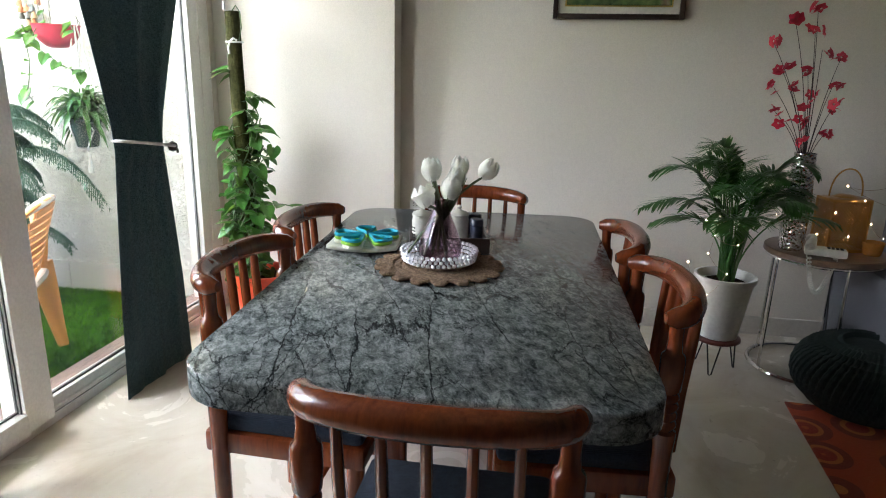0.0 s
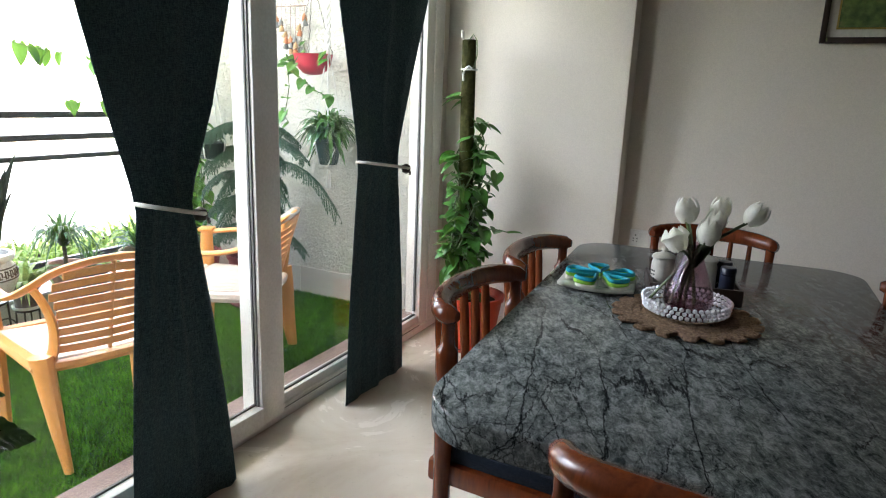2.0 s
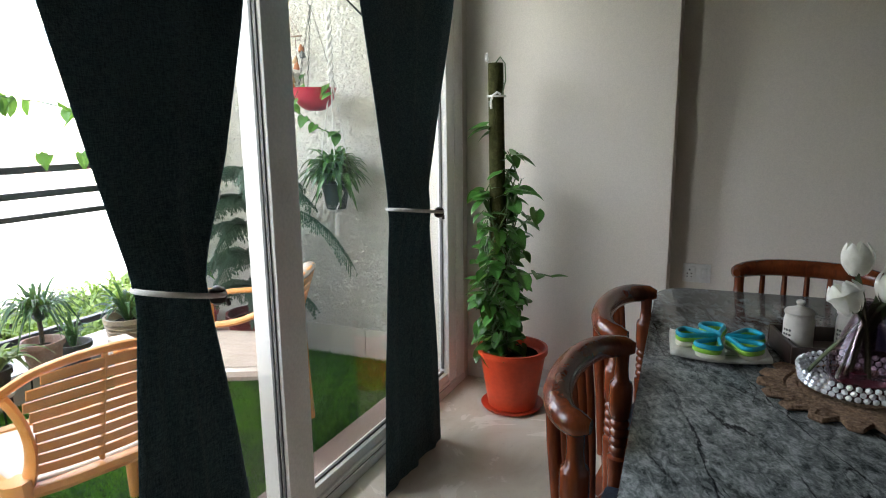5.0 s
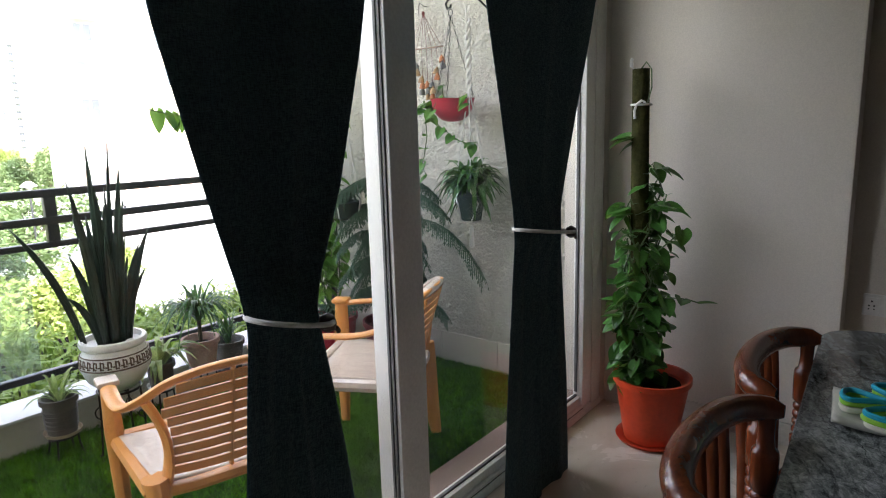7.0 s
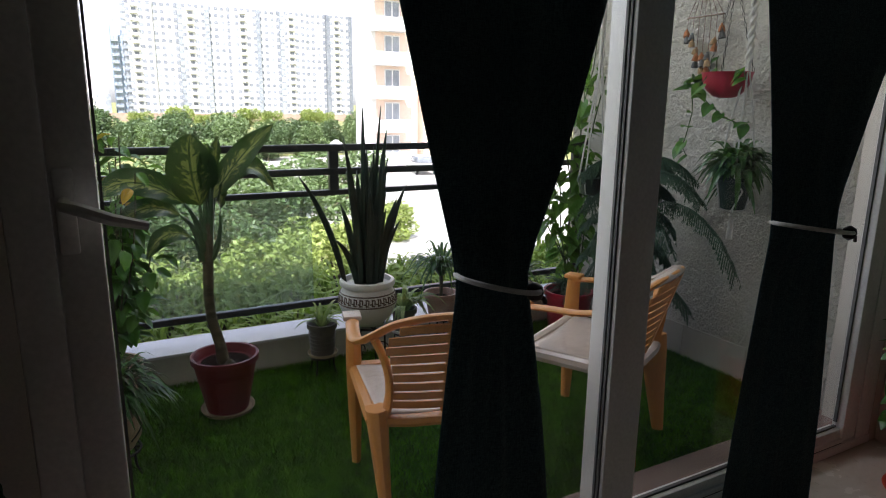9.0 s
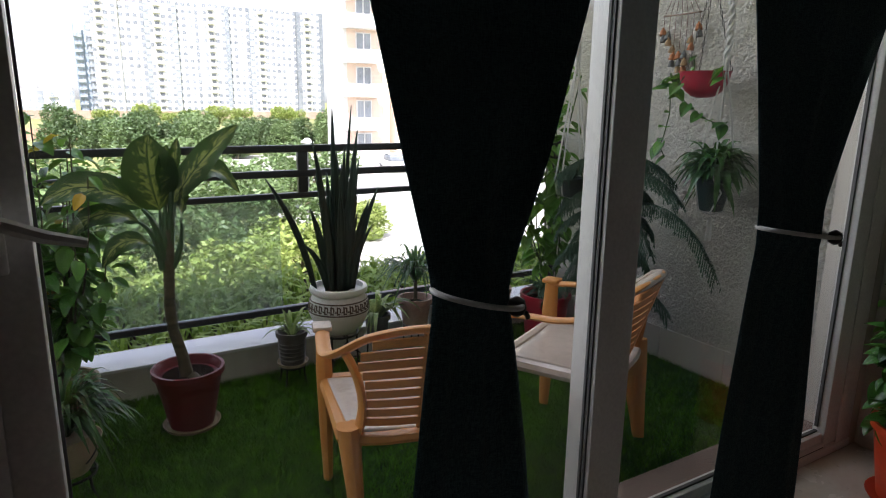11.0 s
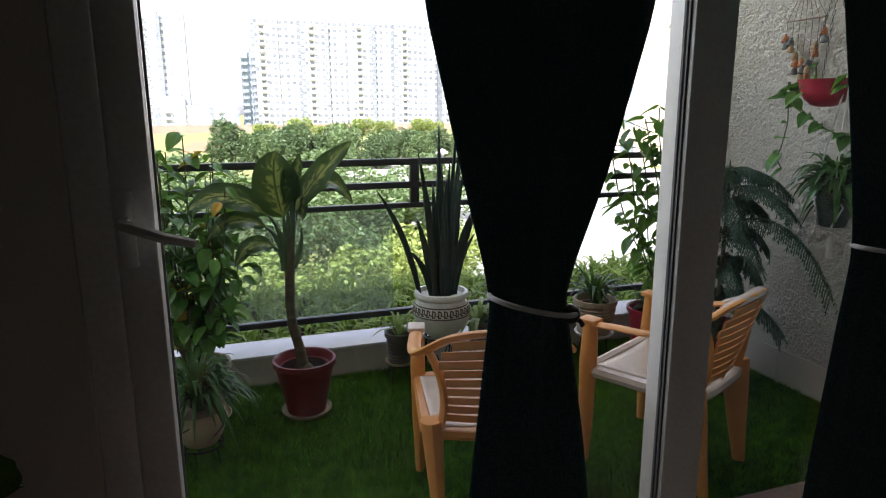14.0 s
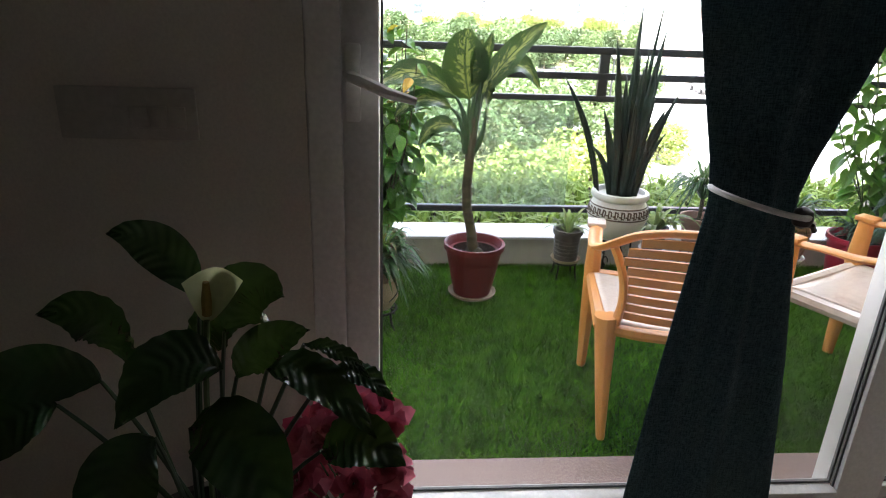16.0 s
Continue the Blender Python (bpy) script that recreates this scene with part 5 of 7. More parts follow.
part("handset", B().tube([(-0.062, -0.075, 0.048), (-0.06, -0.06, 0.06), (-0.052, -0.02, 0.072), (-0.052, 0.03, 0.072), (-0.06, 0.06, 0.06), (-0.062, 0.072, 0.05)], [0.02, 0.021, 0.014, 0.014, 0.021, 0.02], 10), PHONE, ph)
cord = []
for t in np.linspace(0, 1, 420):
    c = bez((-0.065, -0.08, 0.04), (-0.02, -0.155, -0.30), (0.04, -0.075, 0.02), t)
    cord.append(c + Vector((0.008 * math.cos(t * 220), 0, 0.008 * math.sin(t * 220))))
part("cord", B().tube(cord, 0.0024, 5), PHONE, ph)
AMBER = mottled("amber_glass", (0.55, 0.25, 0.05), (0.65, 0.33, 0.09), 10, 0.12, trans=0.5)
cd = thing("candle_glass", (1.445, 2.96, SH), "squat amber glass candle holder", "candle holder")
part("glass", B().lathe([(0.03, 0), (0.035, 0.004), (0.042, 0.05), (0.044, 0.058), (0.041, 0.058), (0.038, 0.045), (0.03, 0.01)], (0, 0, 0), 24), AMBER, cd)

# ---- pouf, rug, sofa ----
KNIT = mottled("dark_green_knit", (0.006, 0.014, 0.013), (0.018, 0.033, 0.030), 40, 0.95, fine=260, relief=0.9, dist=0.006)
pouf = thing("pouf", (1.37, 2.64, 0.009), "round dark green chunky-knit floor pouf", "pouf")
part("filling", B().lathe([(0.12, 0), (0.22, 0.02), (0.262, 0.09), (0.268, 0.14), (0.25, 0.20), (0.19, 0.25), (0.10, 0.268), (0.02, 0.272)], (0, 0, 0), 40), KNIT, pouf)
for k in range(54):
    a = 2 * math.pi * k / 54
    pts = []
    for t in np.linspace(0.03, 1, 40):
        ang = t * math.pi * 0.93
        r = 0.272 * math.sin(ang) ** 0.62 + 0.005
        z = 0.138 - 0.138 * math.cos(math.pi - ang) * -1
        pts.append((r * math.cos(a + 0.35 * t), r * math.sin(a + 0.35 * t), max(0.008, 0.142 + 0.138 * -math.cos(math.pi - ang) * -1 + 0.0) + 0.003 * math.sin(t * 160)))
    part("knit_rib", B().tube(pts, [0.0125 + 0.003 * math.sin(i * 2.1) for i in range(40)], 6), KNIT, pouf)


def rug_mat():
    m, n, l, b = mat("orange_ringed_rug", 0.95)
    v = n.new("ShaderNodeTexVoronoi")
    v.inputs["Scale"].default_value, v.inputs["Randomness"].default_value = 4.6, 0.35
    c = coords(n, l)
    l.new(c, v.inputs["Vector"])
    col = ramp(n, l, v.outputs["Distance"], [(0.0, (0.50, 0.10, 0.03)), (0.10, (0.30, 0.02, 0.014)), (0.22, (0.58, 0.17, 0.045)), (0.30, (0.16, 0.012, 0.012)), (0.44, (0.46, 0.06, 0.02))])
    col.node.color_ramp.interpolation = "CONSTANT"
    pile = noise_tex(n, l, c, 300, 3)
    l.new(mix(n, l, 0.3, col, ramp(n, l, pile, [(0.3, (0.15, 0.02, 0.01)), (0.7, (0.6, 0.2, 0.08))]), "MIX"), b.inputs["Base Color"])
    bump(n, l, b, pile, 0.8, 0.006)
    return m


rug = thing("rug", (1.065, 2.63, 0.0), "orange and dark red rug with ring patterns on marble floor", "rug", rz=-4)
part("carpet", B().box((0.75, -0.9, 0.0045), (1.5, 1.8, 0.009), bevel=0.003), rug_mat(), rug)
GREYF = cloth_mat("grey_sofa_cloth", (0.10, 0.105, 0.12), (0.16, 0.165, 0.18), 140, 0)
sofa = thing("sofa", (1.83, 2.88, 0), "grey upholstered sofa beside the side table", "sofa")
part("base", B().box((0.1, 0, 0.2), (0.95, 0.85, 0.26), bevel=0.03), GREYF, sofa)
part("arm", B().box((-0.30, 0, 0.30), (0.2, 0.85, 0.46), bevel=0.05), GREYF, sofa)
part("cushion", B().box((0.16, -0.05, 0.41), (0.7, 0.7, 0.16), bevel=0.04), GREYF, sofa)
part("backrest", B().box((0.16, 0.35, 0.5), (0.72, 0.18, 0.6), bevel=0.05), GREYF, sofa)
for x, y in ((-0.33, -0.36), (0.5, -0.36), (-0.33, 0.36), (0.5, 0.36)):
    part("foot", B().lathe([(0.02, 0), (0.028, 0.08)], (x, y, 0), 12), DARKWOOD, sofa)
part("lead", B().tube([(-0.36, 0.33, 0.56), (-0.425, 0.30, 0.5), (-0.44, 0.28, 0.35), (-0.43, 0.27, 0.2), (-0.42, 0.28, 0.1)], 0.003, 5), GASKET, sofa)

# ---- peace lily by the door ----
PLANTER = mottled("dark_brown_planter", (0.02, 0.015, 0.012), (0.045, 0.035, 0.028), 12, 0.4)
LEAF_LILY = leaf_mat("peace_lily_leaf", (0.008, 0.034, 0.013), (0.028, 0.080, 0.027), 0.27, 0.2, 0.05)
LILYSTEM = mottled("dark_lily_stalk", (0.012, 0.035, 0.012), (0.028, 0.065, 0.020), 30, 0.4, fine=120)
SPATHE = mottled("pale_cream_spathe", (0.52, 0.56, 0.24), (0.66, 0.68, 0.40), 10, 0.5, trans=0.35)
lily = thing("peace_lily", (-1.20, 0.28, 0), "peace lily with glossy dark leaves and one cream flower", "potted plant")
part("pot", B().lathe([(0.10, 0), (0.105, 0.01), (0.13, 0.50), (0.138, 0.505), (0.138, 0.54), (0.125, 0.54), (0.12, 0.50)], (0, 0, 0), 32), PLANTER, lily)
part("soil", B().lathe([(0.122, 0.0), (0.08, 0.01), (0.01, 0.015)], (0, 0, 0.49), 20), SOIL, lily)


def rel(x, y, z):
    return Vector((x + 1.20, y - 0.28, z))


part("flower_stem", B().tube([bez(rel(-1.19, 0.285, 0.5), rel(-1.165, 0.29, 0.75), rel(-1.165, 0.312, 0.930), t / 10) for t in range(11)], 0.004, 6), STEM, lily)
sp = B()
low, left, right = rel(-1.165, 0.312, 0.926), rel(-1.172, 0.288, 0.982), rel(-1.150, 0.367, 0.996)
for i in range(13):
    t = i / 12
    for j in range(13):
        s = j / 12
        side_mix = left * (1 - s) + right * s
        rise = low.z + (side_mix.z + 0.012 * math.sin(math.pi * s) * (1 - s) - low.z) * t
        y = low.y + (side_mix.y - low.y) * t ** (0.55 if s < 0.45 else 0.75)
        sp.v.append((low.x + (side_mix.x - low.x) * t - 0.022 * math.sin(math.pi * s) * t ** 0.7 + 0.010 * (1 - math.sin(math.pi * s)) * t + 0.008 * max(0, t - 0.8), y, rise))
for i in range(12):
    for j in range(12):
        q = i * 13 + j
        sp.f.append((q, q + 1, q + 14, q + 13))
part("spathe", sp, SPATHE, lily, "pale cream spathe")
part("spadix", B().tube([rel(-1.165, 0.313, 0.938), rel(-1.163, 0.315, 0.960), rel(-1.161, 0.317, 0.984)], [0.006, 0.0065, 0.004], 8), mottled("ochre_spadix", (0.25, 0.16, 0.03), (0.36, 0.25, 0.06), 60, 0.8, relief=0.8), lily)
for base, mid, tip, w, fc in (
        ((-1.20, 0.295, 0.945), (-1.20, 0.258, 1.04), (-1.17, 0.205, 1.042), 0.062, (0.8, 0.5, 0.1)),
        ((-1.17, 0.206, 0.864), (-1.16, 0.205, 0.965), (-1.15, 0.120, 0.945), 0.075, (0.8, -0.3, 0.3)),
        ((-1.16, 0.175, 0.845), (-1.14, 0.115, 0.89), (-1.12, 0.030, 0.862), 0.075, (0.9, 0, 0.4)),
        ((-1.16, 0.115, 0.811), (-1.12, 0.065, 0.83), (-1.10, 0.005, 0.730), 0.085, (0.8, -0.2, 0.5)),
        ((-1.15, 0.328, 0.868), (-1.12, 0.275, 0.935), (-1.09, 0.218, 0.825), 0.085, (0.55, 0.2, 0.8)),
        ((-1.20, 0.322, 0.895), (-1.20, 0.355, 0.985), (-1.17, 0.408, 0.960), 0.095, (0.85, 0.2, 0.2)),
        ((-1.18, 0.338, 0.838), (-1.17, 0.375, 0.905), (-1.14, 0.442, 0.930), 0.060, (0.7, 0.3, 0.5)),
        ((-1.15, 0.385, 0.868), (-1.13, 0.450, 0.900), (-1.11, 0.522, 0.790), 0.062, (0.5, 0.1, 0.9)),
        ((-1.16, 0.465, 0.862), (-1.14, 0.505, 0.880), (-1.13, 0.545, 0.832), 0.036, (0.4, 0, 0.9)),
        ((-1.12, 0.292, 0.802), (-1.07, 0.375, 0.860), (-1.03, 0.418, 0.702), 0.105, (0.6, 0.15, 0.8)),
        ((-1.14, 0.450, 0.748), (-1.11, 0.500, 0.812), (-1.09, 0.560, 0.762), 0.080, (0.5, 0, 0.85)),
        ((-1.12, 0.248, 0.788), (-1.07, 0.190, 0.770), (-1.04, 0.222, 0.640), 0.100, (0.9, 0.1, 0.4)),
        ((-1.17, 0.430, 0.893), (-1.15, 0.478, 0.905), (-1.13, 0.515, 0.865), 0.026, (0.3, -0.2, 0.9)),
        ((-1.08, 0.335, 0.690), (-1.04, 0.380, 0.705), (-1.02, 0.405, 0.640), 0.050, (0.6, 0, 0.8)),
        ((-1.24, 0.27, 0.845), (-1.24, 0.30, 0.90), (-1.22, 0.345, 0.905), 0.070, (0.8, 0, 0.4))):
    a, b, c = rel(*base), rel(*mid), rel(*tip)
    root = Vector((rnd(-0.03, 0.03), rnd(-0.03, 0.03), 0.5))
    part("stalk", B().tube([bez(root, (root + a) / 2 + Vector((0, 0, 0.04)), a, t / 6) for t in range(7)], [0.0042] * 4 + [0.0035, 0.003, 0.0026], 6), LILYSTEM, lily)
    add_leaf(lily, a, b, c, w * 0.95, LEAF_LILY, facing=fc, ribs=0.0019, cup=0.22, wave=0.003, n=64, nw=6, belly=(0.8, 0.95))
PINKF = mottled("pink_cloth_petal", (0.45, 0.05, 0.10), (0.66, 0.16, 0.22), 30, 0.7, trans=0.15, vary=0.3)
WHITEF = mottled("white_cloth_petal", (0.60, 0.56, 0.46), (0.72, 0.68, 0.58), 30, 0.7, trans=0.15)
posy = thing("pink_flowers", (-1.335, 0.47, 0), "bunch of pink artificial flowers in a tall vase beside the lily", "flowers")
part("vase", B().lathe([(0.05, 0), (0.055, 0.01), (0.06, 0.25), (0.04, 0.42), (0.045, 0.44), (0.04, 0.44)], (0, 0, 0), 24), PLANTER, posy)
rose = B()
for k in range(11):
    a, r = k * 2.4, 0.004 + 0.0018 * k
    rose.blade([out_dir(a) * r * 0.3, out_dir(a) * r + Vector((0, 0, 0.014)), out_dir(a + 0.3) * (r * 1.5) + Vector((0, 0, 0.02 - 0.001 * k))], [0.006, 0.012, 0.004], (0, 0, 1), 0.3)
rose_p, rose_w = rose.mesh("blossom", PINKF), rose.mesh("blossom", WHITEF)
for k in range(34):
    p = Vector((rnd(-0.05, 0.09), rnd(-0.14, 0.09), rnd(0.50, 0.73)))
    p.z = min(p.z, 0.74 - 1.2 * abs(p.y - 0.03))
    part("stem", B().tube([(0, 0, 0.40), (p.x * 0.5, p.y * 0.5, p.z - 0.08), p], 0.0018, 5), STEM, posy)
    part("blossom", rose_w if k in (7, 19) else rose_p, None, posy, m=Matrix.Translation((p.x, p.y, p.z if k not in (7, 19) else 0.53)) @ Matrix.Rotation(rnd(0.2, 1.2), 4, "Y") @ Matrix.Rotation(rnd(0, 6), 4, "Z") @ Matrix.Scale(rnd(1.0, 1.5), 4))


# ---- the balcony ----
SEATFILM = mottled("pale_film_covered_plastic", (0.60, 0.50, 0.42), (0.70, 0.61, 0.53), 14, 0.22, fine=60, relief=0.3, dist=0.004, trans=0.1)


def back_y(x, z):
    return -0.185 - 0.11 * max(0, z - 0.40) / 0.35 + 0.9 * x * x


def plastic_chair():
    ch = thing("plastic_chair", (0, 0, 0), "amber plastic garden armchair with slatted back on turf", "chair", "balcony chairs")
    half = [(0.248, 0.235, 0.572), (0.256, 0.12, 0.585), (0.258, 0.0, 0.592), (0.248, -0.09, 0.612), (0.215, -0.17, 0.655), (0.155, -0.225, 0.705), (0.08, -0.262, 0.732)]
    path = [(-x, y, z) for x, y, z in half] + [(0, -0.275, 0.74)] + half[::-1]
    fine = []
    for i in range(len(path) - 1):
        a, b = Vector(path[i]), Vector(path[i + 1])
        p0, p3 = Vector(path[max(0, i - 1)]), Vector(path[min(len(path) - 1, i + 2)])
        for k in range(4):
            t = k / 4
            fine.append(0.5 * ((2 * a) + (b - p0) * t + (2 * p0 - 5 * a + 4 * b - p3) * t * t + (3 * a - p0 - 3 * b + p3) * t ** 3))
    fine.append(Vector(path[-1]))
    part("arm_rail", B().tube(fine, 0.0235, 10, flat=0.5), YELLOWCH, ch)
    for s in (-1, 1):
        part("front_leg", B().tube([(s * 0.248, 0.232, 0.575), (s * 0.246, 0.236, 0.42), (s * 0.244, 0.238, 0.2), (s * 0.242, 0.24, 0.0)], [0.030, 0.037, 0.031, 0.022], 10, flat=0.8), YELLOWCH, ch)
        part("arm_front", B().box((s * 0.25, 0.232, 0.588), (0.066, 0.075, 0.02), bevel=0.007), SEATFILM, ch)
        part("rear_leg", B().tube([(s * 0.205, -0.15, 0.41), (s * 0.20, -0.165, 0.33), (s * 0.188, -0.19, 0.15), (s * 0.176, -0.215, 0.0)], [0.062, 0.054, 0.038, 0.024], 12, flat=0.6), YELLOWCH, ch)
        side = [bez((s * 0.175, back_y(0.175, 0.40), 0.40), (s * 0.145, back_y(0.145, 0.52) + 0.01, 0.53), (s * 0.212, -0.172, 0.648), t / 8) for t in range(9)]
        part("back_stile", B().tube(side, 0.033, 8, flat=0.4), YELLOWCH, ch)
    seat = B()
    n = 20
    for i in range(n + 1):
        for j in range(n + 1):
            u, w = i / n * 2 - 1, j / n
            x = u * (0.20 + 0.045 * w)
            y = -0.17 + 0.42 * w
            z = 0.402 - 0.012 * math.cos(u * 1.5) + 0.012 * w - 0.05 * max(0, w - 0.88) / 0.12 * 0.5 + (0.0022 if i % 3 == 0 and 0.15 < w < 0.7 else 0)
            seat.v.append((x, y, z))
    for i in range(n):
        for j in range(n):
            q = i * (n + 1) + j
            seat.f.append((q, q + n + 1, q + n + 2, q + 1))
    so = part("seat", seat, SEATFILM, ch, "pale seat under plastic film")
    so.modifiers.new("thick", "SOLIDIFY").thickness = 0.012
    part("seat_apron", B().tube([(-0.21, -0.165, 0.375), (-0.247, 0.235, 0.385), (0.247, 0.235, 0.385), (0.21, -0.165, 0.375)], 0.032, 8, flat=0.8).tube([(0.21, -0.165, 0.375), (0.1, -0.185, 0.375), (-0.1, -0.185, 0.375), (-0.21, -0.165, 0.375)], 0.026, 8, flat=0.75), YELLOWCH, ch)
    for k in range(9):
        z = 0.428 + k * 0.0325
        wd = float(np.interp(z, [0.40, 0.50, 0.58, 0.64, 0.70], [0.165, 0.155, 0.165, 0.19, 0.135]))
        sl = B()
        for i in range(17):
            x = -wd + 2 * wd * i / 16
            for dz, dy in ((-0.0138, 0.004), (0.0138, 0.004), (0.0138, -0.005), (-0.0138, -0.005)):
                zz = z + dz + 0.022 * (1 - (x / 0.19) ** 2) * (z - 0.42) / 0.28
                sl.v.append((x, back_y(x, zz) + dy, zz))
        for i in range(16):
            for q in range(4):
                a, b = i * 4 + q, i * 4 + (q + 1) % 4
                sl.f.append((a, b, b + 4, a + 4))
        sl.f += [(0, 1, 2, 3), (67, 66, 65, 64)]
        part("slat", sl, YELLOWCH, ch)
    part("back_rib", B().tube([(0, back_y(0, z) + 0.006, z) for z in np.linspace(0.40, 0.735, 8)], 0.012, 8, flat=0.6), YELLOWCH, ch)
    return ch


pch = plastic_chair()
pch.matrix_basis = pose(-2.275, 1.452, 0.008, 0, 0, 74)
pch2 = copy_thing(pch, pose(-2.335, 2.26, 0.008, 0, 0, 117))
top = [Vector(p) for p in ((-0.155, -0.226, 0.707), (-0.08, -0.263, 0.734), (0, -0.276, 0.742), (0.08, -0.263, 0.734), (0.155, -0.226, 0.707), (0.215, -0.171, 0.657), (0.25, -0.085, 0.615))]
part("back_wrap", B().tube(top, [0.020] + [0.027] * 5 + [0.020], 10, flat=0.62), SEATFILM, pch2, "pale plastic wrapping on the top rail")
for o in pch2.children:
    # the farther chair has bare amber arms and a wrapped apron
    if o.name.startswith("arm_front") or o.name.startswith("seat_apron"):
        o.data = o.data.copy()
        o.data.materials[0] = YELLOWCH if o.name.startswith("arm_front") else SEATFILM


def iron_stand(x, y, h, r, scroll=True):
    st = thing("plant_stand", (x, y, 0), "black wrought-iron plant stand with scrolled legs", "plant stand", "iron plant stands")
    part("ring", B().tube([(r * math.cos(a), r * math.sin(a), h - 0.005) for a in np.linspace(0, 6.2832, 28, endpoint=False)], 0.005, 6, closed=True)
         .tube([(-r, 0, h - 0.006), (r, 0, h - 0.006)], 0.004, 6).tube([(0, -r, h - 0.006), (0, r, h - 0.006)], 0.004, 6), IRON, st)
    for k in range(4):
        a = math.radians(45 + 90 * k)
        c = out_dir(a)
        part("leg", B().tube([c * r + Vector((0, 0, h - 0.005)), c * (r * 1.05) + Vector((0, 0, h * 0.5)), c * (r * 1.2) + Vector((0, 0, 0.012)), c * (r * 1.32) + Vector((0, 0, 0.007))], 0.0045, 6), IRON, st)
        if scroll and h > 0.15:
            sp = [c * (r * 0.95 - 0.045 * (1 - t) * math.cos(9 * t)) + Vector((0, 0, h * 0.62 + 0.045 * (1 - t) * math.sin(9 * t))) for t in np.linspace(0, 0.9, 22)]
            part("scroll", B().tube(sp, 0.003, 5), IRON, st)
    return st


def spray(parent, c, n, length, width, rise, spread, material, droop=0.6, name="foliage"):
    """A tuft of narrow arching leaves in one mesh."""
    bl = B()
    c = Vector(c)
    for k in range(n):
        a, ln = rnd(0, 6.28), length * rnd(0.7, 1.15)
        r, up = spread * rnd(0.35, 1.0), rise * rnd(0.6, 1.1)
        b0 = c + out_dir(a) * rnd(0, 0.015)
        mid = b0 + out_dir(a) * ln * r * 0.5 + Vector((0, 0, ln * up))
        tip = b0 + out_dir(a) * ln * r + Vector((0, 0, ln * (up - droop * rnd(0.5, 1.1) * r)))
        w = width * rnd(0.8, 1.2)
        bl.blade([bez(b0, mid, tip, t / 6) for t in range(7)], [w * 0.5, w * 0.9, w, w, w * 0.8, w * 0.5, w * 0.08], (0, 0, 1), 0.35)
    return tagged(part(name, bl, material, parent), kind="stuff")


# dumb cane in a maroon pot
dief = potted("dumb_cane", (-3.225, 0.925, 0.01), "dumb cane with cream-flecked broad leaves in a maroon pot", 0.088, 0.138, 0.255, MAROON, TANCLAY)


DSTEM = mottled("dark_sheath_stalk", (0.022, 0.065, 0.020), (0.045, 0.11, 0.035), 30, 0.4, fine=120)


def drel(y, z, x=-3.2):
    return Vector((x + 3.225, y - 0.925, z - 0.01))


part("cane", B().tube([drel(0.915, 0.25), drel(0.905, 0.33), drel(0.878, 0.45), drel(0.872, 0.55), drel(0.878, 0.66), drel(0.885, 0.76), drel(0.89, 0.86)], [0.026, 0.023, 0.021, 0.021, 0.021, 0.020, 0.016], 14), BARK, dief)
for k in range(9):
    part("ring", B().tube([drel(0.878 + 0.0223 * math.cos(a), 0.42 + 0.034 * k, -3.2 + 0.0223 * math.sin(a)) for a in np.linspace(0, 6.2832, 14, endpoint=False)], 0.0016, 4, closed=True), BARK, dief)
part("sprout", B().lathe([(0.02, 0), (0.024, 0.012), (0.012, 0.026), (0.003, 0.032)], tuple(drel(0.935, 0.243, -3.15)), 12), BARK, dief)
for i, (p0, p1, base, mid, tip, w, fc) in enumerate((
        ((0.878, 0.739), (0.898, 0.878), (0.911, 0.959), (1.014, 1.146), (1.172, 1.259), 0.105, (0.85, -0.35, 0.40)),
        ((0.871, 0.74), (0.868, 0.857), (0.866, 0.936), (0.813, 1.113), (0.847, 1.223), 0.200, (0.95, 0.10, 0.20)),
        ((0.885, 0.738), (0.905, 0.89), (0.929, 0.97), (1.048, 1.207), (1.167, 0.985), 0.105, (0.75, 0.15, 0.65)),
        ((0.864, 0.754), (0.859, 0.883), (0.803, 0.948), (0.627, 1.118), (0.481, 0.986), 0.125, (0.80, -0.15, 0.60)),
        ((0.86, 0.742), (0.845, 0.86), (0.788, 0.896), (0.656, 1.003), (0.543, 0.852), 0.090, (0.78, -0.1, 0.62)),
        ((0.86, 0.703), (0.855, 0.781), (0.82, 0.803), (0.716, 0.879), (0.652, 0.731), 0.080, (0.80, -0.1, 0.6)),
        ((0.89, 0.789), (0.912, 0.978), (0.914, 1.066), (0.927, 1.153), (0.944, 1.211), 0.045, (0.9, 0, 0.3)),
        ((0.892, 0.71), (0.942, 0.78), (0.941, 0.885), (0.935, 0.975), (0.963, 1.036), 0.050, (0.6, 0.5, 0.6)),
        ((0.879, 0.79), (0.884, 0.918), (0.89, 0.981), (0.884, 1.107), (0.908, 1.185), 0.090, (0.8, 0.5, 0.2)))):
    x = -3.2 - 0.012 * (i % 3)
    part("stalk", B().tube([bez(drel(*p0), drel(*p1), drel(*base, x), t / 7) for t in range(8)], [0.017, 0.016, 0.014, 0.012, 0.010, 0.008, 0.0065, 0.005], 8), DSTEM, dief)
    add_leaf(dief, drel(*base, x), drel(*mid, x + 0.06), drel(*tip, x + 0.02), w, LEAF_DIEF, facing=fc, cup=0.22, wave=0.005, belly=(0.62, 0.78))

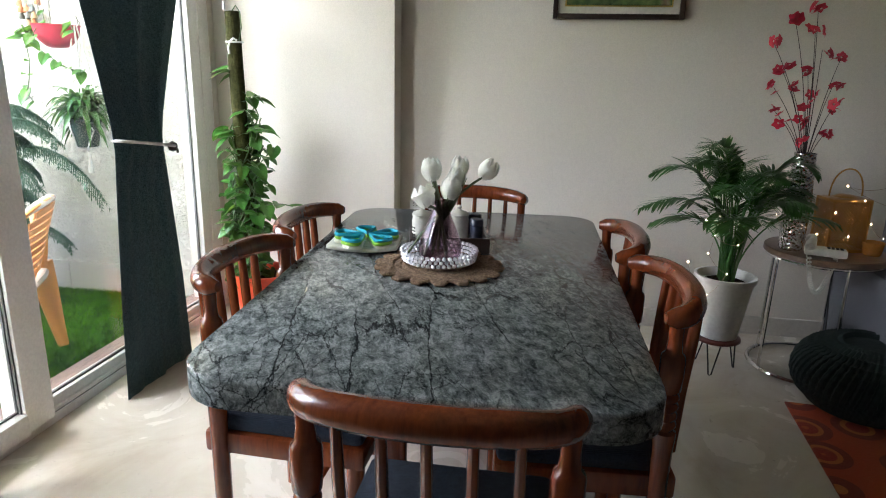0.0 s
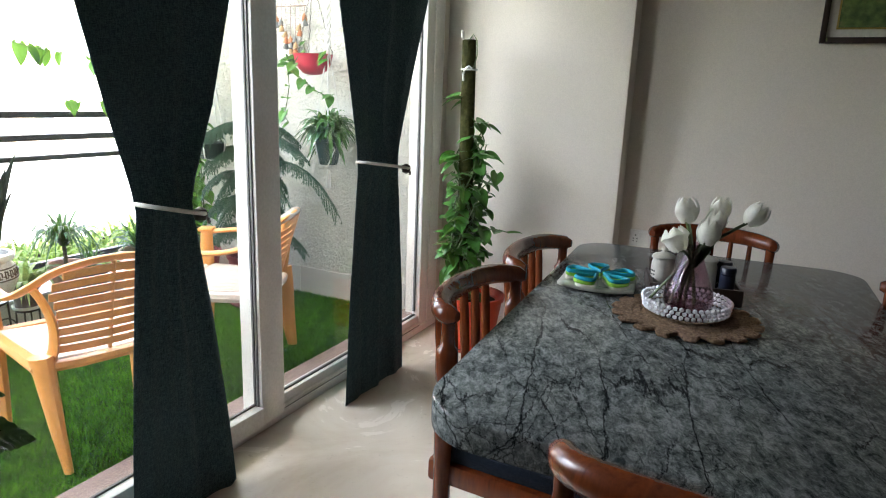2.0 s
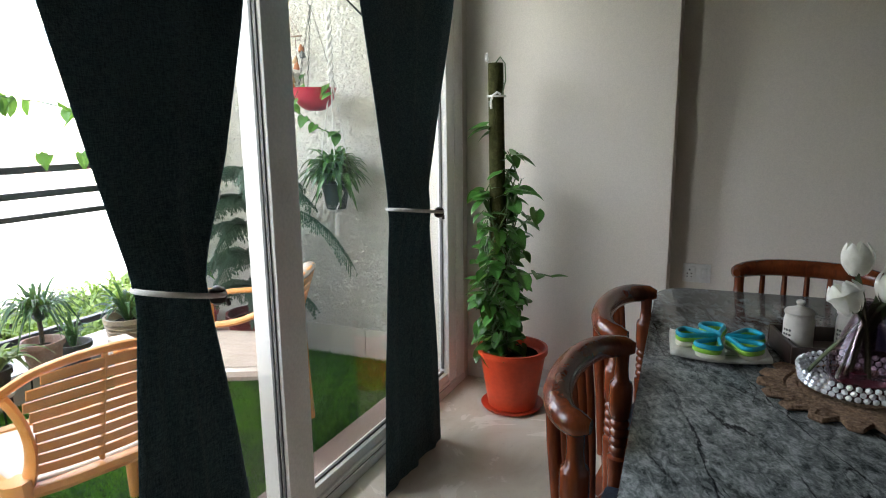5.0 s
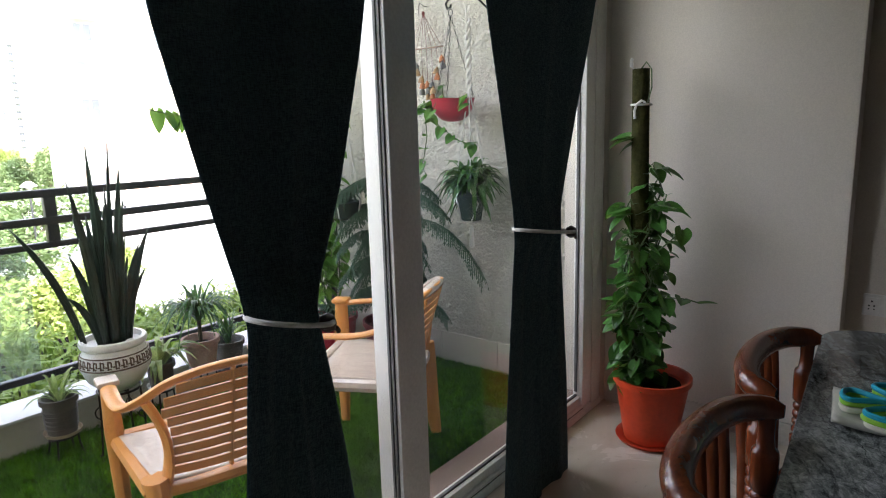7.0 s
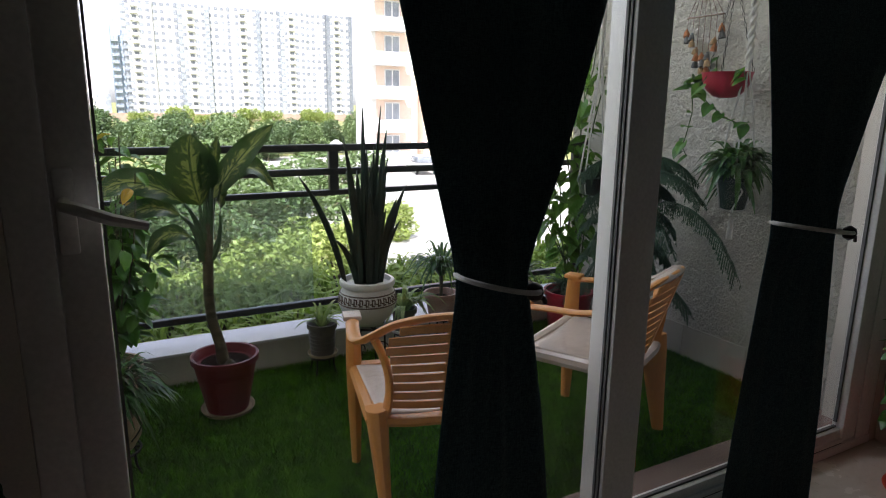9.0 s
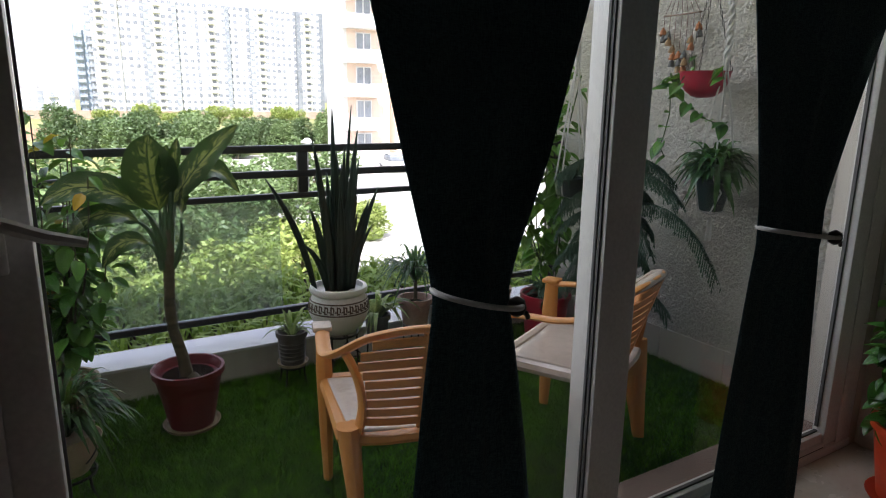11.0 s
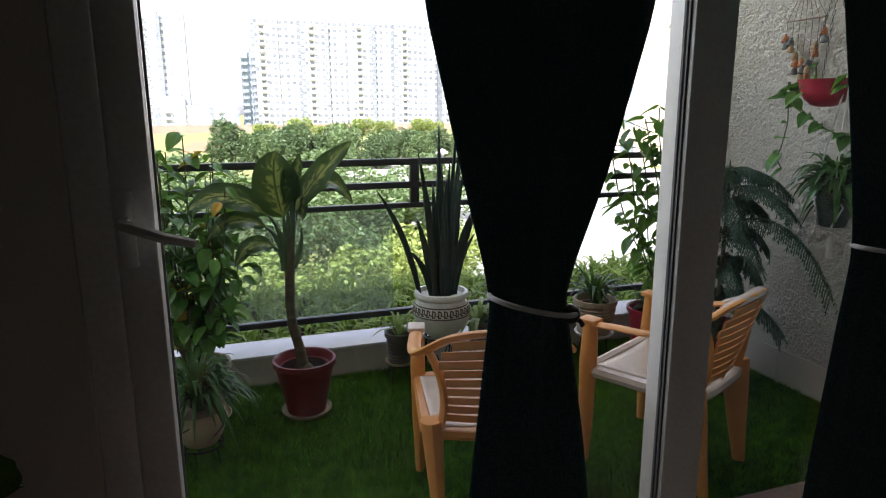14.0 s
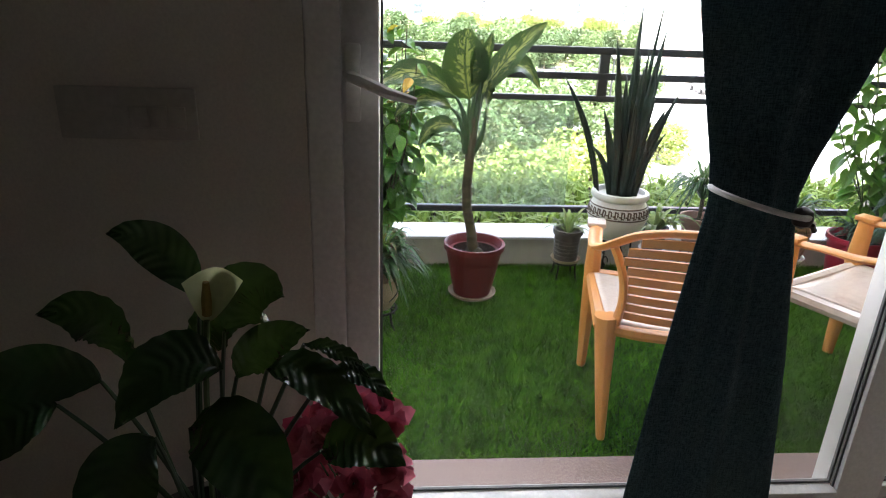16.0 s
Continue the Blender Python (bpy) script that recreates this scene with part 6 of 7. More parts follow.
# snake plant in a white pot with a brown band
iron_stand(-3.2, 1.585, 0.32, 0.085)
snake = thing("snake_plant", (-3.2, 1.585, 0.32), "snake plant in a round white pot with a brown patterned band", "potted plant")
part("pot", B().lathe([(0.055, 0), (0.07, 0.004), (0.115, 0.05), (0.137, 0.105), (0.135, 0.15), (0.118, 0.18), (0.116, 0.188), (0.128, 0.196), (0.132, 0.21), (0.127, 0.222), (0.112, 0.224), (0.108, 0.20)], (0, 0, 0), 40), WHITECER, snake)
BROWNB = mottled("brown_glaze_pattern", (0.06, 0.035, 0.022), (0.11, 0.07, 0.045), 30, 0.5)
for z in (0.115, 0.165):
    part("band", B().tube([((0.1375 if z < 0.14 else 0.1288) * math.cos(a), (0.1375 if z < 0.14 else 0.1288) * math.sin(a), z) for a in np.linspace(0, 6.2832, 48, endpoint=False)], 0.0032, 4, closed=True), BROWNB, snake)
motif = B().box((0, 0, 0), (0.003, 0.006, 0.036)).box((0, 0.006, 0.013), (0.003, 0.013, 0.006)).box((0, 0.012, 0.002), (0.003, 0.006, 0.020)).box((0, -0.006, -0.006), (0.003, 0.010, 0.006)).box((0, 0.005, -0.014), (0.003, 0.014, 0.006)).mesh("motif", BROWNB, False)
for k in range(30):
    a = 2 * math.pi * k / 30
    part("motif", motif, None, snake, m=pose(0.1352 * math.cos(a), 0.1352 * math.sin(a), 0.14, 0, 0, math.degrees(a)) @ Matrix.Rotation(-0.14, 4, "Y"))
part("soil", B().lathe([(0.108, 0), (0.05, 0.01), (0.01, 0.012)], (0, 0, 0.19), 20), SOIL, snake)
tips = [(1.593, 1.33), (1.452, 1.215), (1.70, 1.34), (1.29, 1.035), (1.43, 0.745), (1.746, 0.812), (1.778, 0.985), (1.52, 1.10), (1.64, 1.16), (1.56, 1.05), (1.61, 1.0), (1.49, 0.98), (1.67, 1.02), (1.71, 1.10), (1.54, 0.92),
        (1.47, 0.90), (1.60, 0.90), (1.66, 0.88), (1.58, 1.15), (1.73, 0.92), (1.55, 1.22), (1.62, 1.09), (1.50, 1.05), (1.53, 0.85), (1.64, 0.95), (1.57, 0.98), (1.69, 0.95), (1.66, 1.24)]
for i, (y, z) in enumerate(tips):
    by = 1.585 + (y - 1.585) * 0.33
    xo = rnd(-0.055, 0.055)
    b0 = Vector((xo * 0.7, by - 1.585, 0.19))
    tip = Vector((xo * 1.6, y - 1.585, z - 0.32))
    mid = (b0 + tip) / 2 + Vector((0, (by - y) * 0.25, 0.05))
    bl = B()
    w = 0.0155 if i > 6 else 0.0135
    bl.blade([bez(b0, mid, tip, t / 9) for t in range(10)], [w * f for f in (0.6, 0.85, 1, 1.05, 1.05, 1, 0.85, 0.65, 0.38, 0.03)], (0.9, 0.55 * (i % 3 - 1), 0.2), 0.45)
    lf = part("leaf", bl, LEAF_SNAKE, snake)
    lf.modifiers.new("thick", "SOLIDIFY").thickness = 0.003

# small pots along the kerb
iron_stand(-3.45, 1.435, 0.095, 0.06, False)
p = potted("bromeliad", (-3.45, 1.435, 0.095), "small pale spiky plant in a ribbed grey clay pot", 0.058, 0.07, 0.165, GREYCLAY, TANCLAY)
for z in (0.03, 0.05, 0.07, 0.09, 0.11):
    part("rib", B().tube([((0.0595 + z * 0.07) * math.cos(a), (0.0595 + z * 0.07) * math.sin(a), z + 0.009) for a in np.linspace(0, 6.2832, 24, endpoint=False)], 0.003, 5, closed=True), GREYCLAY, p)
spray(p, (0, 0, 0.14), 24, 0.17, 0.009, 0.85, 0.85, LEAF_VARIEG)
iron_stand(-3.32, 1.83, 0.20, 0.05, False)
p = potted("spider_plant", (-3.32, 1.83, 0.20), "variegated spiky plant in a dark clay pot", 0.05, 0.062, 0.12, GREYCLAY, WHITECER)
spray(p, (0, 0, 0.10), 42, 0.25, 0.011, 0.7, 0.95, LEAF_VARIEG, 0.8)
iron_stand(-3.31, 2.04, 0.25, 0.06, False)
PINKCLAY = mottled("painted_terracotta", (0.30, 0.14, 0.10), (0.48, 0.34, 0.28), 14, 0.7, fine=90, relief=0.3)
p = potted("dracaena", (-3.31, 2.04, 0.25), "narrow-leaved dracaena in a painted terracotta pot", 0.062, 0.085, 0.14, PINKCLAY)
part("cane", B().tube([(0, 0, 0.1), (0.004, 0, 0.18), (0, 0, 0.24)], 0.010, 8), BARK, p)
spray(p, (0, 0, 0.23), 110, 0.25, 0.007, 0.85, 0.95, LEAF_DARK, 1.0)
iron_stand(-3.44, 2.27, 0.12, 0.06, False)
p = potted("spider_plant", (-3.44, 2.27, 0.12), "grassy plant in a dark clay pot", 0.06, 0.08, 0.17, GREYCLAY)
spray(p, (0, 0, 0.15), 40, 0.20, 0.006, 0.9, 0.6, LEAF_DARK, 0.6)
iron_stand(-3.42, 2.58, 0.13, 0.07, False)
p = potted("spider_plant", (-3.42, 2.58, 0.13), "arching spider plant in a tan ribbed clay pot", 0.085, 0.118, 0.205, TANCLAY, WHITECER)
for k in range(9):
    z = 0.025 + 0.02 * k
    part("rib", B().tube([((0.087 + 0.165 * z) * math.cos(a), (0.087 + 0.165 * z) * math.sin(a), z) for a in np.linspace(0, 6.2832, 28, endpoint=False)], 0.005, 5, closed=True), TANCLAY, p)
spray(p, (0, 0, 0.18), 60, 0.32, 0.011, 0.75, 0.75, LEAF_DARK, 0.85)
fern = potted("fern", (-3.24, 2.84, 0.01), "feathery fern in a red plastic pot", 0.10, 0.138, 0.30, PINKPL, MAROON)
spray(fern, (0, 0, 0.27), 150, 0.22, 0.005, 0.7, 0.9, LEAF_PINE, 0.7)

# climbing vine at the far rail corner
trel = thing("trellis_vine", (-3.53, 3.12, 0.01), "bright green vine climbing canes at the railing corner", "climbing plant")
part("pot", B().lathe(POT_PROF(0.07, 0.085, 0.20), (0, 0, 0), 24), MAROON, trel)
part("soil", B().lathe([(0.07, 0), (0.01, 0.01)], (0, 0, 0.165), 16), SOIL, trel)
BR = [heart_leaf(1, 0.72, 0.3).mesh("leaf", LEAF_BRIGHT), heart_leaf(1, 0.6, 0.15).mesh("leaf", LEAF_BRIGHT)]
spots, vn = [], B()
for k in range(7):
    x, y = -0.08 + 0.025 * k, -0.36 + 0.065 * k
    pts = [(x * t * 1.6 + 0.02 * math.sin(7 * t + k), y * t + 0.02 * math.cos(6 * t + k), 0.17 + 1.22 * t * (0.8 + 0.05 * k)) for t in np.linspace(0, 1, 16)]
    vn.tube(pts, 0.004, 5)
    for q in pts[3:]:
        for _ in range(2):
            a = rnd(0, 6.28)
            spots.append((Vector(q) + out_dir(a) * rnd(0.01, 0.05), out_dir(a, rnd(-1.0, 0.2)), rnd(0.075, 0.125)))
# long shoots: one along the rail, one on it, two up the corner
for pts, big in (([(-0.05, -0.10, 1.25), (-0.07, -0.45, 1.38), (-0.08, -0.75, 1.44), (-0.08, -0.95, 1.46), (-0.07, -1.10, 1.49)], 0.105), ([(-0.05, -0.10, 1.15), (-0.10, -0.40, 1.19), (-0.13, -0.68, 1.18), (-0.13, -0.85, 1.20)], 0.085),
                 ([(0.0, 0.0, 1.3), (0.04, -0.04, 1.6), (0.06, -0.04, 1.86), (0.09, -0.05, 1.90)], 0.085), ([(0.0, -0.02, 1.3), (0.12, -0.05, 1.55), (0.16, -0.06, 1.80), (0.18, -0.07, 1.70)], 0.08)):
    fine = []
    for i in range(len(pts) - 1):
        fine += [Vector(pts[i]).lerp(Vector(pts[i + 1]), t / 4) for t in range(4)]
    vn.tube(fine, 0.003, 5)
    for q in fine[3:]:
        if rnd(0, 1) < 0.75:
            a = rnd(0, 6.28)
            spots.append((q + out_dir(a) * 0.02, out_dir(a, rnd(-2.2, -0.4)), big * rnd(0.8, 1.2)))
part("vine", vn, STEM, trel)
small_leaves(trel, spots, BR)

# norfolk pine in the corner
pine = potted("norfolk_pine", (-2.86, 2.93, 0.01), "small Norfolk pine with drooping branches in a maroon pot", 0.12, 0.155, 0.31, MAROON, MAROON)
part("trunk", B().tube([(0, 0, 0.27), (0.005, 0, 0.6), (0, 0.005, 0.9), (0, 0, 1.14)], [0.013, 0.011, 0.008, 0.003], 8), BARK, pine)


def pine_branch(p0, mid, tip, n=32):
    bl = B()
    bl.tube([bez(p0, mid, tip, t / 8) for t in range(9)], [0.004 - 0.0003 * i for i in range(9)], 5)
    for t in np.linspace(0.12, 1.0, n):
        c = bez(p0, mid, tip, t)
        d = (bez(p0, mid, tip, min(1, t + 0.03)) - bez(p0, mid, tip, t - 0.03)).normalized()
        s = d.cross(Vector((0, 0, 1))).normalized()
        for sg in (-1, 1):
            ln = 0.105 * (1.05 - 0.55 * t) * rnd(0.8, 1.15)
            e = c + s * sg * ln * 0.55 + d * ln * 0.5 + Vector((0, 0, -ln * rnd(0.5, 0.9)))
            m = (c + e) / 2 + Vector((0, 0, 0.02))
            for w in range(6):
                q0, q1 = bez(c, m, e, w / 6), bez(c, m, e, (w + 1) / 6)
                sd = (q1 - q0).normalized().cross(Vector((rnd(-1, 1), rnd(-1, 1), 0.6))).normalized()
                for sg2 in (-1, 1):
                    r = q0 + (q1 - q0) * 0.9 + sd * sg2 * 0.011
                    bl.blade([q0, (q0 + r) / 2, r], [0.002, 0.0028, 0.0006])
                bl.blade([q0, q1], [0.0022, 0.0018])
    return bl


for z, ln, lift, n0 in ((1.09, 0.30, 0.05, 6), (0.94, 0.34, 0.07, 6), (0.78, 0.36, 0.11, 6), (0.62, 0.36, 0.12, 7), (0.46, 0.34, 0.09, 6)):
    for k in range(n0):
        a = 2 * math.pi * k / n0 + z * 5
        c = out_dir(a)
        L = ln * (0.55 if c.y > 0.35 else 1.0) * (0.75 if c.x < -0.6 else 1.0)
        part("branch", pine_branch(Vector((0, 0, z)), c * L * 0.55 + Vector((0, 0, z + lift)), c * L + Vector((0, 0, z - L * 0.26))), LEAF_PINE, pine)
for p0, mid, tip in (((0, 0, 0.82), (0.40, -0.04, 1.04), (0.66, -0.06, 0.65)), ((0, 0, 1.0), (0.24, -0.02, 1.10), (0.42, -0.03, 0.93))):
    part("branch", pine_branch(Vector(p0), Vector(mid), Vector(tip), 44), LEAF_PINE, pine)

# spider plant on the left stand and the leafy bush behind it
iron_stand(-2.93, 0.475, 0.085, 0.085, False)
lp = thing("spider_plant", (-2.93, 0.475, 0.085), "dense spider plant in a tan pot with dark painted strokes", "potted plant")
part("pot", B().lathe([(0.05, 0), (0.065, 0.004), (0.092, 0.05), (0.096, 0.09), (0.085, 0.13), (0.088, 0.14), (0.08, 0.14)], (0, 0, 0), 30), TANCLAY, lp)
for k in range(5):
    a0 = rnd(0, 6.28)
    part("stroke", B().tube([((0.0965 - abs(0.08 - z) * 0.14) * math.cos(a0 + 0.9 * i / 12), (0.0965 - abs(0.08 - z) * 0.14) * math.sin(a0 + 0.9 * i / 12), z) for i, z in enumerate(np.linspace(0.055, 0.105, 13))], 0.003, 5), GASKET, lp)
spray(lp, (0, 0, 0.13), 240, 0.28, 0.010, 0.95, 0.85, LEAF_DARK, 1.05)
bush = potted("leafy_bush", (-3.30, 0.46, 0.01), "tall leafy bush with a few yellow leaves in a clay pot", 0.10, 0.14, 0.26, TANCLAY, TANCLAY)
BUSHL = [lance_leaf(1, 0.5, 0.3, 8, 3).mesh("leaf", LEAF_BRIGHT), lance_leaf(1, 0.56, 0.45, 8, 3).mesh("leaf", LEAF_POTHOS), lance_leaf(1, 0.46, 0.2, 8, 3).mesh("leaf", LEAF_POTHOS)]
YLEAF = [lance_leaf(1, 0.5, 0.4, 8, 3).mesh("leaf", leaf_mat("yellowed_leaf", (0.45, 0.26, 0.02), (0.62, 0.40, 0.05), 0.5, 0.25, 0.3))]
spots, yel, tw = [], [], B()
for k in range(27):
    a, ln = rnd(0, 6.28), rnd(0.40, 1.03)
    tip = Vector((rnd(-0.18, 0.16), rnd(-0.22, 0.21), 0.25 + ln))
    pts = [bez((0.02 * math.cos(a), 0.02 * math.sin(a), 0.22), (tip.x * 0.9, tip.y * 0.9, 0.25 + ln * 0.5), tip, t / 12) for t in range(13)]
    tw.tube(pts, [0.006 - 0.0003 * i for i in range(13)], 5)
    for q in pts[3:]:
        for _ in range(2):
            b = rnd(0, 6.28)
            (yel if rnd(0, 1) < 0.05 else spots).append((q + out_dir(b, rnd(-0.2, 0.4)) * rnd(0.005, 0.05), out_dir(b, rnd(-0.8, 0.35)), rnd(0.07, 0.125)))
part("twigs", tw, BARK, bush)
small_leaves(bush, spots, BUSHL)
small_leaves(bush, yel, YLEAF)

# ---- hanging things on the end wall ----
br = thing("wall_bracket", (-2.26, 3.29, 1.9), "black scrolled iron plant bracket on the balcony wall", "bracket")
part("plate", B().box((0, 0, 0), (0.02, 0.012, 0.26), bevel=0.002), IRON, br)
part("arm", B().tube([(0, -0.01, 0.10), (-0.06, -0.06, 0.105), (-0.22, -0.155, 0.10), (-0.285, -0.18, 0.095), (-0.305, -0.18, 0.075), (-0.295, -0.18, 0.05), (-0.275, -0.18, 0.055), (-0.272, -0.18, 0.07)], 0.006, 8), IRON, br)
part("strut", B().tube([(0, -0.01, -0.10), (-0.08, -0.06, 0.0), (-0.16, -0.115, 0.095)], 0.005, 8), IRON, br)
HX, HY = -2.535, 3.11
hp = thing("hanging_planter", (HX, HY, 1.425), "red plastic hanging planter with a trailing vine on chains", "hanging plant")
part("bowl", B().lathe([(0.025, -0.030), (0.055, -0.022), (0.085, 0.004), (0.104, 0.042), (0.110, 0.078), (0.115, 0.085), (0.108, 0.085), (0.1, 0.06)], (0, 0, 0), 28), PINKPL, hp)
part("soil", B().lathe([(0.1, 0), (0.01, 0.01)], (0, 0, 0.06), 18), SOIL, hp)
for k in range(3):
    a = 2.09 * k + 0.4
    p0, p1 = out_dir(a) * 0.112 + Vector((0, 0, 0.085)), Vector((0, 0, 0.49))
    n = 17
    for i in range(n):
        c, d = p0.lerp(p1, (i + 0.5) / n), (p1 - p0).normalized()
        s = d.cross(Vector((0, 0, 1) if i % 2 else (math.cos(a + 1.5), math.sin(a + 1.5), 0.01))).normalized()
        part("chain_link", B().tube([c + d * 0.0125 * math.cos(t) + s * 0.005 * math.sin(t) for t in np.linspace(0, 6.2832, 10, endpoint=False)], 0.0013, 4, closed=True), IRON, hp)
part("hook_ring", B().tube([(0.014 * math.cos(t), 0, 0.505 + 0.016 * math.sin(t)) for t in np.linspace(0, 6.2832, 16, endpoint=False)], 0.002, 5, closed=True), IRON, hp)
spots, tv = [], B()
for pts in ([(-0.08, -0.05, 0.08), (-0.12, -0.08, 0.02), (-0.12, -0.07, -0.10), (-0.15, -0.06, -0.20), (-0.17, -0.06, -0.26), (-0.12, -0.06, -0.33)],
            [(-0.02, -0.1, 0.08), (-0.06, -0.12, 0.0), (0.0, -0.1, -0.06), (0.08, -0.08, -0.12), (0.16, -0.06, -0.15), (0.19, -0.05, -0.12)],
            [(0.09, -0.05, 0.08), (0.13, -0.06, 0.09), (0.15, -0.06, 0.03)], [(-0.06, 0, 0.08), (-0.05, -0.02, 0.14), (-0.03, -0.03, 0.17)], [(-0.09, -0.03, 0.08), (-0.15, -0.06, 0.06), (-0.16, -0.07, -0.01)]):
    fine = []
    for i in range(len(pts) - 1):
        fine += [Vector(pts[i]).lerp(Vector(pts[i + 1]), t / 3) for t in range(3)]
    tv.tube(fine, 0.0026, 5)
    for q in fine[1:]:
        a = rnd(3.4, 6.0)
        if rnd(0, 1) < 0.8:
            spots.append((q, out_dir(a, rnd(-1.0, 0.3)), rnd(0.05, 0.085)))
part("vine", tv, STEM, hp)
small_leaves(hp, spots, HEARTS + BR)
GX, GY = -2.43, 3.11
gp = thing("macrame_planter", (GX, GY, 0.89), "dark green pot with a bushy plant in a white macrame hanger", "hanging plant")
GPOT = mottled("dark_green_plastic", (0.008, 0.020, 0.016), (0.02, 0.04, 0.032), 10, 0.45)
part("pot", B().lathe(POT_PROF(0.052, 0.078, 0.15, 0.008), (0, 0, 0), 28), GPOT, gp)
part("soil", B().lathe([(0.07, 0), (0.01, 0.01)], (0, 0, 0.12), 16), SOIL, gp)
hang = Vector((-0.01, 0, 1.06))
for k in range(4):
    a = 0.6 + k * 1.571
    part("cord", B().tube([Vector((0, 0, -0.02)), out_dir(a) * 0.054 + Vector((0, 0, 0.0)), out_dir(a + 0.5) * 0.078 + Vector((0, 0, 0.09)), out_dir(a) * 0.084 + Vector((0, 0, 0.155)), out_dir(a) * 0.03 + Vector((0, 0, 0.50)), out_dir(a) * 0.008 + Vector((0, 0, 0.62)), hang], 0.0042, 6), CORD, gp)
part("braid", B().tube([(0.009 * math.cos(z * 70), 0.009 * math.sin(z * 70), z) for z in np.linspace(0.66, 1.0, 70)], 0.008, 6).tube([(-0.009 * math.cos(z * 70), -0.009 * math.sin(z * 70), z) for z in np.linspace(0.66, 1.0, 70)], 0.008, 6), CORD, gp)
part("tassel", B().lathe([(0.008, -0.03), (0.01, -0.05), (0.014, -0.14), (0.003, -0.142)], (0, 0, 0), 10), CORD, gp)
spray(gp, (0, 0, 0.13), 170, 0.22, 0.018, 0.85, 0.95, LEAF_DARK, 0.95)
spray(gp, (0, 0, 0.17), 90, 0.16, 0.017, 1.0, 0.9, LEAF_POTHOS, 0.6)
spray(gp, (0, 0, 0.15), 40, 0.14, 0.014, 0.9, 0.8, LEAF_BRIGHT, 0.5)
spray(gp, (0.04, -0.03, 0.12), 7, 0.26, 0.013, 0.2, 0.7, LEAF_DARK, 1.3)
mb = thing("macrame_planter", (-3.02, 2.78, 0.90), "small dark basket in a white cord hanger near the railing", "hanging plant")
part("basket", B().lathe([(0.05, 0), (0.07, 0.01), (0.085, 0.09), (0.08, 0.095), (0.07, 0.08)], (0, 0, 0), 24), GPOT, mb)
for k in range(4):
    a = 0.3 + k * 1.571
    part("cord", B().tube([Vector((0, 0, -0.01)), out_dir(a) * 0.072 + Vector((0, 0, 0.01)), out_dir(a) * 0.09 + Vector((0, 0, 0.095)), out_dir(a) * 0.01 + Vector((0, 0, 0.62)), Vector((0, 0, 1.77))], 0.0045, 6), CORD, mb)
spray(mb, (0, 0, 0.08), 60, 0.14, 0.008, 0.7, 0.8, LEAF_PINE, 0.9)

ch = thing("wind_chime", (-2.835, 3.272, 2.0), "wind chime of small clay bells on a wooden bar", "wind chime")
part("nail", B().tube([(0.0, 0.028, 0.02), (-0.0, -0.01, 0.02), (-0.018, -0.015, 0.04), (-0.03, -0.012, 0.02), (-0.03, -0.012, -0.03)], 0.002, 5), IRON, ch)
part("bar", B().box((0.017, -0.012, -0.202), (0.226, 0.012, 0.008), bevel=0.002), TABLEWOOD, ch)
BELLS = [mottled("orange_clay_bell", (0.34, 0.12, 0.045), (0.46, 0.19, 0.08), 40, 0.8), mottled("grey_clay_bell", (0.11, 0.11, 0.11), (0.19, 0.19, 0.18), 40, 0.8),
         mottled("tan_clay_bell", (0.30, 0.19, 0.09), (0.42, 0.28, 0.15), 40, 0.8)]
bell = [B().lathe([(0.0175, -0.032), (0.0165, -0.024), (0.0125, -0.006), (0.006, 0.0), (0.006, 0.007), (0.002, 0.008)], (0, 0, 0), 14).mesh("bell", m) for m in BELLS]
KNOT = mottled("maroon_string", (0.10, 0.025, 0.025), (0.18, 0.05, 0.045), 60, 0.9)
part("knot", B().lathe([(0.004, -0.012), (0.011, 0), (0.004, 0.012)], (0, -0.012, -0.02), 10), KNOT, ch)
for k in range(7):
    x = -0.09 + 0.0355 * k
    drop = (0.10, 0.12, 0.19, 0.22, 0.22, 0.15, 0.09)[k]
    part("string", B().tube([(0, -0.012, -0.02), (x, -0.012, -0.202), (x, -0.012, -0.202 - drop)], 0.0013, 4), KNOT, ch)
    for j in range(3 if k in (2, 3, 4) else 2):
        part("bell", bell[(k + j) % 3], None, ch, m=pose(x + 0.012 * (j % 2), -0.016 - 0.01 * (j % 2), -0.202 - drop + 0.008 - 0.032 * j + 0.03, 8 * (j - 1), 10 * (k % 3 - 1), 0))

# ---- outside: planting strip, lawn, shrubs, road, towers ----
LAWN = mottled("dry_meadow", (0.16, 0.19, 0.055), (0.30, 0.29, 0.12), 0.12, 0.95, fine=3, relief=0.3)
PAVE = mottled("pale_concrete_paving", (0.40, 0.39, 0.37), (0.52, 0.51, 0.48), 0.4, 0.85, fine=8, relief=0.2)
EARTH = mottled("red_bare_earth", (0.30, 0.15, 0.08), (0.42, 0.24, 0.14), 0.3, 0.95, fine=4)
structure("ground", B().box((0, 0, -4.3), (9000, 9000, 0.5)), LAWN, "dry yellow-green meadow around the building")
structure("road", B().box((-40, 24, -4.04), (54, 32, 0.04)), PAVE, "pale concrete drive and parking court")
structure("field", B().box((-120, 0.5, -4.035), (40, 13, 0.03)), EARTH, "patch of bare reddish earth")
structure("building_base", B().box((-4.65, 0.0, -2.15), (1.5, 11.0, 3.8)).box((1.9, -0.9, -2.1), (11.2, 12.6, 3.8)), CURB, "plastered lower storey and planter wall")
structure("planter_bed", B().box((-4.58, 0.0, -0.13), (1.40, 10.8, 0.24)), SOIL, "soil of the planting strip")
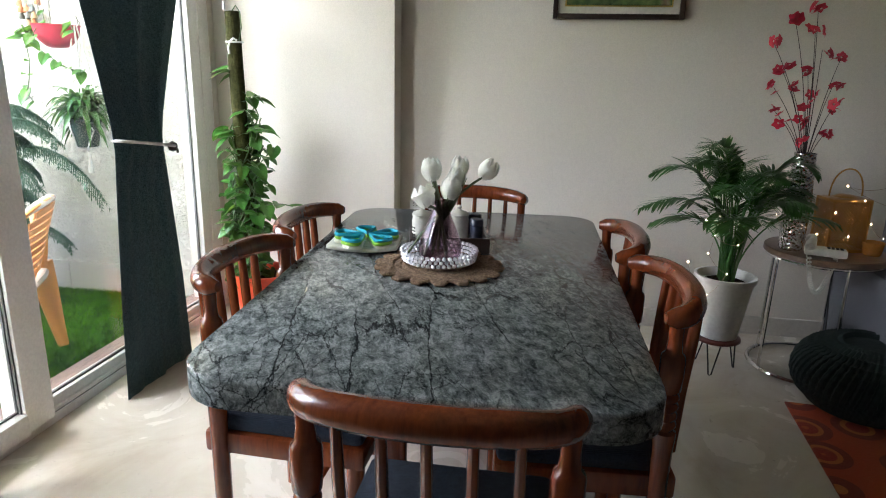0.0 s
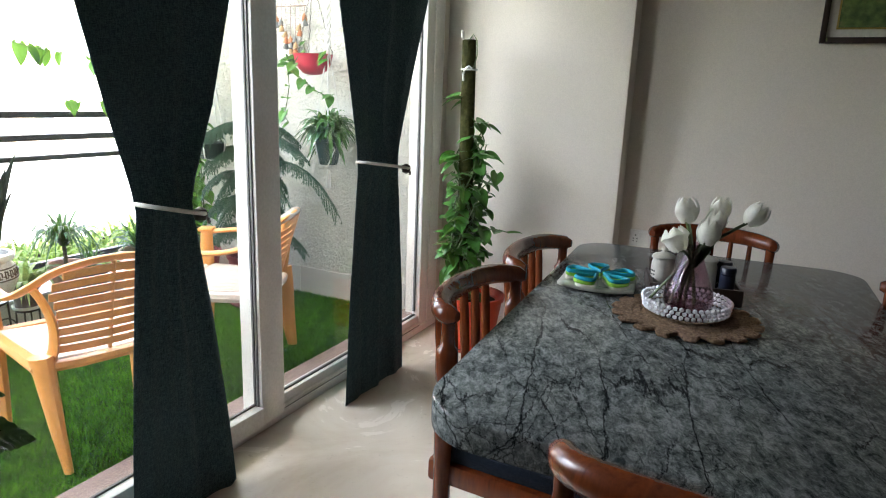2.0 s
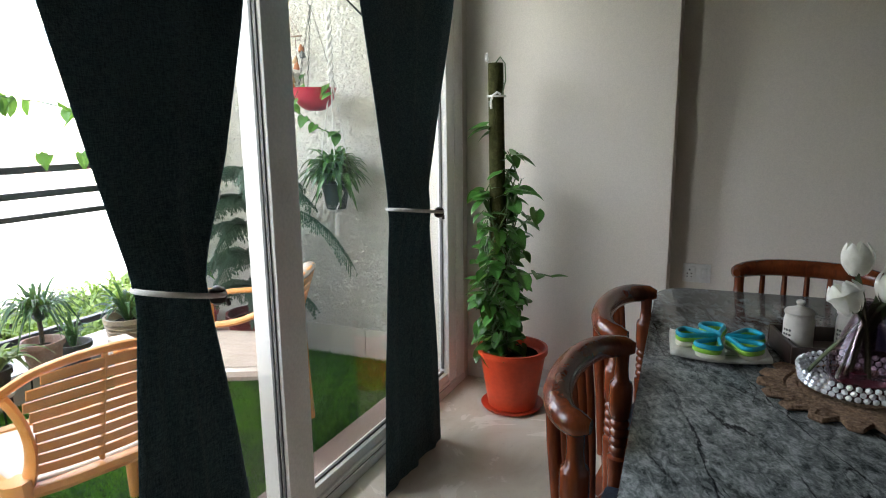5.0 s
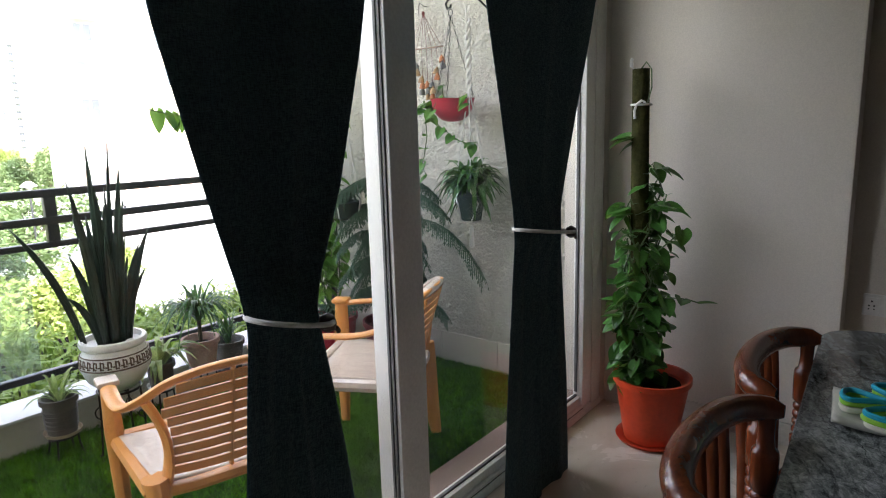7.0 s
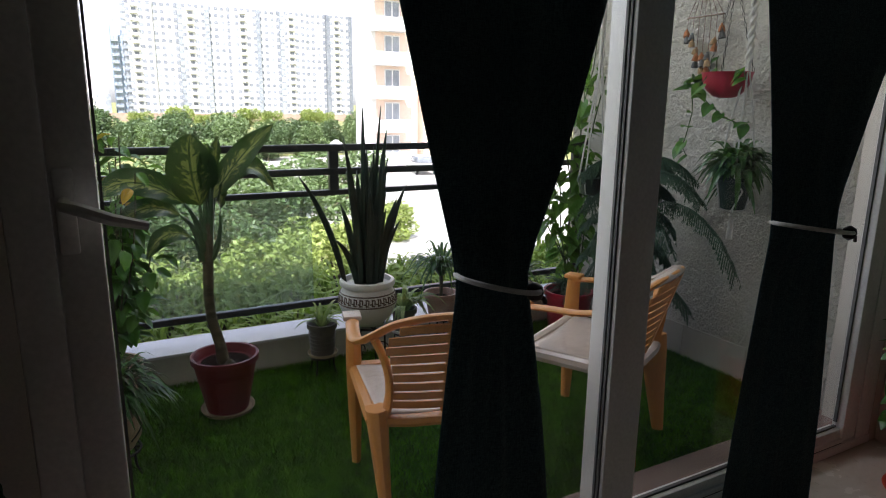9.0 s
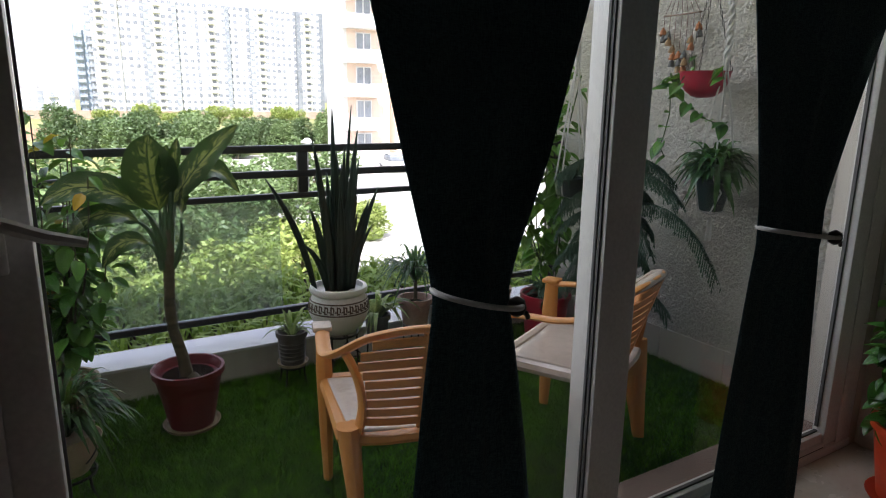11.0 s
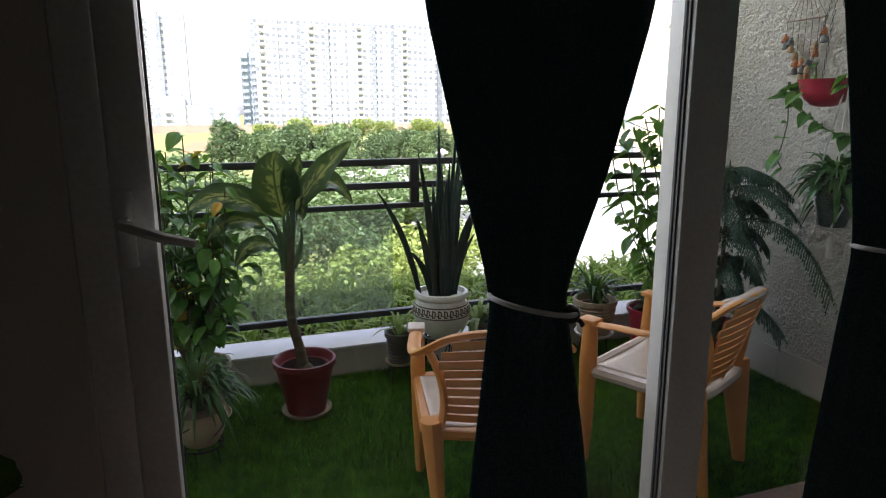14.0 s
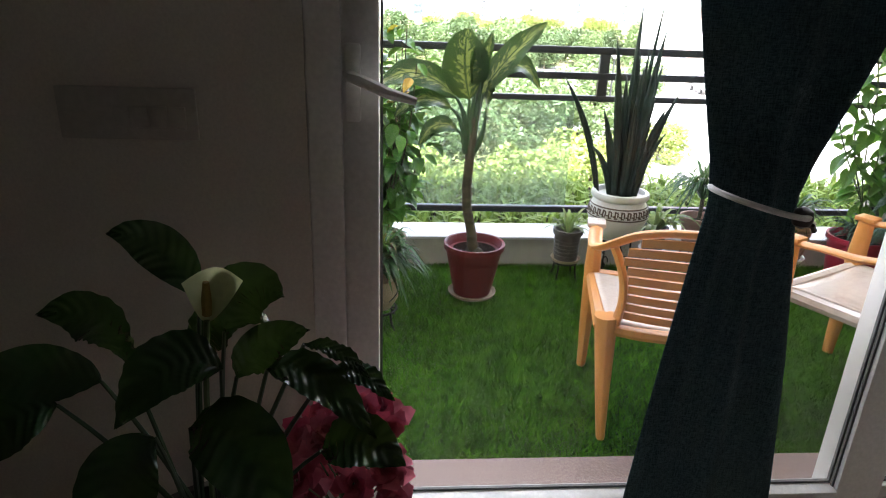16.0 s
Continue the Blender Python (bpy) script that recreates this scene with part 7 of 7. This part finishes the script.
FIELDG = leaf_mat("sunlit_strap_leaf", (0.16, 0.28, 0.035), (0.34, 0.44, 0.09), 0.5, 0.3, 0.35)
strip = tagged(new("planting_strip"), "yellow-green strap-leaved planting outside the railing", "plants", "", "stuff")
bl = B()
for k in range(2600):
    x, y, a, ln = rnd(-5.15, -3.95), rnd(-1.2, 4.6), rnd(0, 6.28), rnd(0.10, 0.22)
    b0 = Vector((x, y, -0.03))
    bl.blade([b0, b0 + out_dir(a) * ln * 0.35 + Vector((0, 0, ln * 0.85)), b0 + out_dir(a) * ln * 0.75 + Vector((0, 0, ln * 0.95)), b0 + out_dir(a) * ln * 1.05 + Vector((0, 0, ln * 0.75))], [0.006, 0.012, 0.010, 0.001], (0, 0, 1), 0.3)
strip.name = "planting_strip"
tagged(part("foliage", bl, FIELDG, strip), kind="stuff")


def leaf_cloud(blobs, count, size, rng):
    """Many small leaf faces through an uneven crown."""
    bl = B()
    wts = [r ** 2 for _, _, _, r in blobs]
    for _ in range(count):
        x, y, z, r = rng.choices(blobs, wts)[0]
        v = Vector((rng.gauss(0, 1), rng.gauss(0, 1), rng.gauss(0, 1))).normalized() * r * rng.uniform(0.72, 1.08)
        c = Vector((x, y, z)) + v
        if c.z < 0.05:
            continue
        d = Vector((rng.gauss(0, 1), rng.gauss(0, 1), rng.gauss(0, 0.7))).normalized()
        s = d.cross(Vector((rng.gauss(0, 1), rng.gauss(0, 1), rng.gauss(0, 1)))).normalized()
        h = size * rng.uniform(0.6, 1.3)
        k = len(bl.v)
        bl.v += [tuple(c - d * h), tuple(c + s * h * 0.45), tuple(c + d * h), tuple(c - s * h * 0.45)]
        bl.f.append((k, k + 1, k + 2, k + 3))
    return bl


def tree(name, at, h, w, material, label, rng, count=2600, size=0.16, shrub=False):
    t = thing(name, at, label, "shrub" if shrub else "tree", "shrubs below the balcony" if shrub else "trees beyond the court")
    blobs = [(rng.uniform(-w, w) * 0.62, rng.uniform(-w, w) * 0.62, h * rng.uniform(0.22 if shrub else 0.16, 0.85), w * rng.uniform(0.24, 0.5)) for _ in range(11 if shrub else 16)]
    tr = B().tube([(0, 0, 0), (0.05, 0.03, h * 0.3), (0, 0, h * 0.7)], [0.09, 0.07, 0.03], 8)
    for x, y, z, r in blobs:
        tr.tube([(0, 0, h * 0.2), (x * 0.5, y * 0.5, z * 0.7), (x, y, z)], [0.05, 0.035, 0.012], 5)
    part("trunk", tr, BARK, t)
    tagged(part("crown", leaf_cloud(blobs, count, size, rng), material, t), kind="stuff")
    return t


rng = random.Random(11)
# SH1 is paler and duller: the outdoor haze is put into its colour
SH1 = leaf_mat("shrub_leaf_green", (0.085, 0.14, 0.055), (0.17, 0.24, 0.10), 0.5, 0.35, 0.25)
SH2 = leaf_mat("shrub_leaf_yellow_green", (0.18, 0.25, 0.06), (0.33, 0.38, 0.11), 0.5, 0.35, 0.3)
TR1 = leaf_mat("tree_leaf", (0.045, 0.085, 0.035), (0.10, 0.15, 0.065), 0.5, 0.3, 0.2)
shr = [tree("shrub", (-20, 1.5, -4.02), 3.3, 1.9, SH1, "dense green garden shrub", rng, 5200, 0.10, True), tree("shrub", (-16, 4, -4.02), 2.0, 1.5, SH2, "yellow-green garden shrub in sunlight", rng, 4200, 0.09, True)]
for x, y, s, k, rz in ((-22, -2.2, 1.1, 0, 40), (-21, 4.6, 1.05, 0, 100), (-25, 7.5, 1.2, 0, 200), (-27, 2.5, 1.3, 0, 260), (-26, -5, 1.2, 0, 300), (-16, 0.6, 1.0, 1, 70), (-17, -2.5, 1.1, 1, 150), (-31, 10, 1.2, 0, 30),
                       (-33, 5, 1.25, 0, 120), (-32, -1, 1.3, 0, 190), (-15.5, 2.3, 0.8, 1, 220), (-18.5, 6.4, 1.0, 1, 320), (-24, 10.6, 0.8, 1, 20), (-30, -8, 1.3, 0, 80), (-19, -6, 1.1, 1, 10)):
    c = copy_thing(shr[k], pose(x, y, -4.02, 0, 0, rz))
    c.scale = (s * 1.15, s * 1.15, s * (0.95 if x > -24 else 0.86))
trs = [tree("tree", (-62, 6, -4.02), 4.4, 2.6, TR1, "rounded green tree beyond the court", rng, 5200, 0.17), tree("tree", (-66, 12, -4.02), 4.0, 2.2, SH1, "bushy tree beyond the court", rng, 4600, 0.16)]
for i in range(34):
    y = 0.5 + i * 1.45 + rng.uniform(-1, 1)
    s = rng.uniform(0.78, 0.98)
    c = copy_thing(trs[i % 2], pose(-62 - rng.uniform(0, 10) - (6 if y < 3 else 0), y, -4.02, 0, 0, rng.uniform(0, 360)))
    c.scale = (s, s, s * rng.uniform(0.85, 1.1))
for x, y, s in ((-95, 6, 1.0), (-150, 17, 2.0), (-160, 27, 1.4), (-155, 22, 1.2), (-158, 33, 1.9), (-150, 9, 1.5), (-165, 40, 1.6), (-150, 46, 1.9), (-160, 52, 1.5), (-90, 3.2, 0.9)):
    c = copy_thing(shr[1], pose(x, y, -4.02, 0, 0, s * 100))
    c.scale = (s * 1.3, s * 1.3, s * 1.05)

BRICKW = mottled("brown_boundary_wall", (0.24, 0.17, 0.13), (0.34, 0.26, 0.2), 0.5, 0.9, fine=3)
structure("boundary_wall", B().box((-205, 20, -2.9), (0.4, 220, 2.3)), BRICKW, "long brown boundary wall beyond the meadow")
TOWERW = mottled("white_tower_render", (0.62, 0.62, 0.62), (0.74, 0.74, 0.73), 0.08, 0.85, fine=1.2)
TOWERG = mottled("tower_window_glass", (0.15, 0.17, 0.20), (0.30, 0.33, 0.36), 0.3, 0.25, fine=1.0, vary=0.35)
TOWERB = mottled("blue_grey_tower_panel", (0.26, 0.33, 0.42), (0.33, 0.41, 0.50), 0.2, 0.8)
win_me = B().box((0, 0, 0), (0.5, 1.7, 1.5)).mesh("window", TOWERG, False)
bal_me = B().box((0, 0, 0), (1.5, 3.2, 0.18)).box((0.72, 0, 0.5), (0.08, 3.2, 0.9)).mesh("balcony", TOWERW, False)


def tower(x, y0, y1, floors, label, pieces=True, base=-4.0, blue=False):
    t = thing("apartment_tower", (x, (y0 + y1) / 2, base), label, "building", "towers on the horizon")
    w, fh = y1 - y0, 2.95
    H = floors * fh
    body, rest = B(), B()
    nb = max(2, round(w / 11))
    bw = w / nb
    for b in range(nb):
        yc = -w / 2 + bw * (b + 0.5)
        setb = 2.2 if b % 2 else 0.0
        hh = H + (2.5 if b % 2 == 0 else 0) + (1.5 if b % 3 == 0 else 0)
        body.box((-8 - setb, yc, hh / 2), (16, bw, hh))
        body.box((-7 - setb, yc + bw * 0.2, hh + 1.4), (5, bw * 0.35, 2.8))
        for f in range(floors):
            z = f * fh + 1.7
            for c in range(4):
                y = yc + bw * (-0.36 + 0.24 * c)
                if blue:
                    if c % 2:
                        rest.box((0, y, z), (0.3, 0.8, 1.3))
                    continue
                if c == 3 and b % 2:
                    rest.box((-setb + 0.05, y, z), (0.3, 1.4, 2.1))
                    continue
                if pieces and 2 <= f < 15 and nb > 3 and c in (0, 2):
                    part("window", win_me, None, t, m=pose(-setb - 0.05, y, z))
                else:
                    rest.box((-setb, y, z), (0.3, 1.7, 1.5))
            if b % 2 == 0:
                part("balcony", bal_me, None, t, m=pose(0.7, yc - bw * 0.12, f * fh + 0.1)) if pieces and nb > 3 else rest.box((0.7, yc - bw * 0.12, f * fh + 0.4), (1.4, 3.2, 0.7))
    for b in range(nb + 1):
        if (b * 7) % 3 != 1 and not blue:
            yj = -w / 2 + bw * b
            part("glazing_strip", B().box((-0.9, yj, H / 2), (2.4, 1.9, H - 1.0)), TOWERG, t)
            for f in range(floors):
                rest.box((0.36, yj, f * fh + 0.3), (0.2, 1.9, 0.5))
    part("wall", body, TOWERB if blue else TOWERW, t)
    tagged(part("window_rows", rest, TOWERG, t), kind="stuff")
    return t


tower(-308, 14.5, 113.5, 16, "long white apartment block with stacked balconies and dark windows")
tower(-308, -55, -13.5, 16, "white apartment tower with stacked balconies", False)
tower(-306, 9.2, 14.6, 11, "blue-grey slab tower beside the white block", False, blue=True)
tower(-300, -26, 6, 3, "low white office building", False)
PEACH = mottled("peach_building_render", (0.66, 0.50, 0.40), (0.74, 0.59, 0.49), 0.3, 0.85, fine=3)
nb = thing("apartment_house", (-56, 21.5, -4.0), "peach and white apartment house with balconies across the court", "building")
part("wall", B().box((-2, 3.9, 9), (4, 4.2, 18)), PEACH, nb, "peach rendered wall")
part("wall", B().box((-1, 1.2, 8), (2, 1.2, 16)), TOWERW, nb, "white rendered stair wall")
part("wall", B().box((-6, 14, 9), (13, 15, 18)), PEACH, nb)
for f in range(6):
    w = part("window", B().box((0.02, 3.4, f * 2.95 + 1.7), (0.12, 1.5, 1.9)), TOWERW, nb)
    for dy in (-0.36, 0.36):
        part("pane", B().box((0.09, 3.4 + dy, f * 2.95 + 1.7), (0.04, 0.58, 1.7)), TOWERG, w)
    bal = part("balcony", B().box((0.8, 3.0, f * 2.95 + 0.05), (1.6, 3.4, 0.16)), TOWERW, nb)
    part("parapet", B().box((1.56, 3.0, f * 2.95 + 0.62), (0.08, 3.4, 0.95)), TOWERW, bal)
part("pipe", B().tube([(0.1, 5.4, 0), (0.1, 5.4, 18)], 0.07, 8), TOWERW, nb)
for f in range(6):
    for y in (9.5, 13, 17):
        part("window", B().box((0.5, y, f * 2.95 + 1.7), (0.12, 1.6, 1.5)), TOWERG, nb)

sl = thing("street_lamp", (-26, 9.2, -4.0), "grey garden street lamp beside the court", "street lamp")
part("pole", B().tube([(0, 0, 0), (0, 0, 3.7)], [0.05, 0.035], 8), RAILM, sl)
part("shade", B().lathe([(0.26, 3.72), (0.27, 3.76), (0.1, 3.9), (0.04, 3.92)], (0, 0, 0), 16), TOWERW, sl)
part("lens", B().lathe([(0.06, 3.6), (0.12, 3.7), (0.11, 3.72)], (0, 0, 0), 12), WHITECER, sl)
CARP = mottled("white_car_paint", (0.62, 0.62, 0.62), (0.70, 0.70, 0.70), 1, 0.25, coat=0.5)
car = thing("car", (-47, 23.5, -4.0), "white parked hatchback car on the court", "car", rz=80)
part("body", B().box((0, 0, 0.62), (1.65, 3.9, 0.55), bevel=0.14), CARP, car)
part("cabin", B().box((0, -0.15, 1.12), (1.4, 2.0, 0.5), bevel=0.2), TOWERG, car)
part("roof", B().box((0, -0.15, 1.40), (1.2, 1.6, 0.06), bevel=0.025), CARP, car)
for x in (-0.75, 0.75):
    for y in (-1.2, 1.25):
        wh = part("wheel", B().lathe([(0.28, -0.09), (0.31, -0.05), (0.31, 0.05), (0.28, 0.09)], (0, 0, 0), 18, Matrix.Translation((x, y, 0.31)) @ Matrix.Rotation(math.pi / 2, 4, "Y")), GASKET, car)
        part("rim", B().lathe([(0.18, -0.095), (0.18, 0.095)], (0, 0, 0), 14, Matrix.Translation((x, y, 0.31)) @ Matrix.Rotation(math.pi / 2, 4, "Y")), CHROME, wh)

# ---- artificial turf ----
turf = tagged(new("turf"), "bright green artificial turf laid over the balcony floor", "turf", "", "stuff")
rs = np.random.RandomState(5)
N = 200000
pos = np.stack([rs.uniform(-3.605, -2.0, N), rs.uniform(-0.4, 3.28, N)], 1)
ang, hgt, wid, lean = rs.uniform(0, 6.283, N), rs.uniform(0.012, 0.032, N), rs.uniform(0.0014, 0.0026, N), rs.uniform(0.3, 1.7, N)
dx, dy = np.cos(ang), np.sin(ang)
z0 = np.full(N, -0.004)
a = np.stack([pos[:, 0] - dy * wid, pos[:, 1] + dx * wid, z0], 1)
b = np.stack([pos[:, 0] + dy * wid, pos[:, 1] - dx * wid, z0], 1)
c = np.stack([pos[:, 0] + dx * hgt * lean, pos[:, 1] + dy * hgt * lean, z0 + hgt], 1)
verts = np.stack([a, b, c], 1).reshape(-1, 3)
me = bpy.data.meshes.new("blades")
me.from_pydata(verts.tolist(), [], np.arange(3 * N).reshape(-1, 3).tolist())
me.materials.append(TURF)
tagged(part("blades", me, None, turf), kind="stuff")
